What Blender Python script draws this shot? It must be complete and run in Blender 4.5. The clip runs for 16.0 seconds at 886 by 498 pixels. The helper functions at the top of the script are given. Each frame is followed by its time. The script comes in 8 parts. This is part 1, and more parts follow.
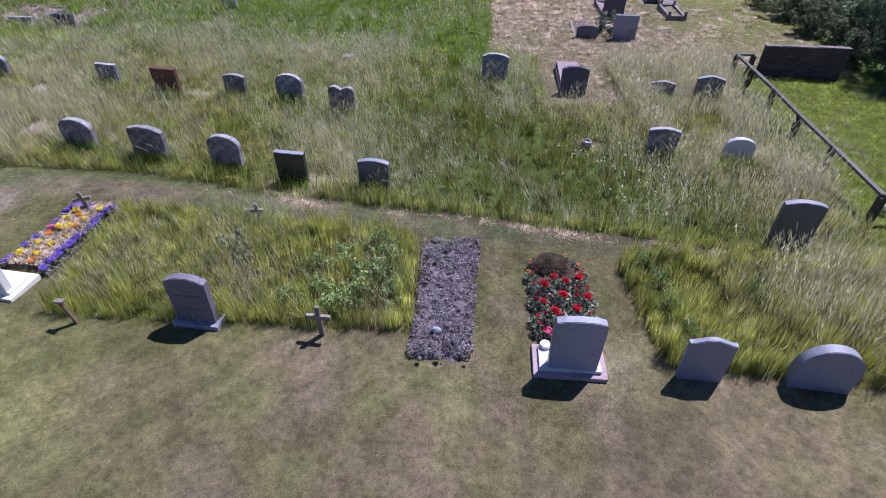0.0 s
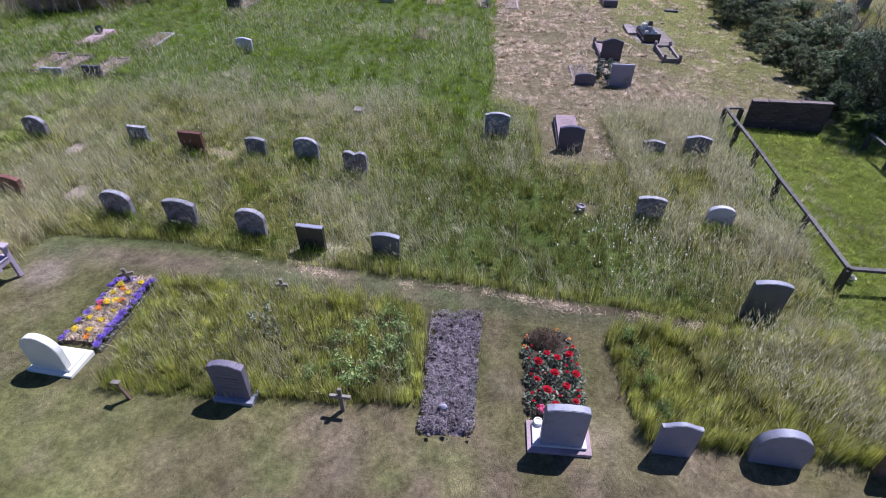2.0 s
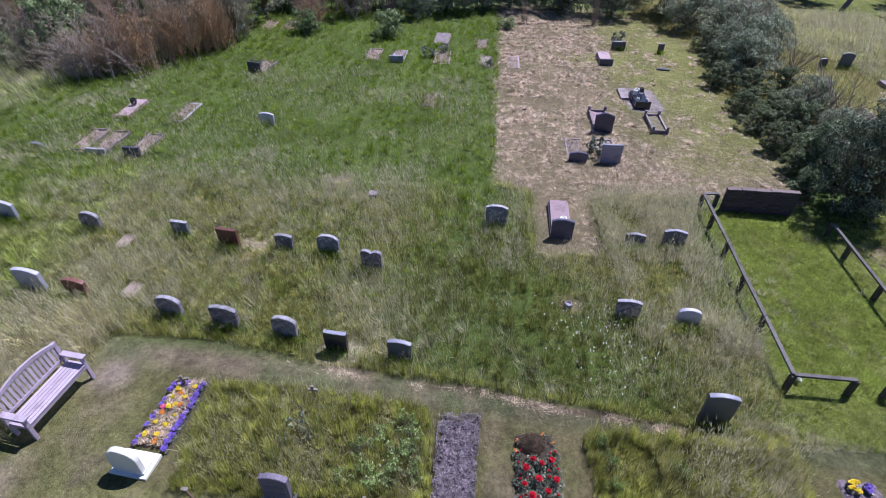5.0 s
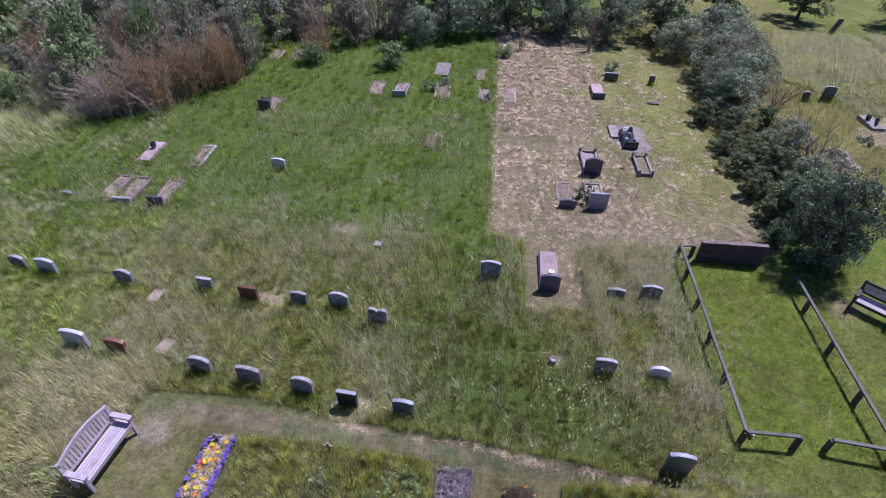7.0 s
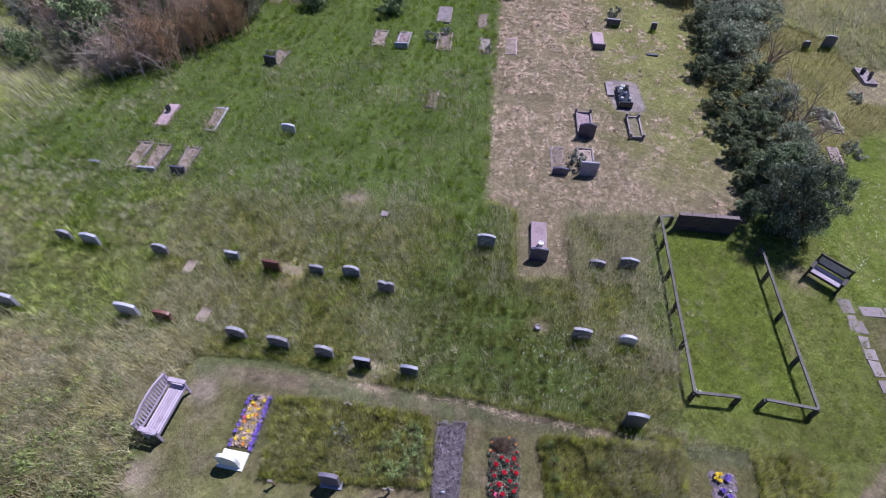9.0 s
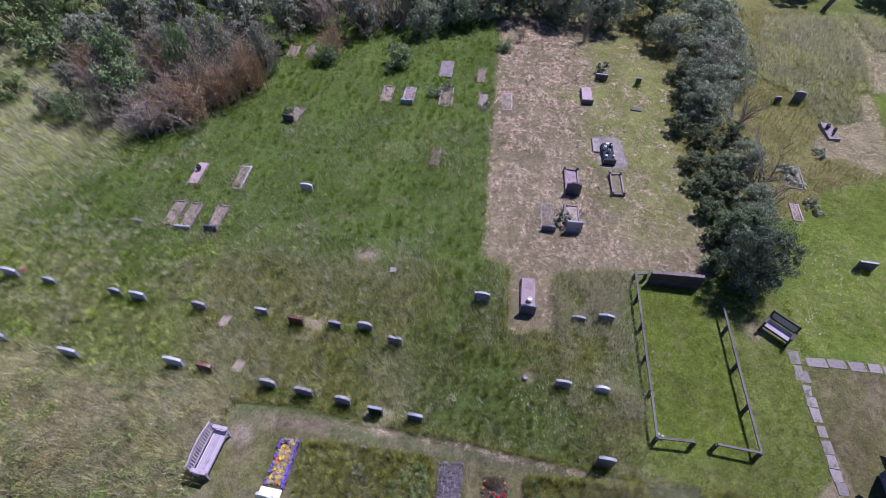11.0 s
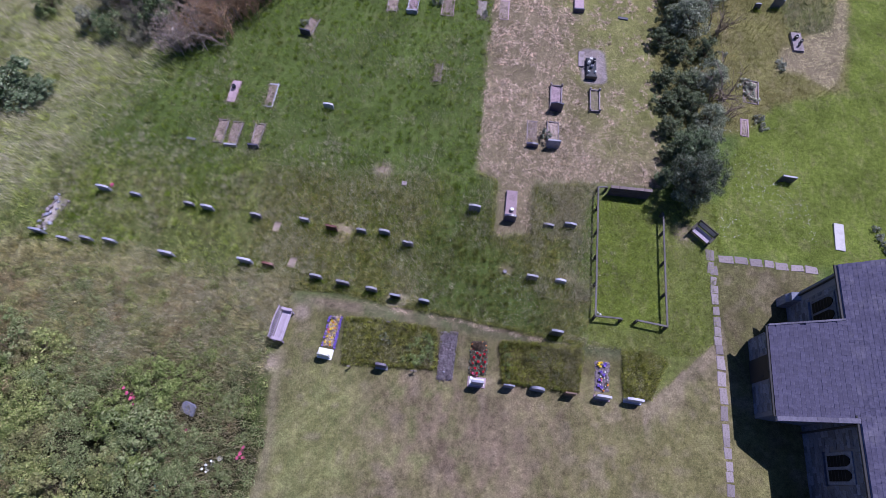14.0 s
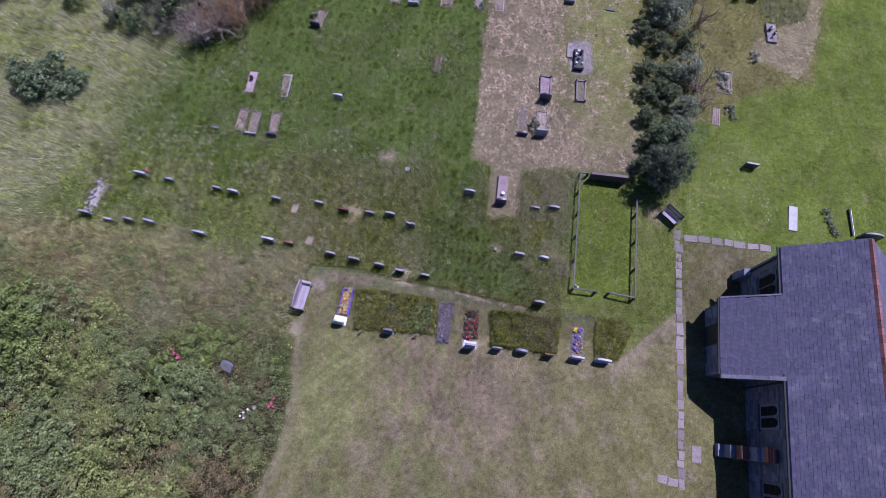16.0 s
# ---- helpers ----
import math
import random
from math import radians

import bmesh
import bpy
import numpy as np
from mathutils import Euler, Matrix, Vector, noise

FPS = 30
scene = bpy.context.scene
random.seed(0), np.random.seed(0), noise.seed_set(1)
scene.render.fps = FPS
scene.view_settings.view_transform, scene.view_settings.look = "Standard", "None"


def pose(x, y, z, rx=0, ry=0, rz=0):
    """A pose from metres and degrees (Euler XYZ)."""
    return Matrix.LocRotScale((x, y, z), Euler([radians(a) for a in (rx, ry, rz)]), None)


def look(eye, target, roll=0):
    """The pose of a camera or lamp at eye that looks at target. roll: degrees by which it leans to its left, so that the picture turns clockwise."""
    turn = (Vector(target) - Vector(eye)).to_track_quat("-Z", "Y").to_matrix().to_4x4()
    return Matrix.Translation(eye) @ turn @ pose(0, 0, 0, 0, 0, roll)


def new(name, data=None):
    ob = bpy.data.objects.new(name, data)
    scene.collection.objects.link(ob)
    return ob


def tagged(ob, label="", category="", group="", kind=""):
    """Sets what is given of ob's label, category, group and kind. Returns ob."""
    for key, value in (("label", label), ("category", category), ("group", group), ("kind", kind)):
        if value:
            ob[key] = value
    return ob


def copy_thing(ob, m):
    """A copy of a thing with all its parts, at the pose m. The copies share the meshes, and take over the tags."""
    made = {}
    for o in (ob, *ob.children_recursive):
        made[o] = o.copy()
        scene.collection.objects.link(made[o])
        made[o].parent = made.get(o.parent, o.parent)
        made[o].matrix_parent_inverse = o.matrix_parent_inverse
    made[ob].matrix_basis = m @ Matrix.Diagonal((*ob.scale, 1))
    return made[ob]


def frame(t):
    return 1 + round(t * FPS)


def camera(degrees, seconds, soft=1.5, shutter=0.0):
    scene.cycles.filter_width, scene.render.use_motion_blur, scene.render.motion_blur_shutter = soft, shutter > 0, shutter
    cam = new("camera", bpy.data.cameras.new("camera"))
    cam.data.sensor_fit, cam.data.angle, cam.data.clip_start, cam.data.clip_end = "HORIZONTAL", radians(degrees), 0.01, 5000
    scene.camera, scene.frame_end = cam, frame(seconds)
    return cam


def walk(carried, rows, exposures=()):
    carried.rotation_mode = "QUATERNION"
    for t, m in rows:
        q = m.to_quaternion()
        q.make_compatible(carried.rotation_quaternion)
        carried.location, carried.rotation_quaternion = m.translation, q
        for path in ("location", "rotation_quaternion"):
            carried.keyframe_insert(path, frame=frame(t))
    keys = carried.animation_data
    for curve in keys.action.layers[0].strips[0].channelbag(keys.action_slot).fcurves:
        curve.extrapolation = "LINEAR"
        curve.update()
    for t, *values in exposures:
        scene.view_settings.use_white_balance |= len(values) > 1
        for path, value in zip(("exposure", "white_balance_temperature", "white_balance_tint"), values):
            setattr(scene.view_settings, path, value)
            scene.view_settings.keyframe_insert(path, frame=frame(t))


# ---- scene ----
EXPOSURE, SUN, SKY = 0.37, 5.0, 0.052
cam = camera(78.4, 16.0, soft=0.55)
# seconds, place, tilt, roll, yaw
ROWS = [
    (0, 0.000, 0.001, 4.357, 51.28, 0.60, 0.00),
    (0.5, -0.016, -0.017, 4.692, 51.24, 0.57, 0.16),
    (1, -0.031, -0.025, 5.052, 51.25, 0.51, 0.29),
    (1.5, -0.039, -0.002, 5.409, 51.25, 0.48, 0.40),
    (2, -0.046, 0.021, 5.774, 51.24, 0.49, 0.48),
    (2.5, -0.053, 0.029, 6.161, 51.25, 0.48, 0.54),
    (3, -0.062, 0.033, 6.577, 51.27, 0.48, 0.57),
    (3.5, -0.071, 0.035, 7.021, 51.26, 0.50, 0.66),
    (4, -0.101, 0.031, 7.460, 51.23, 0.45, 0.84),
    (4.5, -0.114, 0.046, 7.929, 51.24, 0.51, 0.95),
    (5, -0.101, 0.064, 8.422, 51.22, 0.52, 1.00),
    (5.2, -0.095, 0.068, 8.648, 51.24, 0.48, 1.01),
    (6.2, -0.082, 0.081, 9.803, 51.23, 0.56, 1.03),
    (6.9, -0.073, 0.099, 10.706, 50.40, 0.63, 1.06),
    (7.3, -0.061, 0.127, 11.233, 47.29, 0.63, 1.13),
    (7.5, -0.056, 0.142, 11.486, 45.56, 0.61, 1.17),
    (8, -0.032, 0.193, 12.153, 40.39, 0.57, 1.30),
    (8.5, -0.020, 0.212, 12.818, 40.31, 0.54, 1.38),
    (9, -0.017, 0.211, 13.566, 40.32, 0.55, 1.38),
    (9.5, -0.020, 0.196, 14.341, 40.34, 0.56, 1.36),
    (10, -0.032, 0.169, 15.138, 40.31, 0.56, 1.43),
    (10.2, -0.037, 0.154, 15.495, 40.30, 0.55, 1.49),
    (11.2, -0.040, 0.101, 17.382, 40.28, 0.58, 1.60),
    (11.8, -0.033, 0.057, 18.670, 39.70, 0.59, 1.63),
    (12.3, -0.031, 0.001, 19.776, 38.04, 0.56, 1.68),
    (12.5, -0.034, -0.022, 20.212, 37.23, 0.52, 1.71),
    (13, -0.036, -0.095, 21.328, 34.28, 0.48, 1.76),
    (13.5, -0.026, -0.189, 22.434, 29.68, 0.49, 1.83),
    (14, 0.009, -0.296, 23.544, 23.48, 0.48, 1.87),
    (14.5, 0.054, -0.383, 24.582, 18.80, 0.55, 1.93),
    (15, 0.088, -0.446, 25.526, 18.80, 0.53, 1.99),
    (15.5, 0.114, -0.488, 26.438, 18.83, 0.52, 2.00),
    (16, 0.132, -0.519, 27.327, 18.85, 0.51, 2.01),
]
walk(cam, [(t, pose(x, y, z, tilt, 0, yaw) @ pose(0, 0, 0, 0, 0, roll)) for t, x, y, z, tilt, roll, yaw in ROWS], [(t, EXPOSURE + e, k, tint) for t, e, k, tint in ((0.0, 0.02, 5290, 21.5), (2.5, 0.0, 5285, 21.5), (5.0, 0.0, 5280, 21.5), (8.0, -0.13, 5270, 24.0), (10.0, -0.19, 5240, 25.0), (12.5, -0.25, 5150, 29.5), (14.0, -0.34, 5120, 31.5), (14.5, -0.40, 5130, 32.5), (16.0, -0.43, 5080, 32.5))])

# ---- light ----
SUN_TO = Vector((0.42, 0.44, 1.0)).normalized()
world = bpy.data.worlds.new("sky")
scene.world = world
world.use_nodes = True
wn, wl = world.node_tree.nodes, world.node_tree.links
wn.clear()
sky = wn.new("ShaderNodeTexSky")
sky.sky_type, sky.sun_disc = "NISHITA", False
sky.ozone_density, sky.dust_density = 6.0, 0.2
sky.sun_elevation = math.asin(SUN_TO.z)
sky.sun_rotation = math.atan2(SUN_TO.x, SUN_TO.y)
sky_bg = wn.new("ShaderNodeBackground")
sky_bg.inputs["Strength"].default_value = SKY
sky_out = wn.new("ShaderNodeOutputWorld")
wl.new(sky.outputs["Color"], sky_bg.inputs["Color"])
wl.new(sky_bg.outputs["Background"], sky_out.inputs["Surface"])
sun_data = bpy.data.lights.new("sun", "SUN")
sun_data.energy, sun_data.angle, sun_data.color = SUN, radians(0.53), (1.0, 0.905, 0.76)
sun = new("sun", sun_data)
sun.matrix_world = look(SUN_TO * 60, (0, 0, 0))

# ---- materials ----
def ramp_mix(nt, fac, a, b):
    mix = nt.nodes.new("ShaderNodeMix")
    mix.data_type = "RGBA"
    for socket, value in ((mix.inputs[0], fac), (mix.inputs[6], a), (mix.inputs[7], b)):
        if isinstance(value, bpy.types.NodeSocket):
            nt.links.new(value, socket)
        elif isinstance(value, (int, float)):
            socket.default_value = value
        else:
            socket.default_value = (*value, 1)
    return mix.outputs[2]


def fresh(name):
    m = bpy.data.materials.new(name)
    m.use_nodes = True
    nt = m.node_tree
    nt.nodes.clear()
    out = nt.nodes.new("ShaderNodeOutputMaterial")
    bsdf = nt.nodes.new("ShaderNodeBsdfPrincipled")
    nt.links.new(bsdf.outputs[0], out.inputs[0])
    return m, nt, bsdf, out


def noise_at(nt, scale, detail=3.0, rough=0.55, stretch=None, coord=None):
    if coord is None:
        coord = nt.nodes.new("ShaderNodeTexCoord").outputs["Object"]
    if stretch:
        mp = nt.nodes.new("ShaderNodeMapping")
        mp.inputs["Scale"].default_value = stretch
        nt.links.new(coord, mp.inputs[0])
        coord = mp.outputs[0]
    n = nt.nodes.new("ShaderNodeTexNoise")
    n.inputs["Scale"].default_value, n.inputs["Detail"].default_value, n.inputs["Roughness"].default_value = scale, detail, rough
    nt.links.new(coord, n.inputs["Vector"])
    return n.outputs["Fac"]


def spread(nt, fac, lo, hi):
    r = nt.nodes.new("ShaderNodeMapRange")
    r.inputs[1].default_value, r.inputs[2].default_value = lo, hi
    nt.links.new(fac, r.inputs[0])
    return r.outputs[0]


def scaled(nt, colour, by, lo, hi):
    """A colour times a factor that runs from lo to hi with the value by."""
    r = nt.nodes.new("ShaderNodeMapRange")
    r.inputs[3].default_value, r.inputs[4].default_value = lo, hi
    nt.links.new(by, r.inputs[0])
    v = nt.nodes.new("ShaderNodeVectorMath")
    v.operation = "SCALE"
    nt.links.new(colour, v.inputs[0])
    nt.links.new(r.outputs[0], v.inputs["Scale"])
    return v.outputs[0]


def surface(name, a, b, stain=None, scale=30.0, rough=0.8, bump=0.3, metal=0.0, spec=0.4, stretch=None, vary=0.25, stain_at=(0.52, 0.7), stain_scale=3.0):
    m, nt, bsdf, _ = fresh(name)
    fine = noise_at(nt, scale, 5, 0.65, stretch)
    col = ramp_mix(nt, spread(nt, fine, 0.3, 0.7), a, b)
    if stain:
        col = ramp_mix(nt, spread(nt, noise_at(nt, stain_scale, 6, 0.7), *stain_at), col, stain)
    info = nt.nodes.new("ShaderNodeObjectInfo")
    col = scaled(nt, col, info.outputs["Random"], 1 - vary, 1 + vary)
    nt.links.new(col, bsdf.inputs["Base Color"])
    nt.links.new(scaled_value(nt, fine, rough - 0.1, min(1, rough + 0.1)), bsdf.inputs["Roughness"])
    bsdf.inputs["Metallic"].default_value = metal
    bsdf.inputs["Specular IOR Level"].default_value = spec
    if bump:
        bp = nt.nodes.new("ShaderNodeBump")
        bp.inputs["Strength"].default_value, bp.inputs["Distance"].default_value = bump, 0.01
        nt.links.new(fine, bp.inputs["Height"])
        nt.links.new(bp.outputs[0], bsdf.inputs["Normal"])
    return m


def scaled_value(nt, by, lo, hi):
    r = nt.nodes.new("ShaderNodeMapRange")
    r.inputs[3].default_value, r.inputs[4].default_value = lo, hi
    nt.links.new(by, r.inputs[0])
    return r.outputs[0]


def foliage(name, colours, patch=None, patch_scale=0.35, translucent=0.45, rough=0.55, vary=0.35, spec=0.25, patch_at=(0.45, 0.65), gain=1.0, tufts=0.48):
    colours = [tuple(min(0.75, v * gain) for v in c) for c in colours]
    """Leaves or blades: a colour for each island out of the list, with a second tone in broad patches."""
    m, nt, bsdf, out = fresh(name)
    geo = nt.nodes.new("ShaderNodeNewGeometry")
    rmp = nt.nodes.new("ShaderNodeValToRGB")
    els = rmp.color_ramp.elements
    els[0].position, els[0].color = 0, (*colours[0], 1)
    els[1].position, els[1].color = 1, (*colours[-1], 1)
    for k, c in enumerate(colours[1:-1], 1):
        els.new(k / (len(colours) - 1)).color = (*c, 1)
    nt.links.new(geo.outputs["Random Per Island"], rmp.inputs[0])
    col = rmp.outputs[0]
    if patch:
        big = noise_at(nt, patch_scale, 5, 0.6, coord=geo.outputs["Position"])
        half = nt.nodes.new("ShaderNodeMath")
        half.operation = "MULTIPLY"
        half.inputs[1].default_value = 0.8
        nt.links.new(spread(nt, big, *patch_at), half.inputs[0])
        col = ramp_mix(nt, half.outputs[0], col, patch)
    mid = noise_at(nt, 2.8, 4, 0.65, coord=geo.outputs["Position"])
    col = scaled(nt, col, spread(nt, mid, 0.31, 0.69), 1 - vary, 1 + vary)
    tussock = noise_at(nt, 8.5, 3, 0.6, coord=geo.outputs["Position"])
    col = scaled(nt, col, spread(nt, tussock, 0.28, 0.72), 1 - tufts, 1 + tufts)
    nt.links.new(col, bsdf.inputs["Base Color"])
    bsdf.inputs["Roughness"].default_value, bsdf.inputs["Specular IOR Level"].default_value = rough, spec
    tr = nt.nodes.new("ShaderNodeBsdfTranslucent")
    nt.links.new(col, tr.inputs[0])
    mix = nt.nodes.new("ShaderNodeMixShader")
    mix.inputs[0].default_value = translucent
    nt.links.new(bsdf.outputs[0], mix.inputs[1])
    nt.links.new(tr.outputs[0], mix.inputs[2])
    nt.links.new(mix.outputs[0], out.inputs[0])
    return m


def turf_material():
    """The ground: a colour by what grows there, broken up by roots, dry straw and earth at three scales."""
    m, nt, bsdf, _ = fresh("turf")
    att = nt.nodes.new("ShaderNodeAttribute")
    att.attribute_name = "cover"
    pos = nt.nodes.new("ShaderNodeNewGeometry").outputs["Position"]
    col = att.outputs["Color"]
    broad = spread(nt, noise_at(nt, 0.55, 5, 0.6, coord=pos), 0.3, 0.7)
    fine = spread(nt, noise_at(nt, 14, 6, 0.75, coord=pos), 0.25, 0.75)
    grit = spread(nt, noise_at(nt, 75, 4, 0.8, coord=pos), 0.25, 0.75)
    dry = spread(nt, noise_at(nt, 1.7, 6, 0.7, stretch=(1.0, 0.55, 1.0), coord=pos), 0.5, 0.72)
    amount = nt.nodes.new("ShaderNodeMath")
    amount.operation = "MULTIPLY"
    nt.links.new(dry, amount.inputs[0])
    nt.links.new(att.outputs["Alpha"], amount.inputs[1])
    col = ramp_mix(nt, amount.outputs[0], col, (0.30, 0.25, 0.155))
    tuft = spread(nt, noise_at(nt, 4.2, 5, 0.7, coord=pos), 0.3, 0.7)
    col = scaled(nt, col, broad, 0.74, 1.26)
    col = scaled(nt, col, tuft, 0.66, 1.34)
    col = scaled(nt, col, fine, 0.5, 1.5)
    col = scaled(nt, col, grit, 0.42, 1.58)
    nt.links.new(col, bsdf.inputs["Base Color"])
    bsdf.inputs["Roughness"].default_value, bsdf.inputs["Specular IOR Level"].default_value = 0.95, 0.1
    add = nt.nodes.new("ShaderNodeMath")
    nt.links.new(fine, add.inputs[0])
    nt.links.new(grit, add.inputs[1])
    bp = nt.nodes.new("ShaderNodeBump")
    bp.inputs["Strength"].default_value, bp.inputs["Distance"].default_value = 0.7, 0.03
    nt.links.new(add.outputs[0], bp.inputs["Height"])
    nt.links.new(bp.outputs[0], bsdf.inputs["Normal"])
    return m


TURF = turf_material()
G_MEADOW = foliage("meadow_grass", gain=2.15, vary=0.5, colours=[(0.078, 0.092, 0.018), (0.155, 0.168, 0.032), (0.226, 0.213, 0.058), (0.315, 0.275, 0.155), (0.14, 0.151, 0.032), (0.073, 0.082, 0.019)], patch=(0.48, 0.42, 0.24), patch_scale=0.55, patch_at=(0.52, 0.74))
G_PLOT = foliage("plot_grass", gain=2.75, vary=0.5, colours=[(0.062, 0.078, 0.014), (0.16, 0.172, 0.03), (0.23, 0.218, 0.052), (0.31, 0.28, 0.125), (0.13, 0.145, 0.026), (0.047, 0.056, 0.012)], patch=(0.38, 0.345, 0.19), patch_scale=0.9, patch_at=(0.54, 0.74))
G_LUSH = foliage("lush_grass", gain=1.66, colours=[(0.072, 0.122, 0.010), (0.145, 0.207, 0.020), (0.11, 0.17, 0.014), (0.25, 0.27, 0.045)], patch=(0.31, 0.33, 0.12), patch_scale=0.4, patch_at=(0.49, 0.75), vary=0.6)
G_BRIGHT = foliage("lawn_grass_green", gain=1.5, colours=[(0.092, 0.15, 0.014), (0.158, 0.222, 0.023), (0.125, 0.187, 0.018), (0.205, 0.24, 0.045)], patch=(0.27, 0.25, 0.07), patch_scale=0.7, patch_at=(0.52, 0.72))
G_FENCED = foliage("fenced_grass", gain=2.05, vary=0.45, colours=[(0.118, 0.15, 0.022), (0.19, 0.22, 0.04), (0.15, 0.185, 0.028), (0.26, 0.28, 0.12)], patch=(0.27, 0.26, 0.09), patch_scale=0.9, patch_at=(0.52, 0.72), translucent=0.55)
G_LAWN = foliage("mown_grass", tufts=0.4, gain=1.4, colours=[(0.12, 0.135, 0.05), (0.17, 0.16, 0.08), (0.26, 0.225, 0.15), (0.10, 0.12, 0.042), (0.34, 0.30, 0.22)], patch=(0.27, 0.215, 0.155), patch_scale=1.1, patch_at=(0.46, 0.6))
G_STRAW = foliage("seeding_grass", gain=1.6, colours=[(0.36, 0.33, 0.21), (0.46, 0.43, 0.31), (0.40, 0.38, 0.26), (0.25, 0.25, 0.12)], translucent=0.4)
G_PALE = foliage("pale_grass", gain=2.3, colours=[(0.18, 0.185, 0.075), (0.265, 0.245, 0.125), (0.335, 0.295, 0.175), (0.14, 0.146, 0.05)], patch=(0.40, 0.35, 0.22), patch_scale=0.4, vary=0.5)
G_WAN = foliage("pale_meadow", gain=2.2, colours=[(0.155, 0.19, 0.045), (0.25, 0.275, 0.085), (0.32, 0.325, 0.13), (0.12, 0.16, 0.03)], patch=(0.17, 0.21, 0.06), patch_scale=0.45, vary=0.45)
G_SILVER = foliage("silvery_grass", gain=1.6, colours=[(0.36, 0.335, 0.235), (0.46, 0.43, 0.33), (0.27, 0.265, 0.15), (0.40, 0.365, 0.275)], translucent=0.4, vary=0.3)
G_HAY = foliage("cut_hay", gain=1.5, tufts=0.65, colours=[(0.42, 0.325, 0.25), (0.50, 0.41, 0.335), (0.355, 0.27, 0.20), (0.20, 0.16, 0.11)], patch=(0.27, 0.23, 0.12), patch_scale=0.9, patch_at=(0.52, 0.68), translucent=0.15)
L_BRAMBLE = foliage("bramble_leaf", gain=2.25, colours=[(0.075, 0.095, 0.028), (0.115, 0.14, 0.04), (0.16, 0.18, 0.06), (0.225, 0.225, 0.095)], patch=(0.22, 0.19, 0.10), patch_scale=0.7, translucent=0.25, vary=0.4)
L_NETTLE = foliage("nettle_leaf", [(0.105, 0.145, 0.038), (0.165, 0.205, 0.06), (0.23, 0.255, 0.10)], gain=1.65, translucent=0.35)
L_GREY = foliage("grey_leaf", [(0.09, 0.12, 0.045), (0.15, 0.18, 0.075), (0.235, 0.25, 0.13)], gain=2.0)
L_DOCK = foliage("dock_leaf", [(0.13, 0.105, 0.055), (0.20, 0.15, 0.085), (0.27, 0.21, 0.13), (0.14, 0.15, 0.05)], gain=2.0)
L_DARK = foliage("dark_leaf", gain=2.1, colours=[(0.03, 0.05, 0.022), (0.055, 0.08, 0.035), (0.085, 0.11, 0.055), (0.17, 0.19, 0.13)], translucent=0.2, spec=0.25)
L_MID = foliage("bush_leaf", gain=2.5, colours=[(0.045, 0.07, 0.03), (0.08, 0.11, 0.045), (0.12, 0.15, 0.075), (0.20, 0.225, 0.13)], translucent=0.3, spec=0.25)
L_WILLOW = foliage("willow_leaf", gain=2.25, colours=[(0.05, 0.065, 0.042), (0.10, 0.12, 0.085), (0.165, 0.175, 0.135), (0.24, 0.24, 0.20), (0.14, 0.11, 0.07)], translucent=0.25, spec=0.2)
L_YEW = foliage("evergreen_leaf", gain=1.8, colours=[(0.025, 0.036, 0.018), (0.05, 0.066, 0.036), (0.085, 0.10, 0.065), (0.25, 0.265, 0.21)], translucent=0.2, spec=0.3)
L_SILVER = foliage("silver_leaf", gain=1.95, colours=[(0.055, 0.07, 0.038), (0.11, 0.135, 0.08), (0.19, 0.205, 0.145), (0.27, 0.28, 0.225)], translucent=0.2, spec=0.25)
L_GREEN = foliage("green_leaf", gain=2.1, colours=[(0.06, 0.10, 0.025), (0.10, 0.15, 0.04), (0.16, 0.20, 0.08), (0.22, 0.25, 0.13)], translucent=0.3)
L_BROWN = foliage("withered_leaf", gain=1.55, colours=[(0.12, 0.09, 0.07), (0.18, 0.13, 0.10), (0.13, 0.125, 0.085), (0.25, 0.16, 0.09)], patch=(0.09, 0.11, 0.06), patch_scale=0.5, translucent=0.2)
BARK = surface("bark", (0.10, 0.075, 0.055), (0.17, 0.135, 0.10), scale=18, rough=0.95, bump=0.8, stretch=(1, 1, 0.3))
TWIG = surface("twig_bark", (0.20, 0.155, 0.13), (0.34, 0.275, 0.24), scale=25, rough=0.95, bump=0.2)
GRANITE = surface("grey_granite", (0.222, 0.225, 0.303), (0.333, 0.335, 0.445), (0.181, 0.180, 0.197), scale=90, rough=0.48, bump=0.25)
LICHEN = surface("lichened_granite", (0.10, 0.105, 0.155), (0.18, 0.185, 0.25), (0.36, 0.36, 0.40), scale=60, rough=0.6, bump=0.4, stain_at=(0.52, 0.62), stain_scale=11)
LIGHT_STONE = surface("pale_granite", (0.371, 0.368, 0.479), (0.546, 0.533, 0.672), (0.295, 0.288, 0.323), scale=80, rough=0.5, bump=0.2)
WEATHERED = surface("weathered_sandstone", (0.220, 0.199, 0.245), (0.370, 0.340, 0.417), (0.114, 0.098, 0.115), scale=28, rough=0.75, bump=0.7, stain_at=(0.45, 0.62), stain_scale=6)
SLATE_DARK = surface("dark_granite", (0.050, 0.050, 0.089), (0.090, 0.087, 0.149), (0.126, 0.122, 0.156), scale=120, rough=0.36, bump=0.08, spec=0.5, stain_at=(0.6, 0.8))
BLUE_STONE = surface("blue_grey_granite", (0.085, 0.095, 0.135), (0.14, 0.15, 0.20), (0.17, 0.17, 0.17), scale=110, rough=0.32, bump=0.1, spec=0.6, stain_at=(0.6, 0.8))
BLACK = surface("black_granite", (0.018, 0.02, 0.03), (0.04, 0.043, 0.058), scale=140, rough=0.25, bump=0.02, spec=0.6)
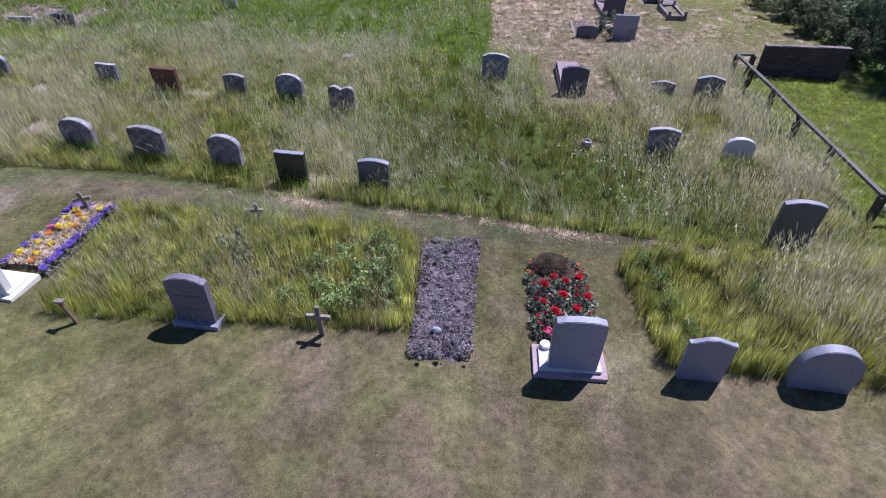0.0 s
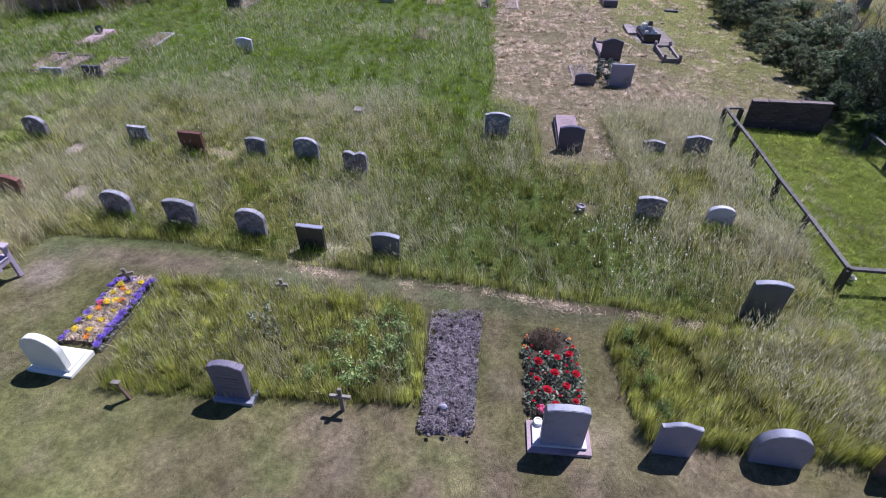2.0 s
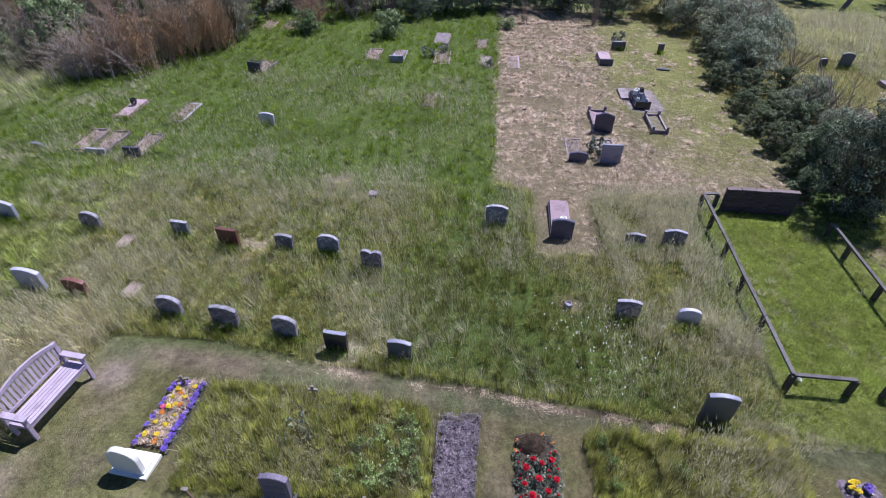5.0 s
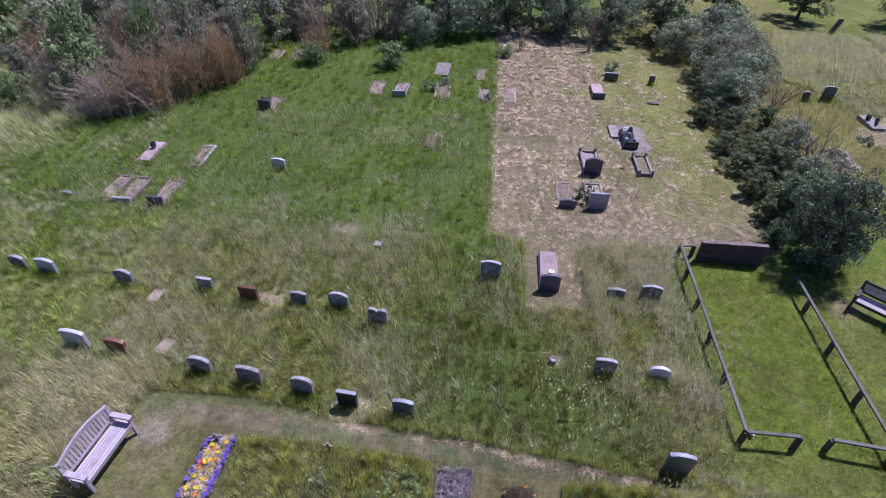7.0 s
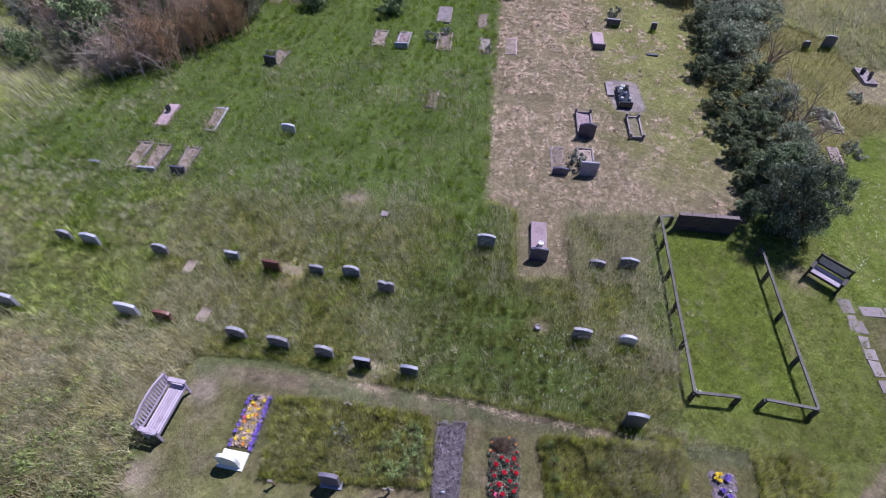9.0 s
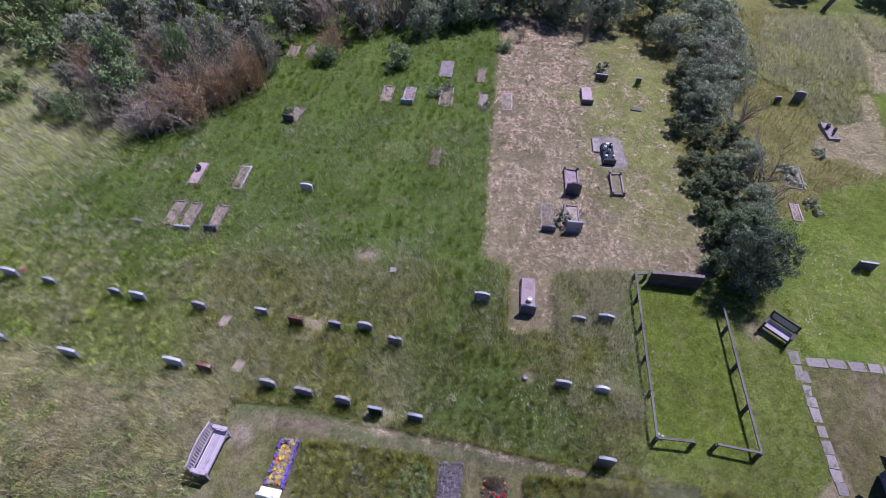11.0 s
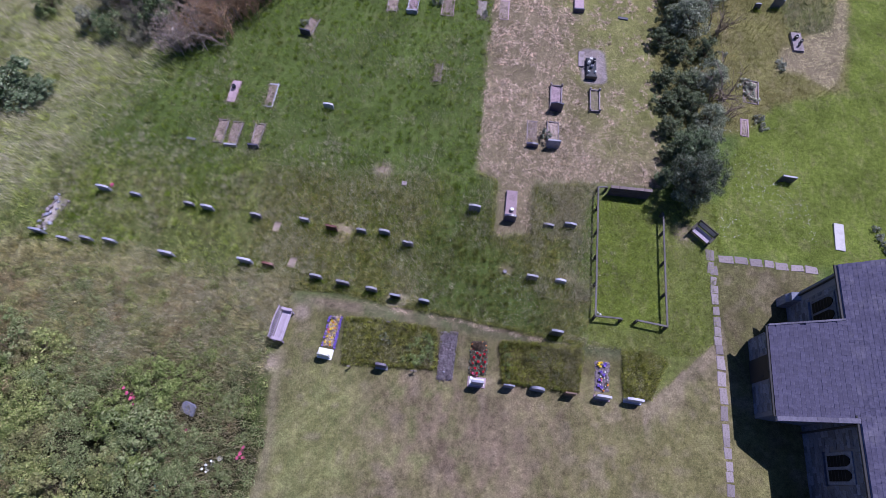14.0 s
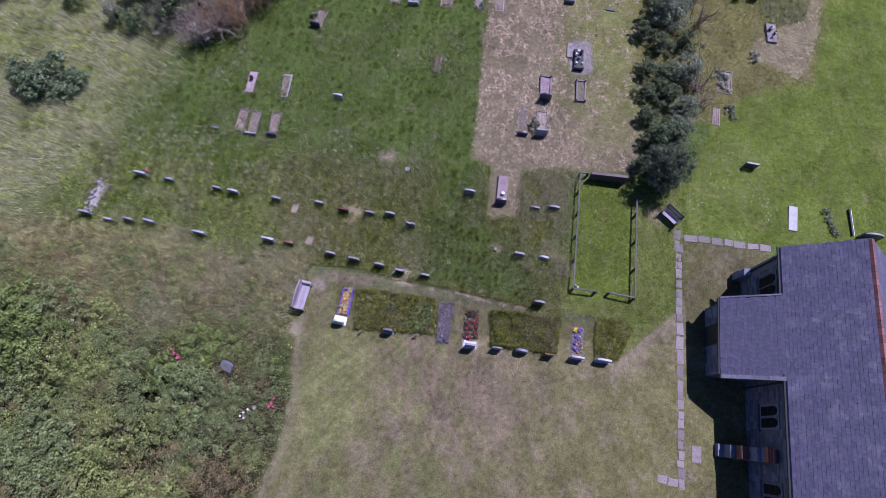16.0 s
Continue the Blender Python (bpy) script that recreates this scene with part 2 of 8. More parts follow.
RED_STONE = surface("red_granite", (0.12, 0.05, 0.045), (0.24, 0.115, 0.10), (0.10, 0.06, 0.05), scale=80, rough=0.36, bump=0.1)
PINK_STONE = surface("pink_stone", (0.330, 0.236, 0.282), (0.460, 0.347, 0.401), (0.240, 0.183, 0.198), scale=40, rough=0.85, bump=0.4)
WHITE = surface("white_marble", (0.74, 0.74, 0.73), (0.82, 0.82, 0.81), (0.62, 0.62, 0.60), scale=20, rough=0.5, bump=0.1, vary=0.03, stain_at=(0.6, 0.8))
PALE_MARBLE = surface("weathered_marble", (0.52, 0.50, 0.53), (0.62, 0.60, 0.62), (0.44, 0.41, 0.42), scale=14, rough=0.7, bump=0.3, stain_at=(0.5, 0.7), stain_scale=4)
CONCRETE = surface("weathered_concrete", (0.210, 0.179, 0.198), (0.330, 0.280, 0.316), (0.140, 0.121, 0.113), scale=22, rough=0.95, bump=0.6, stain_at=(0.48, 0.66), stain_scale=5)
FLAGSTONE = surface("flagstone", (0.205, 0.175, 0.188), (0.335, 0.288, 0.305), (0.140, 0.125, 0.105), scale=14, rough=0.9, bump=0.6, stain_scale=4)
TEAK = surface("silvered_teak", (0.363, 0.303, 0.385), (0.506, 0.435, 0.547), (0.264, 0.212, 0.261), scale=16, rough=0.85, bump=0.4, stretch=(6, 0.6, 6), vary=0.12)
DARK_WOOD = surface("dark_timber", (0.035, 0.03, 0.028), (0.075, 0.065, 0.06), scale=18, rough=0.7, bump=0.4, stretch=(6, 0.6, 6))
FENCE_WOOD = surface("weathered_fence_wood", (0.10, 0.092, 0.095), (0.17, 0.16, 0.165), (0.07, 0.065, 0.06), scale=20, rough=0.9, bump=0.5, vary=0.12)
POST_WOOD = surface("dark_post_wood", (0.05, 0.043, 0.038), (0.10, 0.09, 0.08), scale=22, rough=0.9, bump=0.5)
CROSS_WOOD = surface("grey_cross_wood", (0.19, 0.165, 0.145), (0.30, 0.27, 0.25), scale=24, rough=0.9, bump=0.5)
BROWN_WOOD = surface("brown_cross_wood", (0.18, 0.12, 0.09), (0.29, 0.20, 0.155), scale=24, rough=0.8, bump=0.4)
SOIL = surface("dark_soil", (0.035, 0.026, 0.02), (0.085, 0.065, 0.05), scale=45, rough=1.0, bump=1.0)
PURPLE_SOIL = surface("dried_clippings", (0.16, 0.13, 0.16), (0.31, 0.26, 0.31), (0.09, 0.07, 0.09), scale=34, rough=1.0, bump=1.0, stain_at=(0.4, 0.6), stain_scale=16)
GRAVEL = surface("grave_gravel", (0.30, 0.26, 0.25), (0.50, 0.45, 0.44), (0.22, 0.19, 0.18), scale=60, rough=1.0, bump=1.0)
EARTHY = surface("weedy_infill", (0.230, 0.176, 0.158), (0.392, 0.317, 0.292), (0.162, 0.169, 0.090), scale=26, rough=1.0, bump=1.0, stain_scale=5)
WEEDS = surface("dark_weedy_infill", (0.10, 0.085, 0.06), (0.20, 0.175, 0.12), (0.11, 0.12, 0.045), scale=26, rough=1.0, bump=1.0, stain_scale=5)
BRICK_WALL = surface("dark_coping_wall", (0.078, 0.057, 0.061), (0.132, 0.102, 0.109), (0.054, 0.048, 0.051), scale=20, rough=0.92, bump=0.6)
COPING = surface("mossy_coping", (0.161, 0.126, 0.132), (0.248, 0.201, 0.211), (0.149, 0.114, 0.112), scale=16, rough=0.95, bump=0.6)
VERGE = surface("verge_stone", (0.19, 0.175, 0.24), (0.28, 0.26, 0.34), (0.14, 0.13, 0.17), scale=14, rough=0.9, bump=0.4)
RUBBLE = surface("grey_rubble_stone", (0.135, 0.145, 0.20), (0.235, 0.245, 0.325), (0.09, 0.095, 0.125), scale=10, rough=0.95, bump=0.9, vary=0.35)
MORTAR = surface("lime_mortar", (0.17, 0.168, 0.205), (0.25, 0.245, 0.29), scale=30, rough=0.98, bump=0.5)
ROOF_SLATE = surface("roof_slate", (0.10, 0.092, 0.155), (0.165, 0.15, 0.235), (0.245, 0.225, 0.29), scale=9, rough=0.62, bump=0.4, vary=0.13, stain_at=(0.52, 0.74), stain_scale=1.4)
RIDGE_TILE = surface("terracotta_ridge", (0.22, 0.10, 0.10), (0.32, 0.16, 0.16), scale=20, rough=0.85, bump=0.4)
LEAD = surface("dark_gutter", (0.025, 0.025, 0.028), (0.05, 0.05, 0.055), scale=20, rough=0.6, bump=0.1)
PAINT_RED = surface("brick_red", (0.33, 0.10, 0.07), (0.48, 0.17, 0.12), scale=24, rough=0.85, bump=0.4)
DARK_GLASS = surface("leaded_glass", (0.010, 0.011, 0.013), (0.022, 0.023, 0.026), scale=60, rough=0.5, bump=0.05, spec=0.05, vary=0.2)
PETAL_RED = surface("red_petals", (0.30, 0.004, 0.014), (0.46, 0.014, 0.032), scale=60, rough=0.8, bump=0.5, spec=0.1)
PETAL_BLUE = surface("violet_petals", (0.13, 0.075, 0.42), (0.26, 0.17, 0.62), scale=60, rough=0.6, bump=0.5)
PETAL_YELLOW = surface("yellow_petals", (0.72, 0.52, 0.012), (0.80, 0.66, 0.03), scale=60, rough=0.6, bump=0.4)
PETAL_ORANGE = surface("orange_petals", (0.74, 0.22, 0.015), (0.80, 0.34, 0.03), scale=60, rough=0.6, bump=0.4)
PETAL_PINK = surface("pink_petals", (0.60, 0.07, 0.22), (0.72, 0.2, 0.34), scale=60, rough=0.6, bump=0.4)
PETAL_WHITE = surface("white_petals", (0.72, 0.72, 0.68), (0.80, 0.80, 0.76), scale=60, rough=0.6, bump=0.3)
LEAF_BED = foliage("bedding_leaf", [(0.04, 0.055, 0.03), (0.10, 0.12, 0.08), (0.22, 0.235, 0.19), (0.05, 0.065, 0.035), (0.34, 0.35, 0.30)], gain=1.35, translucent=0.2)
PURPLE_STONE = surface("purple_grey_stone", (0.120, 0.106, 0.153), (0.210, 0.188, 0.254), (0.280, 0.261, 0.316), scale=40, rough=0.6, bump=0.5, stain_at=(0.6, 0.75))
L_HEDGE = foliage("shade_leaf", [(0.06, 0.095, 0.032), (0.11, 0.155, 0.05), (0.17, 0.21, 0.085), (0.25, 0.27, 0.12)], gain=1.6, translucent=0.25)
PLUME = foliage("grass_plume", gain=1.25, colours=[(0.46, 0.43, 0.29), (0.58, 0.54, 0.41), (0.40, 0.38, 0.22), (0.62, 0.58, 0.48)], translucent=0.6, vary=0.15)
INK = surface("cut_letter_bars", (0.13, 0.125, 0.14), (0.19, 0.185, 0.20), scale=50, rough=0.8, bump=0.1)

# ---- building helpers ----


def slope(x, y):
    return -0.136 - 0.0312 * x - 0.0299 * y


def value_noise(x, y, scale, seed):
    """Smooth noise between 0 and 1 over arrays."""
    x, y = np.asarray(x, float) * scale, np.asarray(y, float) * scale
    xi, yi = np.floor(x).astype(np.int64), np.floor(y).astype(np.int64)
    fx, fy = x - xi, y - yi
    fx, fy = fx * fx * (3 - 2 * fx), fy * fy * (3 - 2 * fy)

    def h(a, b):
        n = (a * 374761393 + b * 668265263 + seed * 974634777) & 0x7FFFFFFF
        n = ((n ^ (n >> 13)) * 1274126177) & 0x7FFFFFFF
        return ((n ^ (n >> 16)) & 0xFFFF) / 65535.0

    top = h(xi, yi) * (1 - fx) + h(xi + 1, yi) * fx
    low = h(xi, yi + 1) * (1 - fx) + h(xi + 1, yi + 1) * fx
    return top * (1 - fy) + low * fy


def level(x, y):
    """The ground's height, arrays or numbers."""
    return slope(x, y) + 0.05 * (value_noise(x, y, 0.35, 3) - 0.5) + 0.02 * (value_noise(x, y, 1.4, 4) - 0.5)


def inside(poly, x, y):
    x, y = np.asarray(x, float), np.asarray(y, float)
    hit = np.zeros(x.shape, bool)
    for (x0, y0), (x1, y1) in zip(poly, poly[1:] + poly[:1]):
        cross = (y0 > y) != (y1 > y)
        hit ^= cross & (x < (x1 - x0) * (y - y0) / (y1 - y0 + 1e-12) + x0)
    return hit


PLOT_1 = [(-4.5, 6.42), (-2.9, 6.36), (-0.5, 6.1), (-0.42, 4.34), (-2.6, 4.36), (-4.45, 4.4)]
PLOT_2 = [(2.46, 5.62), (4.6, 5.62), (6.05, 5.55), (5.72, 3.62), (3.9, 3.78), (2.50, 3.92)]
PLOT_3 = [(7.9, 5.55), (9.4, 5.4), (9.8, 5.1), (8.85, 3.42), (7.78, 3.4)]
LAWN = [(-7.1, 7.66), (-6.2, 7.68), (-5.3, 7.62), (-4.45, 7.56), (-3.4, 7.3), (-2.8, 7.12), (-1.15, 6.9), (0.65, 6.66), (1.6, 6.4), (2.7, 6.27), (4.5, 5.92), (6.1, 5.66),
        (7.85, 5.62), (8.9, 3.5), (9.3, 3.7), (12.5, 6.4), (12.75, 10.3), (17.6, 9.9), (19.0, -12), (-10.5, -12), (-8.3, -3.6), (-7.57, -1.4), (-7.3, 1.0), (-7.5, 5.0)]
FENCED = [(6.6, 6.75), (9.9, 6.4), (10.4, 12.8), (9.9, 13.3), (7.4, 13.6)]
NORTH_EAST = [(13.0, 10.7), (18, 10.2), (60, 9), (60, 60), (27, 60), (24.8, 29), (22.5, 21.4), (18, 20.2), (15.5, 17.5), (13.2, 13)]
HAY = [(2.6, 38), (2.55, 32.8), (1.86, 24), (1.42, 17.4), (1.28, 14.5), (2.3, 14.25), (2.12, 11.0), (3.87, 11.05), (4.25, 14.05), (7.5, 14.2), (10.8, 14.2),
       (11.5, 17), (11.6, 20), (11.3, 24), (13, 30), (12, 34), (10, 38)]
HAY_EAST = [(19.2, 24.1), (21.3, 25.7), (22.9, 26.3), (24.0, 29.0), (24.7, 29.1), (23.8, 25.7), (22.2, 22.0), (21.5, 21.5), (20.1, 22.6), (18.6, 22.6)]
EAST = [(6.4, 5.7), (7.9, 5.6), (8.9, 3.4), (12.5, 6.4), (12.9, 10.7), (13.4, 13.6), (9.9, 13.6), (10.4, 12.8), (9.9, 6.4), (6.5, 6.8)]
ROUGH = [(-70, 8.9), (-20, 9.2), (-14, 8.5), (-11, 8.1), (-9.5, 8.0), (-7.4, 7.5), (-6.95, 7.2), (-7.5, 5.0), (-7.35, 3.6), (-11, 4.4), (-15, 3.6), (-19, 5.4), (-70, 6)]
BRAMBLE = [(-70, 6), (-19, 5.4), (-15, 3.6), (-11, 4.4), (-7.35, 3.6), (-7.3, 1.0), (-7.57, -1.4), (-8.3, -3.6), (-10.5, -12), (-70, -12)]
PALE = [(-70, 8.9), (-23, 9.5), (-19.2, 14.2), (-18.3, 19.5), (-17, 21), (-22, 36), (-70, 60)]
BAND = [(-21, 9.2), (-20, 14.5), (-9, 13.6), (-3, 13.2), (1.4, 13.6), (2.2, 14.2), (4.2, 14.2), (7.4, 14.2), (6.6, 6.5), (6.4, 4.5), (-6.6, 5.2), (-7, 7.3), (-14, 8.4)]
DEEP = [(-1.2, 6.6), (-1.6, 10.0), (-0.6, 13.6), (1.3, 14.5), (2.0, 11.0), (3.2, 10.0), (4.4, 8.2), (4.7, 5.6), (0.8, 6.2)]
MEADOW, LUSH, MOWN, CUT, BRIGHT, STRAW, THICKET, PLOT, WAN, SIDE, YELLOWED, TAWNY, RANK = range(13)
TALL = [(18.6, 30.6), (19.3, 33.6), (22.0, 39.0), (27.9, 39.5), (26.85, 34.45), (25.0, 29.5), (23.9, 29.0), (22.9, 26.3), (21.3, 25.7), (20.1, 26.0), (20.2, 28.4)]
TALL_FAR = [(27.9, 34.8), (28.2, 36.4), (28.9, 40.0), (40.0, 40.0), (40.0, 34.4)]
HAY_FAR = [(25.0, 29.4), (26.9, 34.4), (27.9, 38.3), (28.8, 39.2), (28.2, 36.4), (27.9, 34.7), (40.0, 34.4), (40.0, 29.6)]


def cover(x, y):
    """What grows at each place."""
    jx = x + 0.22 * (value_noise(x, y, 1.9, 11) - 0.5) + 0.10 * (value_noise(x, y, 6, 12) - 0.5)
    jy = y + 0.22 * (value_noise(x, y, 1.9, 13) - 0.5) + 0.10 * (value_noise(x, y, 6, 14) - 0.5)
    wx = x + 3.4 * (value_noise(x, y, 0.4, 15) - 0.5) + 4.0 * (value_noise(x, y, 37, 17) - 0.5)
    wy = y + 3.4 * (value_noise(x, y, 0.4, 16) - 0.5) + 6.5 * (value_noise(x, y, 41, 18) - 0.5)
    c = np.full(np.shape(x), LUSH)
    c[inside(BAND, wx, wy)] = MEADOW
    c[inside(DEEP, wx * 0.5 + jx * 0.5, wy * 0.5 + jy * 0.5)] = LUSH
    c[(y > 18) & (x > 11)] = TAWNY
    c[inside(PALE, wx, wy)] = WAN
    c[inside(ROUGH, wx * 0.4 + jx * 0.6, wy * 0.4 + jy * 0.6)] = STRAW
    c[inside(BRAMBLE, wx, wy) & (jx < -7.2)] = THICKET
    c[inside(NORTH_EAST, jx, jy)] = BRIGHT
    hay = inside(HAY, jx, jy)
    c[hay] = CUT
    c[hay & (wx + 2.0 * (value_noise(x, y, 0.8, 19) - 0.5) > 7.4) & (wy > 16.5)] = YELLOWED
    c[inside(HAY_EAST, jx, jy)] = CUT
    c[inside(HAY_FAR, jx, jy)] = CUT
    c[inside(TALL, jx, jy) | inside(TALL_FAR, jx, jy)] = RANK
    c[inside(EAST, jx, jy)] = SIDE
    c[inside(FENCED, jx, jy)] = BRIGHT
    c[inside(LAWN, jx, jy)] = MOWN
    for p in (PLOT_1, PLOT_2, PLOT_3):
        c[inside(p, jx, jy)] = PLOT
    return c


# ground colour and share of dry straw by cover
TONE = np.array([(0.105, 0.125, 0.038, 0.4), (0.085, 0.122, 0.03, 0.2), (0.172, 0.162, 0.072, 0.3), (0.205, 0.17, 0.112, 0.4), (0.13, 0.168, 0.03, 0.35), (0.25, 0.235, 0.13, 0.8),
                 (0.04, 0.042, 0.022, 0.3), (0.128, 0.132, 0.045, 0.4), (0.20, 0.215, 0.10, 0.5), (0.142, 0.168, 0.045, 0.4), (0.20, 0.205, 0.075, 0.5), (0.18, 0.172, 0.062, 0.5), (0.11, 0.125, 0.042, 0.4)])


def link_mesh(name, mesh, material, parent=None):
    ob = new(name, mesh)
    if material is not None:
        mesh.materials.append(material)
    ob.parent = parent
    return ob


def triangles(name, verts, tris):
    """A mesh from arrays."""
    me = bpy.data.meshes.new(name)
    n, t = len(verts), len(tris)
    me.vertices.add(n)
    me.vertices.foreach_set("co", np.ascontiguousarray(verts, np.float32).ravel())
    me.loops.add(3 * t)
    me.loops.foreach_set("vertex_index", np.ascontiguousarray(tris, np.int32).ravel())
    me.polygons.add(t)
    me.polygons.foreach_set("loop_start", np.arange(0, 3 * t, 3, dtype=np.int32))
    me.update(calc_edges=True)
    return me


def make_ground():
    far = np.array([0.4, 1.0, 2.2, 5.0, 12.0, 40.0, 150.0, 600.0])
    xs = np.concatenate([-27 - far[::-1], np.arange(-27, 27.01, 0.15), 27 + far])
    ys = np.concatenate([-7 - far[::-1], np.arange(-7, 37.01, 0.15), 37 + far])
    gx, gy = np.meshgrid(xs, ys)
    x, y = gx.ravel(), gy.ravel()
    z = np.where((np.abs(x) > 30) | (y < -10) | (y > 40), slope(np.clip(x, -40, 40), np.clip(y, -20, 50)), level(x, y))
    nx, ny = len(xs), len(ys)
    a = (np.arange(ny - 1)[:, None] * nx + np.arange(nx - 1)[None, :]).ravel()
    tris = np.concatenate([np.stack([a, a + 1, a + nx + 1], 1), np.stack([a, a + nx + 1, a + nx], 1)])
    me = triangles("ground", np.stack([x, y, z], 1), tris)
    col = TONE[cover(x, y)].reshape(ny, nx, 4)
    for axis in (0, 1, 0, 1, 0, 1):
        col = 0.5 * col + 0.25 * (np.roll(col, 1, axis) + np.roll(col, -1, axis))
    col = col.reshape(-1, 4)
    # broad drifts in the mown turf: green in the west, brown in the middle, olive by the church, streaked by the mower
    mown = inside(LAWN, x, y)[:, None]
    streak = value_noise(x * 0.93 + y * 0.37, (y * 0.93 - x * 0.37) * 0.10, 3.4, 23)
    streak2 = value_noise(x * 0.8 - y * 0.6, (y * 0.8 + x * 0.6) * 0.09, 4.2, 24)
    blotch = value_noise(x, y, 0.4, 21) * 0.55 + value_noise(x, y, 1.1, 22) * 0.45
    brown = np.exp(-((x - 1.8) / 5.2) ** 2 - ((y - 1.6) / 3.4) ** 2) * 0.9 + (blotch - 0.5) * 0.6 + (streak - 0.5) * 0.8 + (streak2 - 0.5) * 0.55
    brown = np.clip(brown, 0, 1)[:, None]
    green = np.clip(np.exp(-((x + 5.4) / 2.1) ** 2 - ((y - 1.0) / 4.2) ** 2) + (blotch - 0.55) * 0.8, 0, 1)[:, None] * 0.8
    tone = col[:, :3] * (1 - brown) + brown * np.array([0.212, 0.164, 0.114])
    tone = tone * (1 - green) + green * np.array([0.205, 0.215, 0.08])
    olive = (np.clip((x - 3.0) / 4.0, 0, 1) * np.clip((3.4 - y) / 1.5, 0, 1) * 0.6)[:, None]
    tone = tone * (1 - olive) + olive * np.array([0.168, 0.158, 0.064])
    patchy = value_noise(x, y, 1.5, 27) * 0.5 + value_noise(x, y, 3.1, 28) * 0.5
    leafy_at = (np.clip((patchy - 0.56) * 5, 0, 1) * np.clip((2.5 - x) / 5, 0.2, 0.6))[:, None]
    tone = tone * (1 - leafy_at) + leafy_at * np.array([0.185, 0.20, 0.08])
    rosy = (np.clip((0.42 - patchy) * 5, 0, 1) * 0.4)[:, None]
    tone = tone * (1 - rosy) + rosy * np.array([0.265, 0.215, 0.165])
    lane = np.clip((y - (5.95 - 0.13 * x)) * 3, 0, 1)[:, None] * (np.abs(x) < 8)[:, None]
    worn = np.clip((streak * 0.5 + blotch - 0.62) * 2.5, 0, 1)[:, None] * np.clip((3.5 - x) / 4, 0.15, 1)[:, None]
    path_tone = np.array([0.122, 0.137, 0.068]) * (1 + 0.45 * np.clip((1.5 - x) / 2.5, 0, 1))[:, None] * (1 - worn) + worn * np.array([0.275, 0.225, 0.16])
    verge = np.clip((y - (6.68 - 0.1 * x)) * 4, 0, 1)[:, None] * np.clip(-1.5 - x, 0, 1)[:, None]
    path_tone = path_tone * (1 - verge) + verge * np.array([0.17, 0.20, 0.08])
    tone = tone * (1 - lane) + lane * path_tone
    tone = tone * np.where((y > 4.3) & (x > -5.6), 0.80, 1.0)[:, None]
    spoke, reach = np.arctan2(x - 2.5, 9.0 - y), np.hypot(x - 2.5, 9.0 - y)
    fan = value_noise(spoke * 40, reach * 0.12, 1.0, 25) * 0.5 + value_noise(spoke * 95, reach * 0.16, 1.0, 26) * 0.5
    tone = tone * np.where(y < 4.3, 0.80 + 0.40 * fan, 0.86)[:, None]
    # broken darker brown strip on the lawn along the foot of the long grass
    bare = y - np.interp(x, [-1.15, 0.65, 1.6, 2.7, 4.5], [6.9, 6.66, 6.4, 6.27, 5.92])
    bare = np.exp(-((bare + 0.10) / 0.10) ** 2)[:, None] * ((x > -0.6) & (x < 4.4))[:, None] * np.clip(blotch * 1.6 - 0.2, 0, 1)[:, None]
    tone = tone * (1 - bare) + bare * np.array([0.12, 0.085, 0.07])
    rim = x - np.interp(y, [-12, -3.6, -1.4, 1.0, 5.0], [-10.5, -8.3, -7.57, -7.3, -7.5])
    rim = np.exp(-((rim - 0.25 - 0.3 * (blotch - 0.5)) / 0.22) ** 2)[:, None] * (y < 5)[:, None] * 0.42
    tone = tone * (1 - rim) + rim * np.array([0.30, 0.255, 0.185])
    rut = np.exp(-((y - (3.05 + 0.93 * (x - 9.0)) + 0.5 * (streak - 0.5)) / 0.62) ** 2) * ((x > 8.4) & (x < 12.6)) * (0.45 + 0.55 * value_noise((y - 0.93 * x) * 6.0, (x + y) * 0.3, 1.0, 29))
    tone = tone * (1 - rut[:, None]) + rut[:, None] * np.array([0.30, 0.245, 0.18])
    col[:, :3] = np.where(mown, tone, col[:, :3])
    # dry litter cleared round the black stone, bare patches in the meadow
    for bx, by, r, tint in ((-2.35, 7.45, 0.55, (0.34, 0.29, 0.21)), (-5.2, 10.7, 0.6, (0.33, 0.27, 0.19)), (-3.59, 14.4, 0.5, (0.28, 0.23, 0.18)), (2.7, 9.2, 0.35, (0.20, 0.18, 0.10)),
                            (11.6, 11.6, 0.6, (0.27, 0.22, 0.16)), (-7.6, 4.3, 0.4, (0.30, 0.25, 0.19)), (-6.6, 6.6, 0.45, (0.27, 0.225, 0.18))):
        k = np.clip(1.6 * np.exp(-((x - bx) ** 2 + (y - by) ** 2) / r ** 2) - 0.5 * blotch, 0, 1)[:, None]
        col[:, :3] = col[:, :3] * (1 - k) + k * np.array(tint)
    pad = np.clip(3.0 - 3.0 * (((x - 7.9) / 0.85) ** 4 + ((y - 22.25) / 1.5) ** 4) - 1.2 * blotch, 0, 1)[:, None]
    col[:, :3] = col[:, :3] * (1 - pad) + pad * np.array([0.29, 0.25, 0.26])
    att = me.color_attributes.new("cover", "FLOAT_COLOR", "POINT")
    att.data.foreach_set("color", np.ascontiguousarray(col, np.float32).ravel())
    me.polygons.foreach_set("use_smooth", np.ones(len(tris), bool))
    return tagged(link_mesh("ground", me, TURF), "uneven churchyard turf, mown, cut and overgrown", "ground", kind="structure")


ground = make_ground()


def part(name, bm, material, parent, label=""):
    me = bpy.data.meshes.new(name)
    bm.to_mesh(me)
    bm.free()
    ob = link_mesh(name, me, material, parent)
    return tagged(ob, label) if label else ob


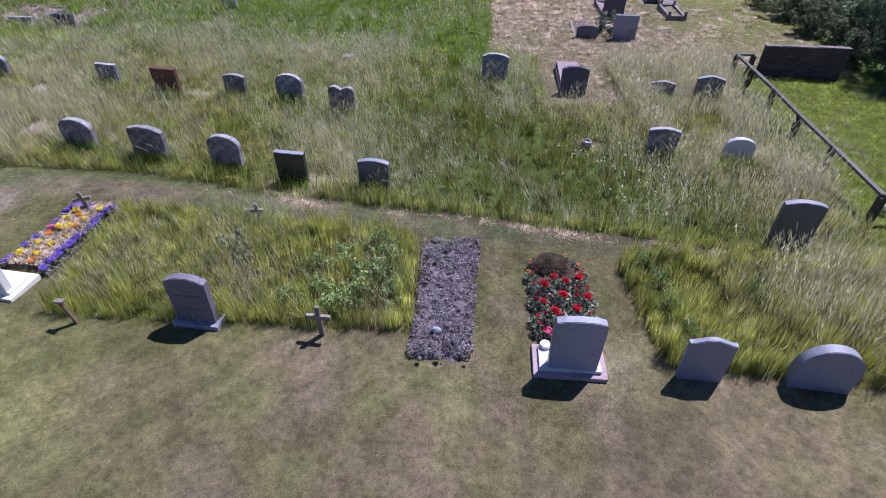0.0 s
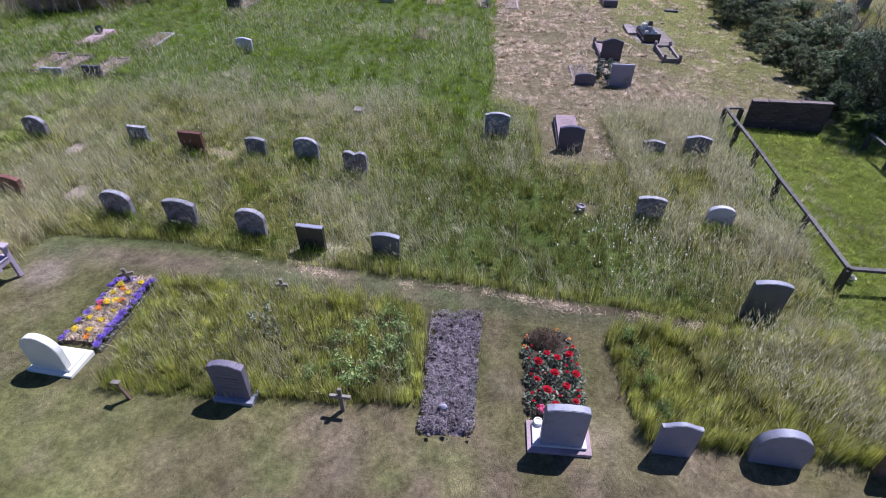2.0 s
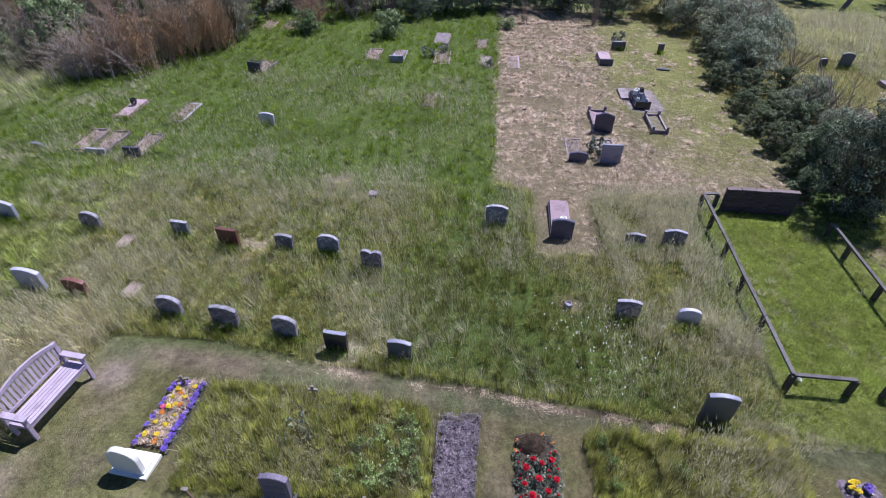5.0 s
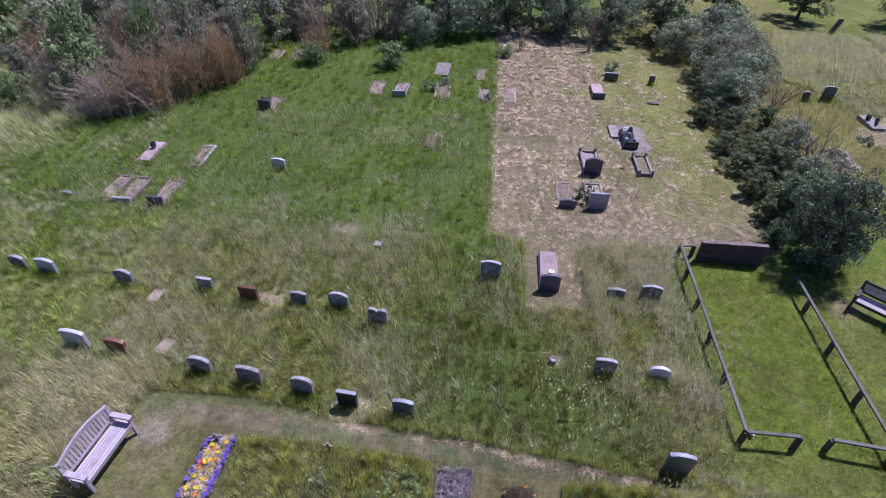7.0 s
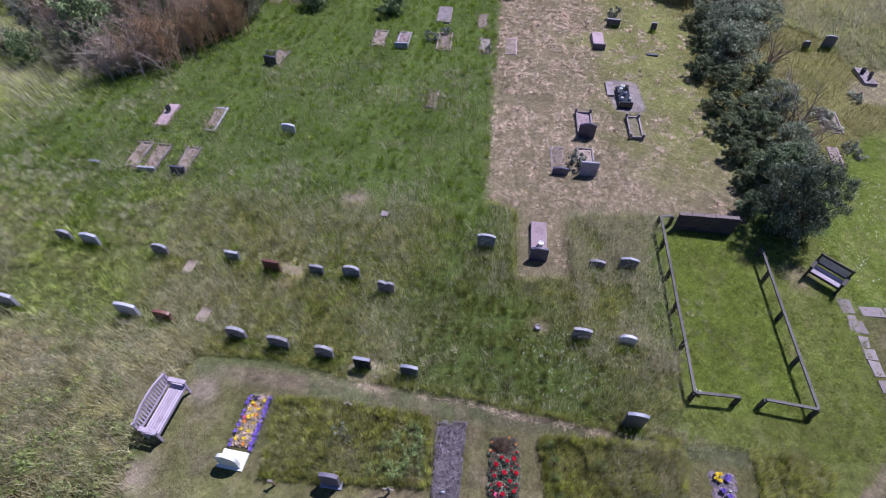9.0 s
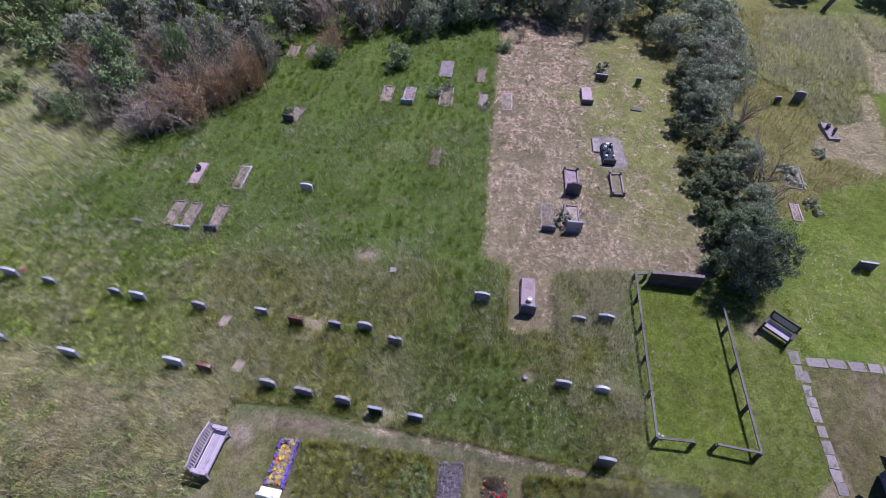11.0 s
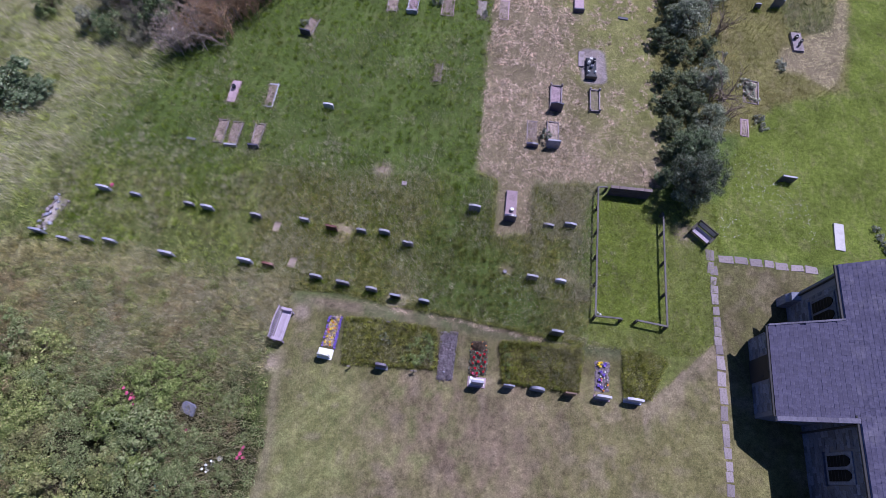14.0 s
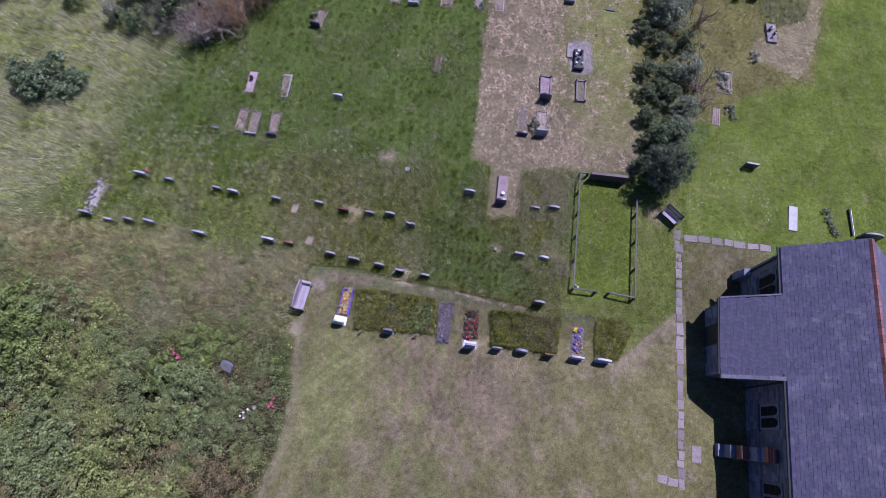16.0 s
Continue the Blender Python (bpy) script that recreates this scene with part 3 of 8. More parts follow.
def thing(name, at, label, category, group="", kind="", bm=None, material=None):
    """A top-level thing: an Empty at its base, or a mesh."""
    if bm is None:
        ob = new(name)
        ob.empty_display_size = 0.1
    else:
        ob = part(name, bm, material, None)
    ob.matrix_basis = at
    return tagged(ob, label, category, group, kind)


def on_ground(x, y, turn=0.0, sink=0.0, tip=0.0, roll=0.0):
    return pose(x, y, float(level(x, y)) - sink, tip, roll, turn)


def box(bm, x0, x1, y0, y1, z0, z1, bevel=0.0, m=None):
    made = bmesh.ops.create_cube(bm, size=1.0)["verts"]
    for v in made:
        v.co = Vector(((x0 + x1) / 2 + v.co.x * (x1 - x0), (y0 + y1) / 2 + v.co.y * (y1 - y0), (z0 + z1) / 2 + v.co.z * (z1 - z0)))
    if bevel:
        edges = list({e for v in made for e in v.link_edges})
        made = list({v for f in bmesh.ops.bevel(bm, geom=edges, offset=bevel, segments=2, affect="EDGES", profile=0.6)["faces"] for v in f.verts} | {v for v in made if v.is_valid})
    if m is not None:
        bmesh.ops.transform(bm, matrix=m, verts=made)
    return bm


def boxed(*args, **kw):
    return box(bmesh.new(), *args, **kw)


def prism(bm, outline, depth, bevel=0.012):
    """An upright slab: the outline in x and z, pushed back along y."""
    vs = [bm.verts.new((x, -depth / 2, z)) for x, z in outline]
    f = bm.faces.new(vs)
    back = bmesh.ops.extrude_face_region(bm, geom=[f])["geom"]
    for v in back:
        if isinstance(v, bmesh.types.BMVert):
            v.co.y += depth
    bmesh.ops.recalc_face_normals(bm, faces=bm.faces)
    if bevel:
        edges = [e for e in bm.edges if abs(e.verts[0].co.y - e.verts[1].co.y) < 1e-5]
        bmesh.ops.bevel(bm, geom=edges, offset=bevel, segments=2, affect="EDGES")
    return bm


def tube(bm, p0, p1, r0, r1, sides=6):
    p0, p1 = Vector(p0), Vector(p1)
    q = (p1 - p0).to_track_quat("Z", "Y")
    ring0, ring1 = [], []
    for k in range(sides):
        d = Vector((math.cos(2 * math.pi * k / sides), math.sin(2 * math.pi * k / sides), 0))
        ring0.append(bm.verts.new(p0 + q @ (d * r0)))
        ring1.append(bm.verts.new(p1 + q @ (d * r1)))
    for k in range(sides):
        bm.faces.new((ring0[k], ring0[(k + 1) % sides], ring1[(k + 1) % sides], ring1[k]))
    bm.faces.new(ring0[::-1])
    bm.faces.new(ring1)
    return bm


def turned(bm, profile, sides=12, centre=(0, 0)):
    """A turned form: pairs of radius and height."""
    rings = []
    for r, z in profile:
        rings.append([bm.verts.new((centre[0] + r * math.cos(2 * math.pi * k / sides), centre[1] + r * math.sin(2 * math.pi * k / sides), z)) for k in range(sides)])
    for a, b in zip(rings, rings[1:]):
        for k in range(sides):
            bm.faces.new((a[k], a[(k + 1) % sides], b[(k + 1) % sides], b[k]))
    bm.faces.new(rings[0][::-1])
    bm.faces.new(rings[-1])
    return bm

# ---- church ----
CH = pose(15.1, 2.64, 0, 0, 0, -6.2)
FLOOR = slope(15, 2)
EAVE, LOW, RISE, SPAN = 3.75, 2.28, 0.912, 2.57
RIDGE = EAVE + RISE * SPAN


def roof_z(v):
    return FLOOR + EAVE + RISE * v


church = thing("church", Matrix.Identity(4), "grey rubble-stone church with slate roof and red ridge tiles", "church")


def local(bm):
    bmesh.ops.transform(bm, matrix=CH, verts=bm.verts)
    return bm


def arch_outline(w, h, steps=8):
    """A pointed light: feet, springing and two arcs."""
    pts = [(-w / 2, 0), (w / 2, 0)]
    spring = h - w * 0.62
    for k in range(steps + 1):
        s = k / steps
        pts.append((w / 2 * (1 - s) ** 0.75 * (1 if k < steps else 0), spring + (h - spring) * math.sin(s * math.pi / 2) ** 0.9))
    for k in range(steps - 1, -1, -1):
        s = k / steps
        pts.append((-w / 2 * (1 - s) ** 0.75, spring + (h - spring) * math.sin(s * math.pi / 2) ** 0.9))
    return pts


def wall_block(name, v0, v1, u0, u1, top, label=""):
    """A wall between two lines of the church's plan, v across and u along."""
    return part(name, local(boxed(v0, v1, u0, u1, FLOOR - 0.6, FLOOR + top)), MORTAR, church, label)


west_wall_south = wall_block("wall", 0.18, 0.85, -9.0, 0.0, EAVE - 0.06)
west_wall_north = wall_block("wall", 0.18, 0.85, 3.58, 5.32, EAVE - 0.06)
wall_block("wall", 2 * SPAN - 0.8, 2 * SPAN - 0.15, -9.0, 5.32, EAVE - 0.06)
aisle_wall = wall_block("wall", -1.78, -1.2, 0.02, 3.44, LOW - 0.28)
wall_block("wall", -1.2, 0.6, 0.02, 0.48, LOW + 0.3)
wall_block("wall", -1.2, 0.6, 2.98, 3.44, LOW + 0.3)


def gable(u0, u1):
    bm = bmesh.new()
    pts = [(0.18, FLOOR - 0.6), (2 * SPAN - 0.15, FLOOR - 0.6), (2 * SPAN - 0.15, FLOOR + EAVE - 0.05), (SPAN, FLOOR + RIDGE - 0.12), (0.18, FLOOR + EAVE - 0.05)]
    a = [bm.verts.new((x, u0, z)) for x, z in pts]
    b = [bm.verts.new((x, u1, z)) for x, z in pts]
    bm.faces.new(a)
    bm.faces.new(b[::-1])
    for k in range(5):
        bm.faces.new((a[k], b[k], b[(k + 1) % 5], a[(k + 1) % 5]))
    bmesh.ops.recalc_face_normals(bm, faces=bm.faces)
    return part("gable_wall", local(bm), MORTAR, church)


gable(5.323, 5.8)
gable(-9.5, -9.003)


def roof_sheet(name, u0, u1, v0, v1, side=1):
    """Boards under the slates."""
    bm = bmesh.new()
    va, vb = (v0, v1) if side > 0 else (2 * SPAN - v0, 2 * SPAN - v1)
    zs = [(va, roof_z(v0)), (vb, roof_z(v1))]
    low = [bm.verts.new((v, u, z - d)) for d in (0.02, 0.11) for u in (u0, u1) for v, z in zs]
    for q in ((0, 1, 3, 2), (4, 6, 7, 5), (0, 4, 5, 1), (2, 3, 7, 6), (0, 2, 6, 4), (1, 5, 7, 3)):
        bm.faces.new([low[k] for k in q])
    bmesh.ops.recalc_face_normals(bm, faces=bm.faces)
    return part(name, local(bm), ROOF_SLATE, church)


west_roof = roof_sheet("roof", -9.7, 5.95, 0.0, SPAN)
roof_sheet("roof", -9.7, 5.95, 0.0, SPAN, -1)
aisle_roof = roof_sheet("roof", -0.12, 3.58, -1.96, -0.003)


def gutter(u0, u1, v, z):
    bm = bmesh.new()
    tube(bm, (v, u0, z), (v, u1, z), 0.055, 0.055, 8)
    return part("gutter", local(bm), LEAD, church, "dark cast-iron gutter")


gutter(-9.7, -0.02, -0.05, roof_z(0) - 0.07)
gutter(3.6, 5.95, -0.05, roof_z(0) - 0.07)
gutter(-0.12, 3.58, -2.02, roof_z(-1.96) - 0.06)
for u, v in ((5.6, 0.12), (-0.3, 0.12)):
    bm = bmesh.new()
    tube(bm, (v, u, FLOOR - 0.1), (v, u, roof_z(0) - 0.1), 0.045, 0.045, 8)
    part("downpipe", local(bm), LEAD, church)

# ridge tiles
for k in range(52):
    bm = bmesh.new()
    u = -9.7 + k * 0.3
    w, z = 0.13, roof_z(SPAN)
    a = [bm.verts.new((SPAN + dx, u + du, z + dz)) for du in (0.004, 0.296) for dx, dz in ((-w, -0.10), (-0.05, 0.035), (0.05, 0.035), (w, -0.10), (w, -0.14), (0, 0.0), (-w, -0.14))]
    for j in range(7):
        bm.faces.new((a[j], a[(j + 1) % 7], a[7 + (j + 1) % 7], a[7 + j]))
    bm.faces.new(a[:7][::-1])
    bm.faces.new(a[7:])
    bmesh.ops.recalc_face_normals(bm, faces=bm.faces)
    part("ridge_tile", local(bm), RIDGE_TILE, church)


def two_light_window(v, u, sill, h=1.25, w=0.42):
    """A pair of pointed lights in a dressed stone frame, in a wall that faces west."""
    fr = part("window_frame", local(boxed(v - 0.05, v + 0.02, u - w - 0.19, u + w + 0.19, FLOOR + sill - 0.16, FLOOR + sill + h + 0.12, bevel=0.02)), RUBBLE, church, "dressed grey stone window surround")
    for side in (-1, 1):
        bm = bmesh.new()
        prism(bm, arch_outline(w, h), 0.03, 0)
        bmesh.ops.transform(bm, matrix=Matrix.Translation((v - 0.066, u + side * (w / 2 + 0.06), FLOOR + sill)) @ pose(0, 0, 0, 0, 0, 90), verts=bm.verts)
        pane = part("pane", local(bm), DARK_GLASS, fr, "dark leaded glass")
        for k in range(1, 6):
            z = FLOOR + sill + h * k / 6.6
            part("lead_bar", local(boxed(v - 0.09, v - 0.078, u + side * (w / 2 + 0.06) - w / 2 * 0.85, u + side * (w / 2 + 0.06) + w / 2 * 0.85, z - 0.008, z + 0.008)), LEAD, fr)
    part("sill", local(boxed(v - 0.14, v + 0.0, u - w - 0.22, u + w + 0.22, FLOOR + sill - 0.26, FLOOR + sill - 0.163, bevel=0.015)), RUBBLE, church)


two_light_window(0.18, 4.42, 1.75, 1.3, 0.44)
two_light_window(0.18, -1.75, 1.5, 1.25, 0.4)
two_light_window(0.18, -5.1, 1.5, 1.25, 0.4)

# aisle door and buttresses
door = part("door", local(boxed(-1.83, -1.76, 1.5, 2.5, FLOOR - 0.05, FLOOR + 1.9, bevel=0.01)), DARK_WOOD, church, "dark plank side door")
part("handle", local(boxed(-1.87, -1.835, 1.62, 1.66, FLOOR + 0.9, FLOOR + 1.06)), LEAD, door)


def buttress(u, out, height, width=0.55):
    bm = bmesh.new()
    prof = [(0.2, -0.6), (-out, -0.6), (-out, height * 0.55), (-out * 0.62, height * 0.68), (-out * 0.62, height * 0.86), (0.2, height)]
    a = [bm.verts.new((v, u - width / 2, FLOOR + z)) for v, z in prof]
    b = [bm.verts.new((v, u + width / 2, FLOOR + z)) for v, z in prof]
    n = len(prof)
    bm.faces.new(a)
    bm.faces.new(b[::-1])
    for k in range(n):
        bm.faces.new((a[k], b[k], b[(k + 1) % n], a[(k + 1) % n]))
    bmesh.ops.recalc_face_normals(bm, faces=bm.faces)
    bmesh.ops.bevel(bm, geom=list(bm.edges), offset=0.012, segments=1, affect="EDGES")
    return part("buttress", local(bm), RUBBLE, church)


buttress(5.55, 0.26, 1.0, 0.4)
# pale verge stones at the ends of the aisle roof
for u0, u1 in ((-0.30, -0.124), (3.584, 3.66)):
    for k in range(4):
        va, vb = -1.96 + k * 0.49, -1.96 + k * 0.49 + 0.486
        bm = bmesh.new()
        p = [bm.verts.new((v, u, roof_z(v) + dz)) for dz in (0.05, -0.10) for u in (u0, u1) for v in (va, vb)]
        for q in ((0, 1, 3, 2), (4, 6, 7, 5), (0, 4, 5, 1), (2, 3, 7, 6), (0, 2, 6, 4), (1, 5, 7, 3)):
            bm.faces.new([p[i] for i in q])
        bmesh.ops.recalc_face_normals(bm, faces=bm.faces)
        part("verge_stone", local(bm), VERGE, church, "pale grey verge stone")
# stepped buttress: low weathered foot, stone and red courses, clay tiles where it meets the wall
part("buttress", local(boxed(-1.40, 0.2, -3.74, -3.16, FLOOR - 0.6, FLOOR + 0.42, bevel=0.03)), RUBBLE, church, "low rubble foot of the stepped buttress")
for v0, v1, top, m, label in ((-1.12, -0.90, 1.05, RUBBLE, "grey weathered buttress step"), (-0.90, -0.54, 1.62, RED_STONE, "dark red buttress course"), (-0.54, -0.38, 2.25, RUBBLE, "grey weathered buttress step"), (-0.38, 0.18, 2.62, RUBBLE, "")):
    part("buttress_step", local(boxed(v0, v1 - 0.004, -3.74, -3.16, FLOOR + 0.3, FLOOR + top, bevel=0.02)), m, church, label)
for k in range(3):
    part("clay_tile", local(boxed(-0.37 + k * 0.085, -0.29 + k * 0.085, -3.77, -3.13, FLOOR + 2.60 + 0.06 * k, FLOOR + 2.80 + 0.06 * k, bevel=0.01)), PAINT_RED, church, "orange-red clay tile")

# ---- gravestones ----
def stone_outline(kind, w, h):
    s, pts = w / 2, []
    if kind == "flat":
        pts = [(s, h), (-s, h)]
    elif kind == "segment":
        pts = [(s * c, h - 0.10 * w * c * c) for c in np.linspace(1, -1, 11)]
    elif kind == "round":
        pts = [(s * math.cos(a), h - s * 0.62 + s * 0.62 * math.sin(a)) for a in np.linspace(0, math.pi, 15)]
    elif kind == "arch":
        pts = [(s * math.cos(a), h - s + s * math.sin(a)) for a in np.linspace(0, math.pi, 37)]
    elif kind == "shoulder":
        pts = [(s, h * 0.90), (s * 0.86, h * 0.93)] + [(s * 0.72 * math.cos(a), h * 0.93 + h * 0.07 * math.sin(a)) for a in np.linspace(0.15, math.pi - 0.15, 9)] + [(-s * 0.86, h * 0.93), (-s, h * 0.90)]
    elif kind == "peak":
        pts = [(s, h * 0.88), (s * 0.55, h * 0.945), (0, h), (-s * 0.55, h * 0.945), (-s, h * 0.88)]
    elif kind == "ogee":
        pts = [(s * c, h - 0.13 * w * (0.5 - 0.5 * math.cos(c * math.pi))) for c in np.linspace(1, -1, 15)]
    elif kind == "heart":
        pts = [(s * c, h * (0.9 + 0.1 * abs(math.sin(c * math.pi * 0.92)) - (0.07 if abs(c) > 0.93 else 0))) for c in np.linspace(1, -1, 21)]
    elif kind == "rustic":
        pts = [(s * 1.0, h * 0.9), (s * 0.93, h * 0.965), (s * 0.6, h * 0.995), (0, h), (-s * 0.6, h * 0.985), (-s * 0.93, h * 0.955), (-s, h * 0.88)]
    return [(-s * 0.96, -0.12), (s * 0.96, -0.12)] + pts


# paler stone that paints sunlight on the tops of weathered gravestones
SUNLIT_STONE = surface("sunlit_top_stone", (0.27, 0.265, 0.32), (0.40, 0.39, 0.46), (0.19, 0.18, 0.20), scale=40, rough=0.8, bump=0.5, stain_at=(0.48, 0.62), stain_scale=9)


def sunlit_top(ob, top):
    """Paints sun on a stone's top edge: upward faces take the paler material top."""
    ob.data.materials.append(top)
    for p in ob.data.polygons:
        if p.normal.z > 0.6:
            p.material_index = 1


def headstone(x, y, w, h, kind, material, label, turn=-9.0, depth=0.085, tip=0.0, roll=0.0, plinth=None, group="old gravestones", bars=0):
    ob = thing("gravestone", on_ground(x, y, turn, 0, tip, roll), label, "gravestone", group)
    slab = part("slab", prism(bmesh.new(), stone_outline(kind, w, h), depth, 0.007), material, ob)
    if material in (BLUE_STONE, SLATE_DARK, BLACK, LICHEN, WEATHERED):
        sunlit_top(slab, SUNLIT_STONE if material in (WEATHERED, LICHEN) else GRANITE)
    if plinth:
        part("plinth", boxed(-w / 2 - 0.04, w / 2 + 0.04, -0.11, 0.11, -0.1, 0.06, bevel=0.015), plinth, ob)
    for k in range(bars):
        wide = w * (0.34, 0.26, 0.36, 0.30, 0.22)[k % 5]
        part("inscription_line", boxed(-wide, wide, -depth / 2 - 0.004, -depth / 2 + 0.001, h * 0.80 - k * 0.062, h * 0.80 - k * 0.062 + 0.022), INK, slab)
    return ob


WEST = "headstones in the grass rows"
OLD = [
    (-6.12, 8.28, 0.60, 0.66, "round", WEATHERED, "round-topped weathered sandstone gravestone sunk in long grass", 6, 2),
    (-4.85, 8.03, 0.62, 0.70, "shoulder", WEATHERED, "weathered square-shouldered sandstone gravestone leaning in long grass", 7, 4),
    (-3.52, 7.78, 0.55, 0.72, "round", WEATHERED, "lichen-stained round-topped gravestone in long grass", 5, 3),
    (-2.40, 7.50, 0.50, 0.60, "flat", BLACK, "square black granite gravestone on cleared dry grass", 3, 0),
    (-1.08, 7.32, 0.51, 0.61, "segment", BLUE_STONE, "dark granite gravestone with gently curved top", 3, 0),
    (-8.40, 8.76, 0.55, 0.58, "segment", RED_STONE, "small red granite gravestone with curved top", 6, 4),
    (-9.46, 8.88, 0.68, 0.74, "segment", LIGHT_STONE, "pale granite gravestone with curved top", 7, 4),
    (-13.13, 9.05, 0.68, 0.72, "segment", LIGHT_STONE, "pale curved-top gravestone at the thicket's edge", 6, 4),
    (-15.92, 9.57, 0.64, 0.62, "round", GRANITE, "grey round-topped gravestone in rank grass", 6, 3),
    (-17.00, 9.61, 0.60, 0.60, "round", GRANITE, "grey round-topped gravestone in rank grass", 5, 2),
    (-18.05, 9.55, 0.52, 0.55, "segment", LIGHT_STONE, "short pale gravestone in rank grass", 5, 2),
    (-19.33, 9.87, 0.66, 0.66, "segment", GRANITE, "grey gravestone before a gravelled plot", 4, 0),
    (-16.99, 12.35, 0.66, 0.70, "segment", LIGHT_STONE, "pale gravestone with red flowers behind it", 6, 4),
    (-15.44, 12.12, 0.55, 0.52, "round", GRANITE, "low grey gravestone in meadow grass", 5, 0),
    (-12.75, 11.74, 0.52, 0.58, "round", WEATHERED, "weathered round-topped gravestone in meadow grass", 7, 3),
    (-11.80, 11.57, 0.60, 0.66, "peak", LIGHT_STONE, "pale gravestone with a low pointed top", 6, 3),
    (-9.42, 11.27, 0.57, 0.64, "round", WEATHERED, "grey round-topped gravestone in meadow grass", 5, 3),
    (-7.06, 11.17, 0.47, 0.52, "flat", LICHEN, "small square dark gravestone in meadow grass", 4, 1),
    (-5.70, 10.80, 0.56, 0.62, "flat", RED_STONE, "square red-brown granite gravestone in dry grass", 4, 1),
    (-4.27, 10.72, 0.47, 0.60, "segment", LICHEN, "narrow grey gravestone in meadow grass", 4, 1),
    (-3.17, 10.72, 0.58, 0.66, "round", LICHEN, "dark lichen-flecked gravestone with rounded top", 4, 1),
    (-2.01, 10.16, 0.54, 0.66, "heart", WEATHERED, "grey gravestone with a double-curved heart top", 4, 1),
    (1.15, 12.28, 0.62, 0.78, "shoulder", LICHEN, "blue-grey gravestone with a raised rounded top", 4, 0),
    (4.78, 11.55, 0.52, 0.52, "peak", LICHEN, "grey gravestone half hidden in seeding grass", 4, 0),
    (5.82, 11.60, 0.60, 0.68, "peak", BLUE_STONE, "blue-grey gravestone with a shallow pointed top", 4, 0),
    (3.88, 8.76, 0.55, 0.66, "segment", WEATHERED, "weathered gravestone with curved top in long grass", 4, 0),
    (5.22, 8.65, 0.52, 0.58, "round", LIGHT_STONE, "low pale gravestone in long grass", 4, 0),
    (4.88, 6.12, 0.56, 0.90, "segment", BLUE_STONE, "tall dark granite gravestone beside the mown path", 3, 0),
    (-6.83, 18.2, 0.58, 0.50, "segment", LIGHT_STONE, "pale curved-top gravestone alone in green grass", 3, 0),
    (17.4, 15.0, 0.75, 0.60, "flat", SLATE_DARK, "dark square gravestone on bright green lawn", 3, 0),
    (19.7, 27.9, 0.62, 0.85, "shoulder", BLUE_STONE, "tall dark shouldered gravestone at the hay's edge", 4, 3),
    (18.5, 27.7, 0.38, 0.55, "round", SLATE_DARK, "small dark gravestone beside a taller one", 4, -6),
    (29.0, 35.0, 0.68, 0.5, "flat", SLATE_DARK, "dark square gravestone at the far lawn", 3, 0),
    (26.8, 40.6, 0.36, 1.15, "round", SLATE_DARK, "tall dark memorial stone leaning in pale grass", 6, 22),
    (10.62, 28.85, 0.32, 0.55, "flat", SLATE_DARK, "small upright dark marker stone", 3, 0),
    (8.52, 29.25, 0.74, 0.48, "flat", SLATE_DARK, "dark gravestone before a leafy shrub", 4, 0),
    (23.4, 10.85, 1.1, 0.95, "round", SLATE_DARK, "broad dark round-topped gravestone by the church", 3, 0),
    (-13.65, 15.7, 0.5, 0.2, "segment", GRANITE, "low grey marker stone sunk in grass", 30, 0),
]
for x, y, w, h, kind, material, label, tip, roll in OLD:
    headstone(x, y, w * 0.96, h * 0.93, kind, material, label, depth=0.10, tip=tip * 0.6, roll=roll * 0.8, group=WEST)

FRONT = "headstones along the mown lawn"
headstone(-2.76, 4.30, 0.46, 0.70, "shoulder", PURPLE_STONE, "purple-grey stone headstone with worn inscription on a small plinth", -7, 0.10, plinth=GRANITE, group=FRONT, bars=6)
headstone(1.38, 3.74, 0.525, 0.79, "rustic", GRANITE, "grey granite headstone with rough-hewn top on a white base", -5, 0.10, group=FRONT)
headstone(2.73, 3.68, 0.47, 0.62, "ogee", GRANITE, "grey granite headstone with wavy top at the plot's edge", -6, 0.065, group=FRONT)
headstone(3.97, 3.62, 0.64, 0.60, "arch", GRANITE, "thick pale round-arched headstone at the plot's edge", -8, 0.12, group=FRONT)
headstone(5.34, 3.47, 0.48, 0.60, "flat", BROWN_WOOD, "flat-topped brown headstone at the plot's corner", -6, 0.07, group=FRONT)
headstone(6.76, 3.40, 0.62, 0.62, "segment", LIGHT_STONE, "pale headstone at the foot of a flower grave", -7, 0.10, plinth=PINK_STONE, group=FRONT)
headstone(8.08, 3.33, 0.70, 0.64, "segment", LIGHT_STONE, "pale headstone with a stone base by long grass", -7, 0.10, plinth=LIGHT_STONE, group=FRONT)
headstone(-5.29, 4.64, 0.53, 0.66, "arch", WHITE, "white marble headstone with round arched top", -9, 0.10, group=FRONT)

# bases under the two front headstones
for x, y, w, d, m, label, turn in ((1.37, 3.83, 0.78, 0.44, PINK_STONE, "pale pinkish two-step headstone base", -4), (-5.27, 4.76, 0.66, 0.46, WHITE, "white marble headstone base slab", -9)):
    ob = thing("headstone_base", on_ground(x, y, turn), label, "stone base")
    part("lower_step", boxed(-w / 2, w / 2, -d / 2, d / 2, -0.08, 0.05, bevel=0.012), m, ob)
    part("upper_step", boxed(-w * 0.42, w * 0.42, -d * 0.36, d * 0.36, 0.05, 0.09, bevel=0.01), m if m is WHITE else PALE_MARBLE, ob)


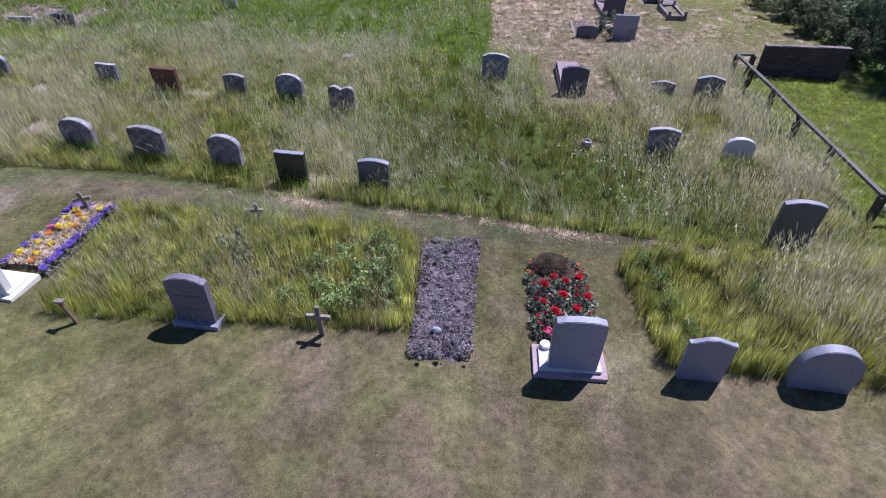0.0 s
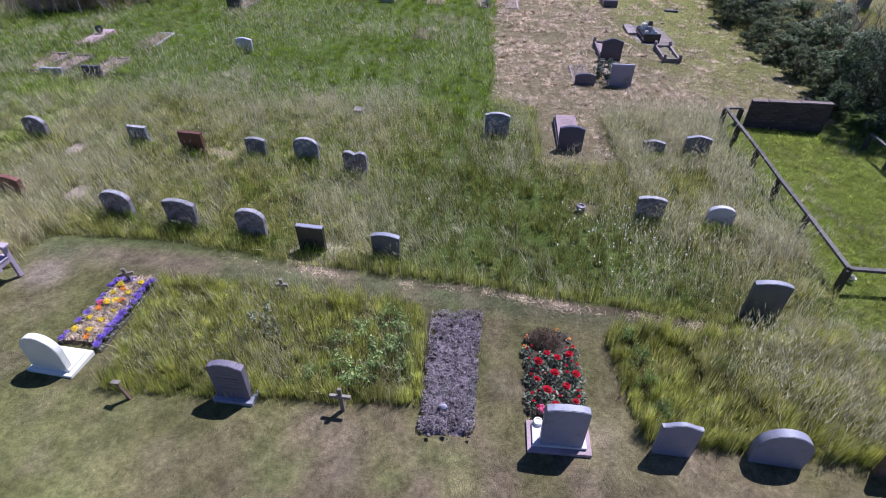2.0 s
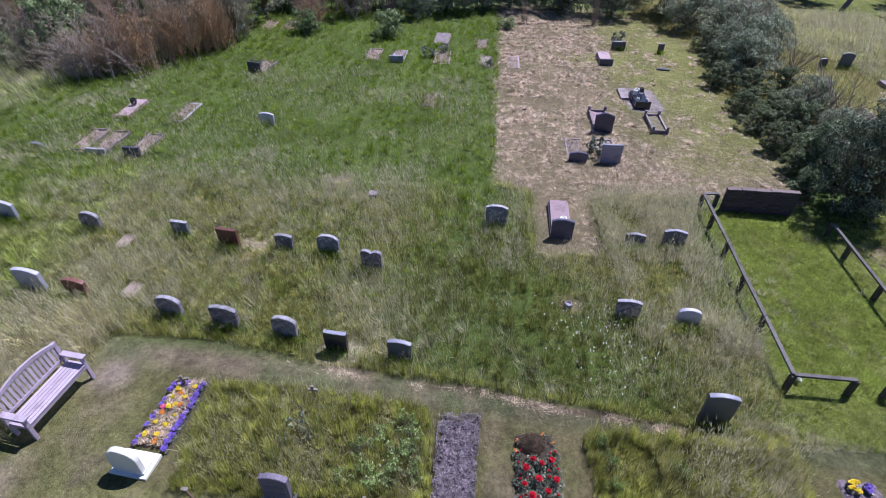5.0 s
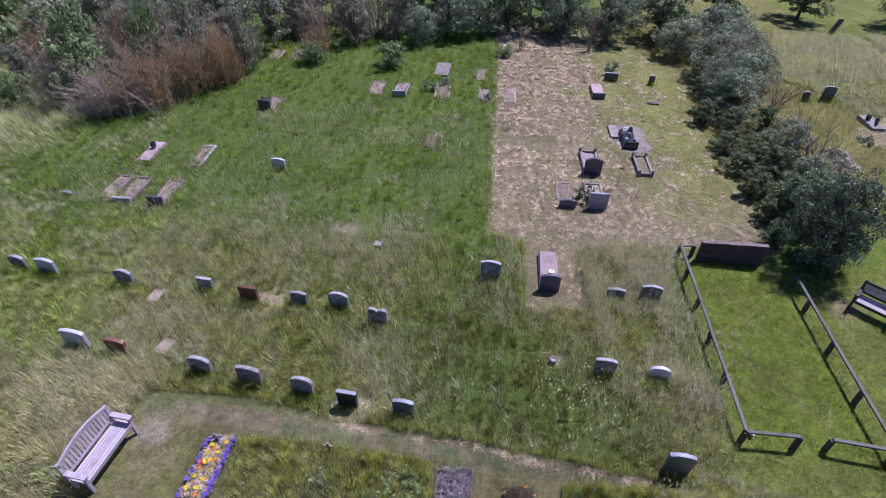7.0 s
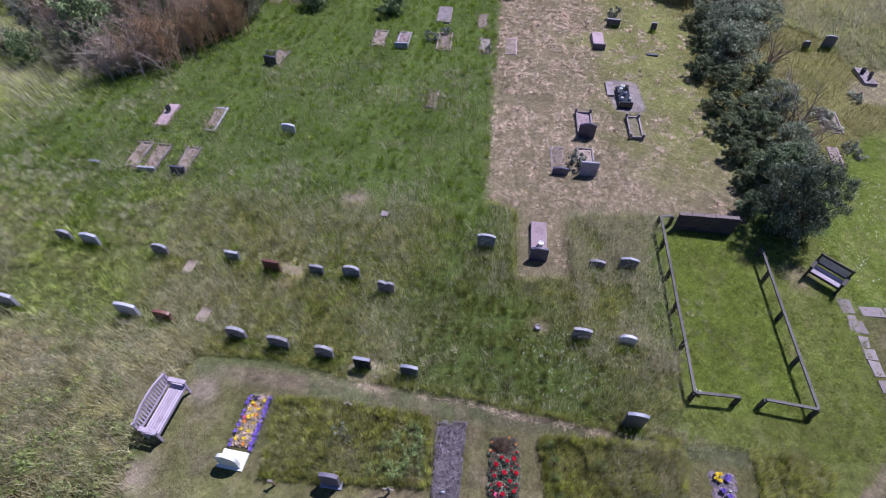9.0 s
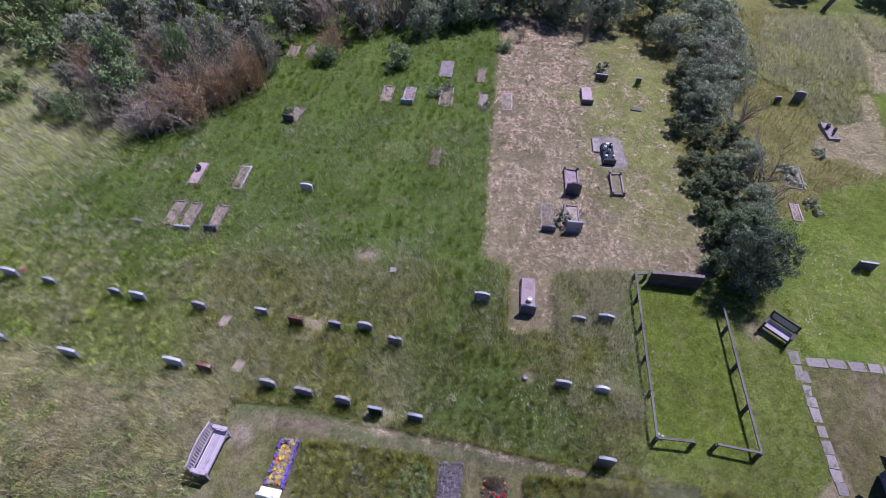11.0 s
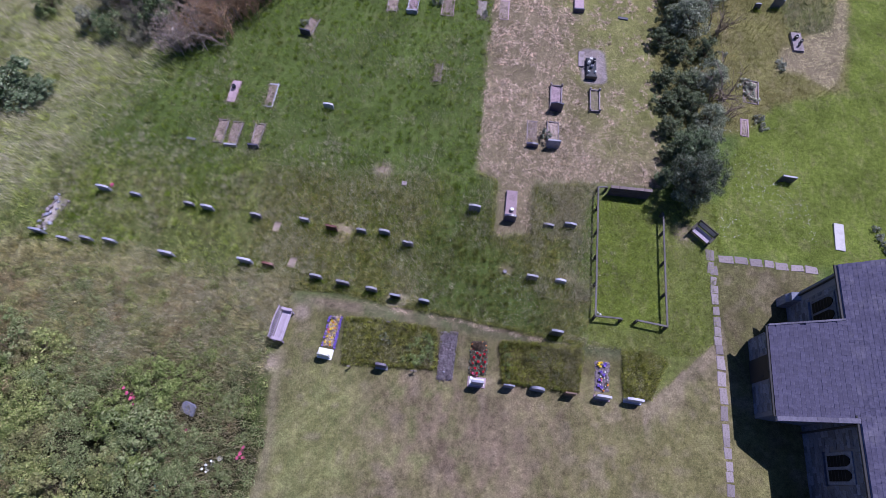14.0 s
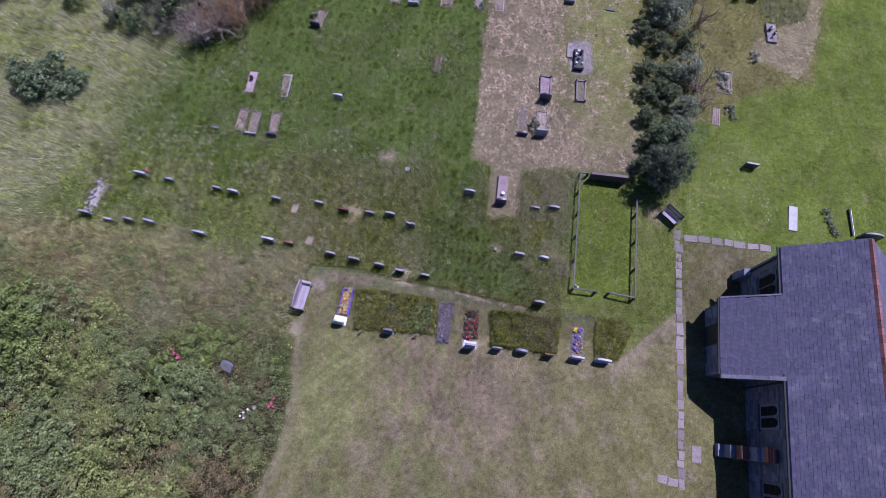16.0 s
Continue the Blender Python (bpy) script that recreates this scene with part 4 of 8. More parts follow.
def vase(x, y, material, label, h=0.16, r=0.07, z=0.0):
    ob = thing("grave_vase", pose(x, y, float(level(x, y)) + z), label, "vase", "grave vases")
    part("body", turned(bmesh.new(), [(r * 0.7, 0), (r, h * 0.5), (r * 0.85, h), (r * 0.6, h * 1.02), (r * 0.55, h * 0.8)]), material, ob)
    return ob


vase(1.13, 4.0, WHITE, "white round flower holder on the headstone base", 0.05, 0.065, 0.09)
vase(2.63, 9.05, WEATHERED, "weathered stone flower pot in trampled grass", 0.15, 0.10)
vase(3.0, 12.35, WHITE, "white ring-shaped flower holder on a ledger", 0.12, 0.11, 0.22)
vase(-12.1, 19.15, BLACK, "black flower holder on a pink ledger", 0.2, 0.12, 0.12)


# ---- kerbed graves ----
def kerb_grave(x, y, w, l, stone, infill, label, turn=-4.0, height=0.16, posts=False, head=None, head_h=0.5, ledger=False, head_kind="flat", sunk=False):
    ob = thing("kerbed_grave", on_ground(x, y, turn), label, "grave", "kerbed graves")
    k = 0.075
    wear = random.Random(int(x * 100 + y * 10))
    if sunk:
        k, height = 0.07, wear.uniform(0.035, 0.07)
    for nm, b in (("kerb", (-w / 2, -w / 2 + k, -l / 2, l / 2)), ("kerb", (w / 2 - k, w / 2, -l / 2, l / 2)),
                  ("kerb", (-w / 2 + k, w / 2 - k, l / 2 - k, l / 2)), ("kerb", (-w / 2 + k, w / 2 - k, -l / 2, -l / 2 + k))):
        if sunk and wear.random() < (0.6 if "grown over" in label else 0.18):
            continue
        bm = boxed(*b, -0.1, height, bevel=0.015)
        if sunk:
            bmesh.ops.transform(bm, matrix=pose(wear.uniform(-0.02, 0.02), wear.uniform(-0.03, 0.03), 0, wear.uniform(-1, 1), wear.uniform(-1.5, 1.5), wear.uniform(-2, 2)), verts=bm.verts)
        part(nm, bm, stone, ob)
    if ledger:
        part("ledger", boxed(-w / 2 + 0.03, w / 2 - 0.03, -l / 2 + 0.03, l / 2 - 0.03, height, height + 0.07, bevel=0.015), infill, ob)
    else:
        bm = bmesh.new()
        bmesh.ops.create_grid(bm, x_segments=5, y_segments=12, size=0.5)
        for v in bm.verts:
            v.co = Vector((v.co.x * (w - 2 * k), v.co.y * (l - 2 * k), (0.025 if sunk else height * 0.55) + 0.05 * noise.noise(Vector((v.co.x * 4 + x, v.co.y * 6 + y, 0)))))
        part("infill", bm, infill, ob)
    if posts:
        for sx in (-1, 1):
            for sy in (-1, 1):
                part("corner_post", turned(bmesh.new(), [(0.06, 0), (0.06, height + 0.04), (0.04, height + 0.05), (0.062, height + 0.09), (0.052, height + 0.13), (0.02, height + 0.145)], 10, (sx * (w / 2 - 0.03), sy * (l / 2 - 0.03))), stone, ob)
    if head is not None:
        bm = prism(bmesh.new(), stone_outline(head_kind, w * 1.02, head_h), 0.10)
        bmesh.ops.translate(bm, verts=bm.verts, vec=(0, -l / 2 - 0.055, 0))
        part("headstone", bm, head, ob)
    return ob


kerb_grave(2.97, 12.70, 0.58, 1.6, CONCRETE, PINK_STONE, "stone ledger grave with dark headstone on cut grass", head=SLATE_DARK, head_h=0.66, head_kind="shoulder", ledger=True, turn=-5, height=0.12)
kerb_grave(4.20, 17.25, 0.60, 1.65, CONCRETE, EARTHY, "weedy kerbed grave with low headstone and withered flowers", sunk=True, head=SLATE_DARK, head_h=0.40, head_kind="segment")
kerb_grave(5.30, 17.25, 0.66, 1.6, CONCRETE, EARTHY, "weedy gravel grave with square dark headstone", sunk=True, head=GRANITE, head_h=0.72, head_kind="flat")
kerb_grave(5.58, 19.75, 0.68, 1.65, CONCRETE, PINK_STONE, "pink ledger grave with rounded dark headstone", head=SLATE_DARK, head_h=0.78, head_kind="ogee", posts=True)
kerb_grave(7.74, 19.65, 0.58, 1.5, CONCRETE, WEEDS, "overgrown kerbed grave with ball corner posts", posts=True)
kerb_grave(7.70, 22.0, 0.60, 1.4, BLACK, BLACK, "black granite grave crowded with ornaments", ledger=True, head=BLACK, head_h=0.34)
kerb_grave(7.36, 27.3, 0.62, 1.4, CONCRETE, PINK_STONE, "pink ledger grave with low dark headstone", ledger=True, head=SLATE_DARK, head_h=0.34)
kerb_grave(2.74, 26.4, 0.66, 1.6, PINK_STONE, EARTHY, "kerbed grave at the hay's edge, sunk in cut grass", sunk=True)
kerb_grave(1.42, 26.3, 0.6, 1.5, CONCRETE, GRAVEL, "kerbed grave with pale gravel in green grass", sunk=True)
kerb_grave(1.35, 29.0, 0.6, 1.5, PINK_STONE, EARTHY, "kerbed grave with reddish plants in green grass", sunk=True)
kerb_grave(-0.75, 29.4, 0.8, 1.8, CONCRETE, CONCRETE, "plain grey stone ledger in green grass", ledger=True, height=0.06)
kerb_grave(-0.66, 26.5, 0.75, 1.8, PINK_STONE, EARTHY, "kerbed grave beside a flowering shrub", sunk=True)
kerb_grave(-2.78, 26.5, 0.66, 1.6, LIGHT_STONE, PINK_STONE, "pale kerbed grave with a low grey headstone", head=GRANITE, head_h=0.34, sunk=True)
kerb_grave(-4.0, 26.5, 0.66, 1.6, CONCRETE, EARTHY, "old kerbed grave sunk in green grass", height=0.1, sunk=True)
kerb_grave(-8.66, 24.1, 0.62, 1.3, CONCRETE, EARTHY, "overgrown grave with a leaning dark headstone", head=SLATE_DARK, head_h=0.46, turn=-16, height=0.06, sunk=True)
kerb_grave(-1.1, 21.15, 0.5, 1.4, CONCRETE, WEEDS, "kerbed grave grown over with grass", height=0.1, sunk=True)
kerb_grave(-12.12, 18.95, 0.52, 1.5, PINK_STONE, PINK_STONE, "pink stone ledger grave in green grass", ledger=True, height=0.0)
kerb_grave(-10.08, 18.85, 0.56, 1.6, LIGHT_STONE, EARTHY, "pale kerbed grave full of dry weeds", height=0.08, sunk=True)
kerb_grave(-12.28, 16.3, 0.62, 1.5, CONCRETE, EARTHY, "weedy kerbed grave, one of a pair", height=0.07, sunk=True)
kerb_grave(-11.52, 16.2, 0.64, 1.5, CONCRETE, EARTHY, "weedy kerbed grave with a pale tablet", head=LIGHT_STONE, head_h=0.2, height=0.08, sunk=True)
kerb_grave(-10.32, 16.15, 0.52, 1.45, CONCRETE, EARTHY, "weedy kerbed grave with a low dark headstone", head=SLATE_DARK, head_h=0.34, height=0.07, sunk=True)
kerb_grave(-19.2, 11.0, 0.7, 1.7, CONCRETE, GRAVEL, "gravelled grave with rough stones", turn=-20, height=0.05)
srng = random.Random(40)
for k in range(26):
    bm = bmesh.new()
    bmesh.ops.create_icosphere(bm, subdivisions=1, radius=srng.uniform(0.06, 0.15))
    for v in bm.verts:
        v.co = Vector((v.co.x, v.co.y * 0.8, v.co.z * 0.7)) * (1 + 0.5 * noise.noise(v.co * 9 + Vector((k, 0, 0))))
    a, d = srng.uniform(-0.4, 0.4), srng.uniform(-0.95, 0.95)
    x, y = -19.2 + a * 0.94 + d * 0.34, 11.0 + d * 0.94 - a * 0.34
    thing("rough_stone", on_ground(x, y, srng.uniform(0, 360), -0.08), "rough grey stone heaped on a gravelled grave", "stone", "stones on the gravelled grave", bm=bm, material=CONCRETE if k % 3 else GRANITE)
kerb_grave(-9.1, 30.7, 0.7, 1.5, PINK_STONE, EARTHY, "pinkish kerbed grave below the shrubs", height=0.1, sunk=True)
kerb_grave(-10.2, 30.7, 0.6, 1.3, PINK_STONE, EARTHY, "small pinkish kerbed grave below the shrubs", height=0.1, sunk=True)
kerb_grave(20.4, 25.0, 0.66, 1.5, CONCRETE, CONCRETE, "grey ledger grave with black ornaments on cut hay", ledger=True, height=0.1)
kerb_grave(16.82, 20.95, 0.86, 1.7, CONCRETE, EARTHY, "kerbed grave buried under a low grey shrub", sunk=True, turn=-12)
kerb_grave(15.93, 18.4, 0.45, 1.2, PINK_STONE, EARTHY, "pinkish overgrown grave beside a grey shrub", sunk=True, turn=-10)
kerb = thing("grave_kerb", on_ground(22.75, 11.8, -4), "single black granite kerb left on an overgrown grave", "grave kerb")
part("kerb", boxed(-0.09, 0.0, -0.8, 0.8, -0.1, 0.16, bevel=0.01), BLACK, kerb)
part("inner_kerb", boxed(0.004, 0.07, -0.8, 0.8, -0.1, 0.10, bevel=0.01), WHITE, kerb, "white marble inner kerb")


def flat_slab(x, y, w, l, material, label, turn=-5.0, h=0.03):
    ob = thing("ledger_stone", on_ground(x, y, turn), label, "stone slab", "flat ledger stones")
    part("slab", boxed(-w / 2, w / 2, -l / 2, l / 2, -0.08, h, bevel=0.012), material, ob)
    return ob


flat_slab(-8.42, 10.85, 0.32, 0.55, EARTHY, "pale flat stone half lost in grass", -8)
flat_slab(-7.38, 9.02, 0.36, 0.52, EARTHY, "pinkish flat stone half lost in grass", -12)
flat_slab(-2.44, 13.66, 0.26, 0.26, CONCRETE, "small pale tablet in the grass", -6, 0.08)
flat_slab(19.42, 11.85, 0.48, 1.5, PALE_MARBLE, "white flat ledger stone on bright lawn", -10, 0.08)
flat_slab(12.40, -0.9, 0.45, 0.75, FLAGSTONE, "pale square paving slab in the lawn", -6)
flat_slab(7.2, 22.7, 0.34, 1.1, CONCRETE, "narrow grey stone in pale gravel", -4, 0.1)
flat_slab(10.0, 26.2, 0.6, 0.16, SLATE_DARK, "dark fallen marker in yellow grass", -10, 0.08)

# ornaments on the black graves
for n, (x, y, m, h, r) in enumerate(((7.55, 22.2, WHITE, 0.24, 0.09), (7.84, 22.3, BLACK, 0.3, 0.10), (7.70, 21.95, GRANITE, 0.22, 0.09), (7.52, 21.6, WHITE, 0.14, 0.07), (7.88, 21.6, WHITE, 0.13, 0.06),
                                     (7.7, 22.5, WHITE, 0.20, 0.10), (20.3, 25.2, BLACK, 0.26, 0.12), (20.55, 24.9, BLACK, 0.22, 0.1), (20.35, 24.6, BLACK, 0.16, 0.08), (20.5, 25.35, WHITE, 0.14, 0.07))):
    vase(x, y, m, "small memorial urn on a black grave" if n < 6 else "small dark memorial pot on a grave", h, r, 0.2 if n < 6 else 0.17)


# ---- crosses and markers ----
def cross(x, y, h, arm, material, label, turn=-8, tip=0, roll=0, bar=0.05):
    ob = thing("wooden_cross", on_ground(x, y, turn, 0, tip, roll), label, "cross", "small wooden crosses")
    part("upright", boxed(-bar / 2, bar / 2, -0.02, 0.02, -0.1, h, bevel=0.004), material, ob)
    part("crossbar", boxed(-arm / 2, arm / 2, -0.028, 0.012, h * 0.62, h * 0.62 + bar, bevel=0.004), material, ob)
    return ob


cross(-1.35, 4.17, 0.46, 0.27, CROSS_WOOD, "grey weathered wooden cross at the plot's edge", -6, 2, 0)
cross(-5.06, 6.40, 0.36, 0.24, CROSS_WOOD, "grey-brown wooden cross at the head of a flower bed", 12, 4, -8)
cross(-2.6, 6.3, 0.36, 0.2, CROSS_WOOD, "weathered wooden cross lost in seeding grass", -6, 2, -5)

ob = thing("wooden_marker", on_ground(-4.10, 4.22, -12, 0, 3, -9), "leaning wooden marker stake with a flat top", "grave marker")
part("stake", boxed(-0.02, 0.02, -0.018, 0.018, -0.1, 0.34, bevel=0.004), BROWN_WOOD, ob)
part("top_board", boxed(-0.065, 0.065, -0.03, 0.03, 0.34, 0.36, bevel=0.005), CROSS_WOOD, ob)

# ---- fence, wall and benches ----
fence = thing("rail_fence", Matrix.Identity(4), "low post-and-rail fence of grey weathered timber", "fence")
FENCE_H = 0.46


def fence_run(points):
    for x, y in points:
        z = float(level(x, y))
        # posts take a darker wood colour than the rails
        part("post", boxed(x - 0.05, x + 0.05, y - 0.05, y + 0.05, z - 0.2, z + FENCE_H - 0.035, bevel=0.008), POST_WOOD, fence, "dark damp square post")
    for (x0, y0), (x1, y1) in zip(points, points[1:]):
        a, b = Vector((x0, y0, float(level(x0, y0)) + FENCE_H)), Vector((x1, y1, float(level(x1, y1)) + FENCE_H))
        d = b - a
        bm = boxed(0.003, d.length - 0.003, -0.042, 0.042, -0.035, 0.015, bevel=0.008)
        bmesh.ops.transform(bm, matrix=Matrix.Translation(a) @ d.to_track_quat("X", "Z").to_matrix().to_4x4(), verts=bm.verts)
        part("rail", bm, FENCE_WOOD, fence)


fence_run([(7.88, 6.90), (6.68, 6.98), (6.86, 8.62), (6.99, 10.0), (7.13, 11.35), (7.26, 12.7), (7.37, 13.80), (7.82, 13.84)])
fence_run([(8.57, 6.86), (9.90, 6.64), (10.06, 8.25), (10.22, 9.85), (10.38, 11.45), (10.5, 12.5)])

yard_wall = thing("yard_wall", Matrix.Identity(4), "low dark brick wall with a pale coping", "wall")
wall_m = pose(7.95, 13.75, slope(9, 13.7), 0, 0, -4.2)
bm = boxed(0, 2.02, -0.12, 0.0, -0.3, 0.755)
bmesh.ops.transform(bm, matrix=wall_m, verts=bm.verts)
part("core", bm, BRICK_WALL, yard_wall)
for k in range(5):
    bm = boxed(k * 0.41 - 0.02, k * 0.41 + 0.385, -0.148, 0.015, 0.758, 0.79 + 0.008 * (k % 2), bevel=0.015)
    bmesh.ops.transform(bm, matrix=wall_m, verts=bm.verts)
    part("coping_stone", bm, COPING, yard_wall)


def bench(at, length, wood, label, camel=0.14, group="garden benches", seat=None):
    """A slatted garden bench; its front faces -y."""
    seat = seat or wood
    ob = thing("garden_bench", at, label, "bench", group)
    L = length / 2
    for sx in (-1, 1):
        part("front_leg", boxed(sx * L - 0.035, sx * L + 0.035, -0.28, -0.21, -0.03, 0.60, bevel=0.006), wood, ob)
        bm = boxed(-0.035, 0.035, -0.035, 0.035, -0.03, 0.92, bevel=0.006)
        bmesh.ops.transform(bm, matrix=pose(sx * L, 0.26, 0, -7, 0, 0), verts=bm.verts)
        part("back_leg", bm, wood, ob)
        part("armrest", boxed(sx * L - 0.06, sx * L + 0.06, -0.34, 0.30, 0.60, 0.64, bevel=0.012), wood, ob)
        part("side_rail", boxed(sx * L - 0.025, sx * L + 0.025, -0.21, 0.24, 0.32, 0.40, bevel=0.004), wood, ob)
    for k in range(6):
        part("seat_slat", boxed(-L + 0.03, L - 0.03, -0.285 + k * 0.092, -0.285 + k * 0.092 + 0.078, 0.40, 0.425, bevel=0.004), seat, ob)
    part("front_rail", boxed(-L + 0.03, L - 0.03, -0.275, -0.235, 0.31, 0.397, bevel=0.004), wood, ob)
    part("low_back_rail", boxed(-L + 0.03, L - 0.03, 0.27, 0.31, 0.47, 0.54, bevel=0.004), wood, ob)
    n = 15
    for k in range(n):
        s = -1 + 2 * (k + 0.5) / n
        top = 0.84 + camel * (1 - s * s)
        bm = boxed(-0.026, 0.026, -0.009, 0.009, 0.0, top - 0.52, bevel=0.003)
        bmesh.ops.transform(bm, matrix=pose(s * (L - 0.05), 0.295, 0.535, -7, 0, 0), verts=bm.verts)
        part("back_slat", bm, seat, ob)
    bm = bmesh.new()
    rings = []
    for k in range(19):
        s = -1 + 2 * k / 18
        z, y = 0.86 + camel * (1 - s * s), 0.335 + 0.12 * camel * (1 - s * s)
        rings.append([bm.verts.new((s * L, y + dy, z + dz)) for dy, dz in ((-0.03, -0.04), (0.03, -0.04), (0.03, 0.05), (-0.03, 0.05))])
    for a, b in zip(rings, rings[1:]):
        for j in range(4):
            bm.faces.new((a[j], a[(j + 1) % 4], b[(j + 1) % 4], b[j]))
    bm.faces.new(rings[0])
    bm.faces.new(rings[-1][::-1])
    bmesh.ops.recalc_face_normals(bm, faces=bm.faces)
    bmesh.ops.bevel(bm, geom=list(bm.edges), offset=0.006, segments=1, affect="EDGES")
    part("top_rail", bm, wood, ob, "arched top rail")
    return ob


bench(on_ground(-7.22, 5.87, 79.5) @ Matrix.Diagonal((1, 0.76, 0.94, 1)), 1.36, TEAK, "silvered teak garden bench with arched back on the lawn")
# dark frame and pale slats paint in the tree's shade and sun on the slats
bench(on_ground(12.30, 11.44, -46) @ Matrix.Diagonal((1, 0.78, 0.95, 1)), 1.0, DARK_WOOD, "dark garden bench with silvered slats beneath an evergreen tree", camel=0.0, seat=TEAK)

# ---- flower beds ----
frng = random.Random(5)


def bed(corners, material, label, edge=None, rise=0.05, lumps=0.05):
    """A raised bed between four corners: near left, near right, far right, far left."""
    cx, cy = sum(c[0] for c in corners) / 4, sum(c[1] for c in corners) / 4
    z0 = float(level(cx, cy))
    ob = thing("flower_bed", pose(cx, cy, z0), label, "flower bed", "grave flower beds")
    a, b, c, d = [Vector((x - cx, y - cy, float(level(x, y)) - z0)) for x, y in corners]
    bm = bmesh.new()
    nu, nv, grid = 12, 26, []
    for j in range(nv + 1):
        row = []
        for i in range(nu + 1):
            s, t = i / nu, j / nv
            p = (a * (1 - s) + b * s) * (1 - t) + (d * (1 - s) + c * s) * t
            brim = min(1, 6 * min(s, 1 - s), 9 * min(t, 1 - t))
            p.z += -0.05 + (0.05 + rise) * brim + lumps * (noise.noise(Vector((p.x * 9 + cx, p.y * 9, 1.0))) + 0.6 * noise.noise(Vector((p.x * 24, p.y * 24, cx)))) * brim
            row.append(bm.verts.new(p))
        grid.append(row)
    for j in range(nv):
        for i in range(nu):
            bm.faces.new((grid[j][i], grid[j][i + 1], grid[j + 1][i + 1], grid[j + 1][i]))
    part("soil", bm, material, ob)
    if edge is not None:
        for p, q in ((b, c), (c, d), (d, a)):
            v = q - p
            m = boxed(0, v.length, -0.02, 0.02, -0.06, 0.025, bevel=0.005)
            bmesh.ops.transform(m, matrix=Matrix.Translation(p) @ v.to_track_quat("X", "Z").to_matrix().to_4x4(), verts=m.verts)
            part("edging", m, edge, ob)
    return ob


bed([(-5.50, 5.02), (-4.86, 4.96), (-4.70, 6.48), (-5.32, 6.50)], SOIL, "flower bed edged with violet flowers and yellow blooms", POST_WOOD)
bed([(-0.40, 3.72), (0.34, 3.72), (0.55, 6.04), (-0.26, 6.04)], PURPLE_SOIL, "bare grave bed covered in dried grey-purple clippings", None, 0.04, 0.06)
bed([(0.94, 4.06), (1.84, 4.04), (1.90, 5.76), (1.05, 5.74)], SOIL, "dark soil bed of red flowers", None, 0.05, 0.05)
bed([(6.38, 3.60), (7.20, 3.54), (7.36, 5.06), (6.54, 5.16)], PURPLE_SOIL, "grey-purple soil grave bed crowded with mixed flowers", None, 0.03, 0.05)


def leaf_tuft(n, r, h, size, seed):
    """Small leaves round a point, as arrays in one mesh."""
    g = np.random.default_rng(seed)
    a, d = g.uniform(0, 2 * np.pi, n), r * np.sqrt(g.uniform(0, 1, n))
    c = np.stack([d * np.cos(a), d * np.sin(a), h * g.uniform(0.15, 1, n) * (1 - 0.5 * (d / r) ** 2)], 1)
    return leaf_cloud(c, g.uniform(0.7, 1.3, n) * size, g)


def leaf_cloud(centres, size, g, up=0.5, out=None):
    """A pointed leaf, two triangles, at each centre; out: the way that each leaf roughly faces."""
    n = len(centres)
    nrm = g.normal(size=(n, 3))
    if out is None:
        nrm[:, 2] = np.abs(nrm[:, 2]) + up
    else:
        nrm = nrm * 0.45 + out
        nrm[:, 2] += up * 0.5
    nrm /= np.linalg.norm(nrm, axis=1)[:, None] + 1e-9
    ax = np.cross(nrm, g.normal(size=(n, 3)))
    ax /= np.linalg.norm(ax, axis=1)[:, None] + 1e-9
    side = np.cross(nrm, ax)
    s = size[:, None]
    v = np.stack([centres - ax * s, centres + side * s * 0.45 + nrm * s * 0.1, centres + ax * s, centres - side * s * 0.45 + nrm * s * 0.1], 1).reshape(-1, 3)
    k = np.arange(n)[:, None] * 4
    return v, np.concatenate([k + [0, 1, 2], k + [0, 2, 3]])


def bloom_mesh(r, seed, petals=9):
    """A ruffled flower head."""
    bm = bmesh.new()
    g = random.Random(seed)
    for ring, (rr, z, n) in enumerate(((1.0, 0.0, petals), (0.72, 0.3, petals - 2), (0.4, 0.5, 5))):
        for k in range(n):
            a = 2 * math.pi * (k + 0.5 * ring + 0.3 * g.random()) / n
            w = 1.15 * math.pi * rr * r / n
            c, s = math.cos(a), math.sin(a)
            pts = [(0.15 * r * rr, 0, z * r * 0.6), (0.7 * r * rr, -w, z * r + 0.12 * r), (r * rr, 0, z * r + 0.05 * r * g.random()), (0.7 * r * rr, w, z * r + 0.12 * r)]
            bm.faces.new([bm.verts.new((x * c - y * s, x * s + y * c, zz)) for x, y, zz in pts])
    me = bpy.data.meshes.new("bloom")
    bm.to_mesh(me)
    bm.free()
    return me


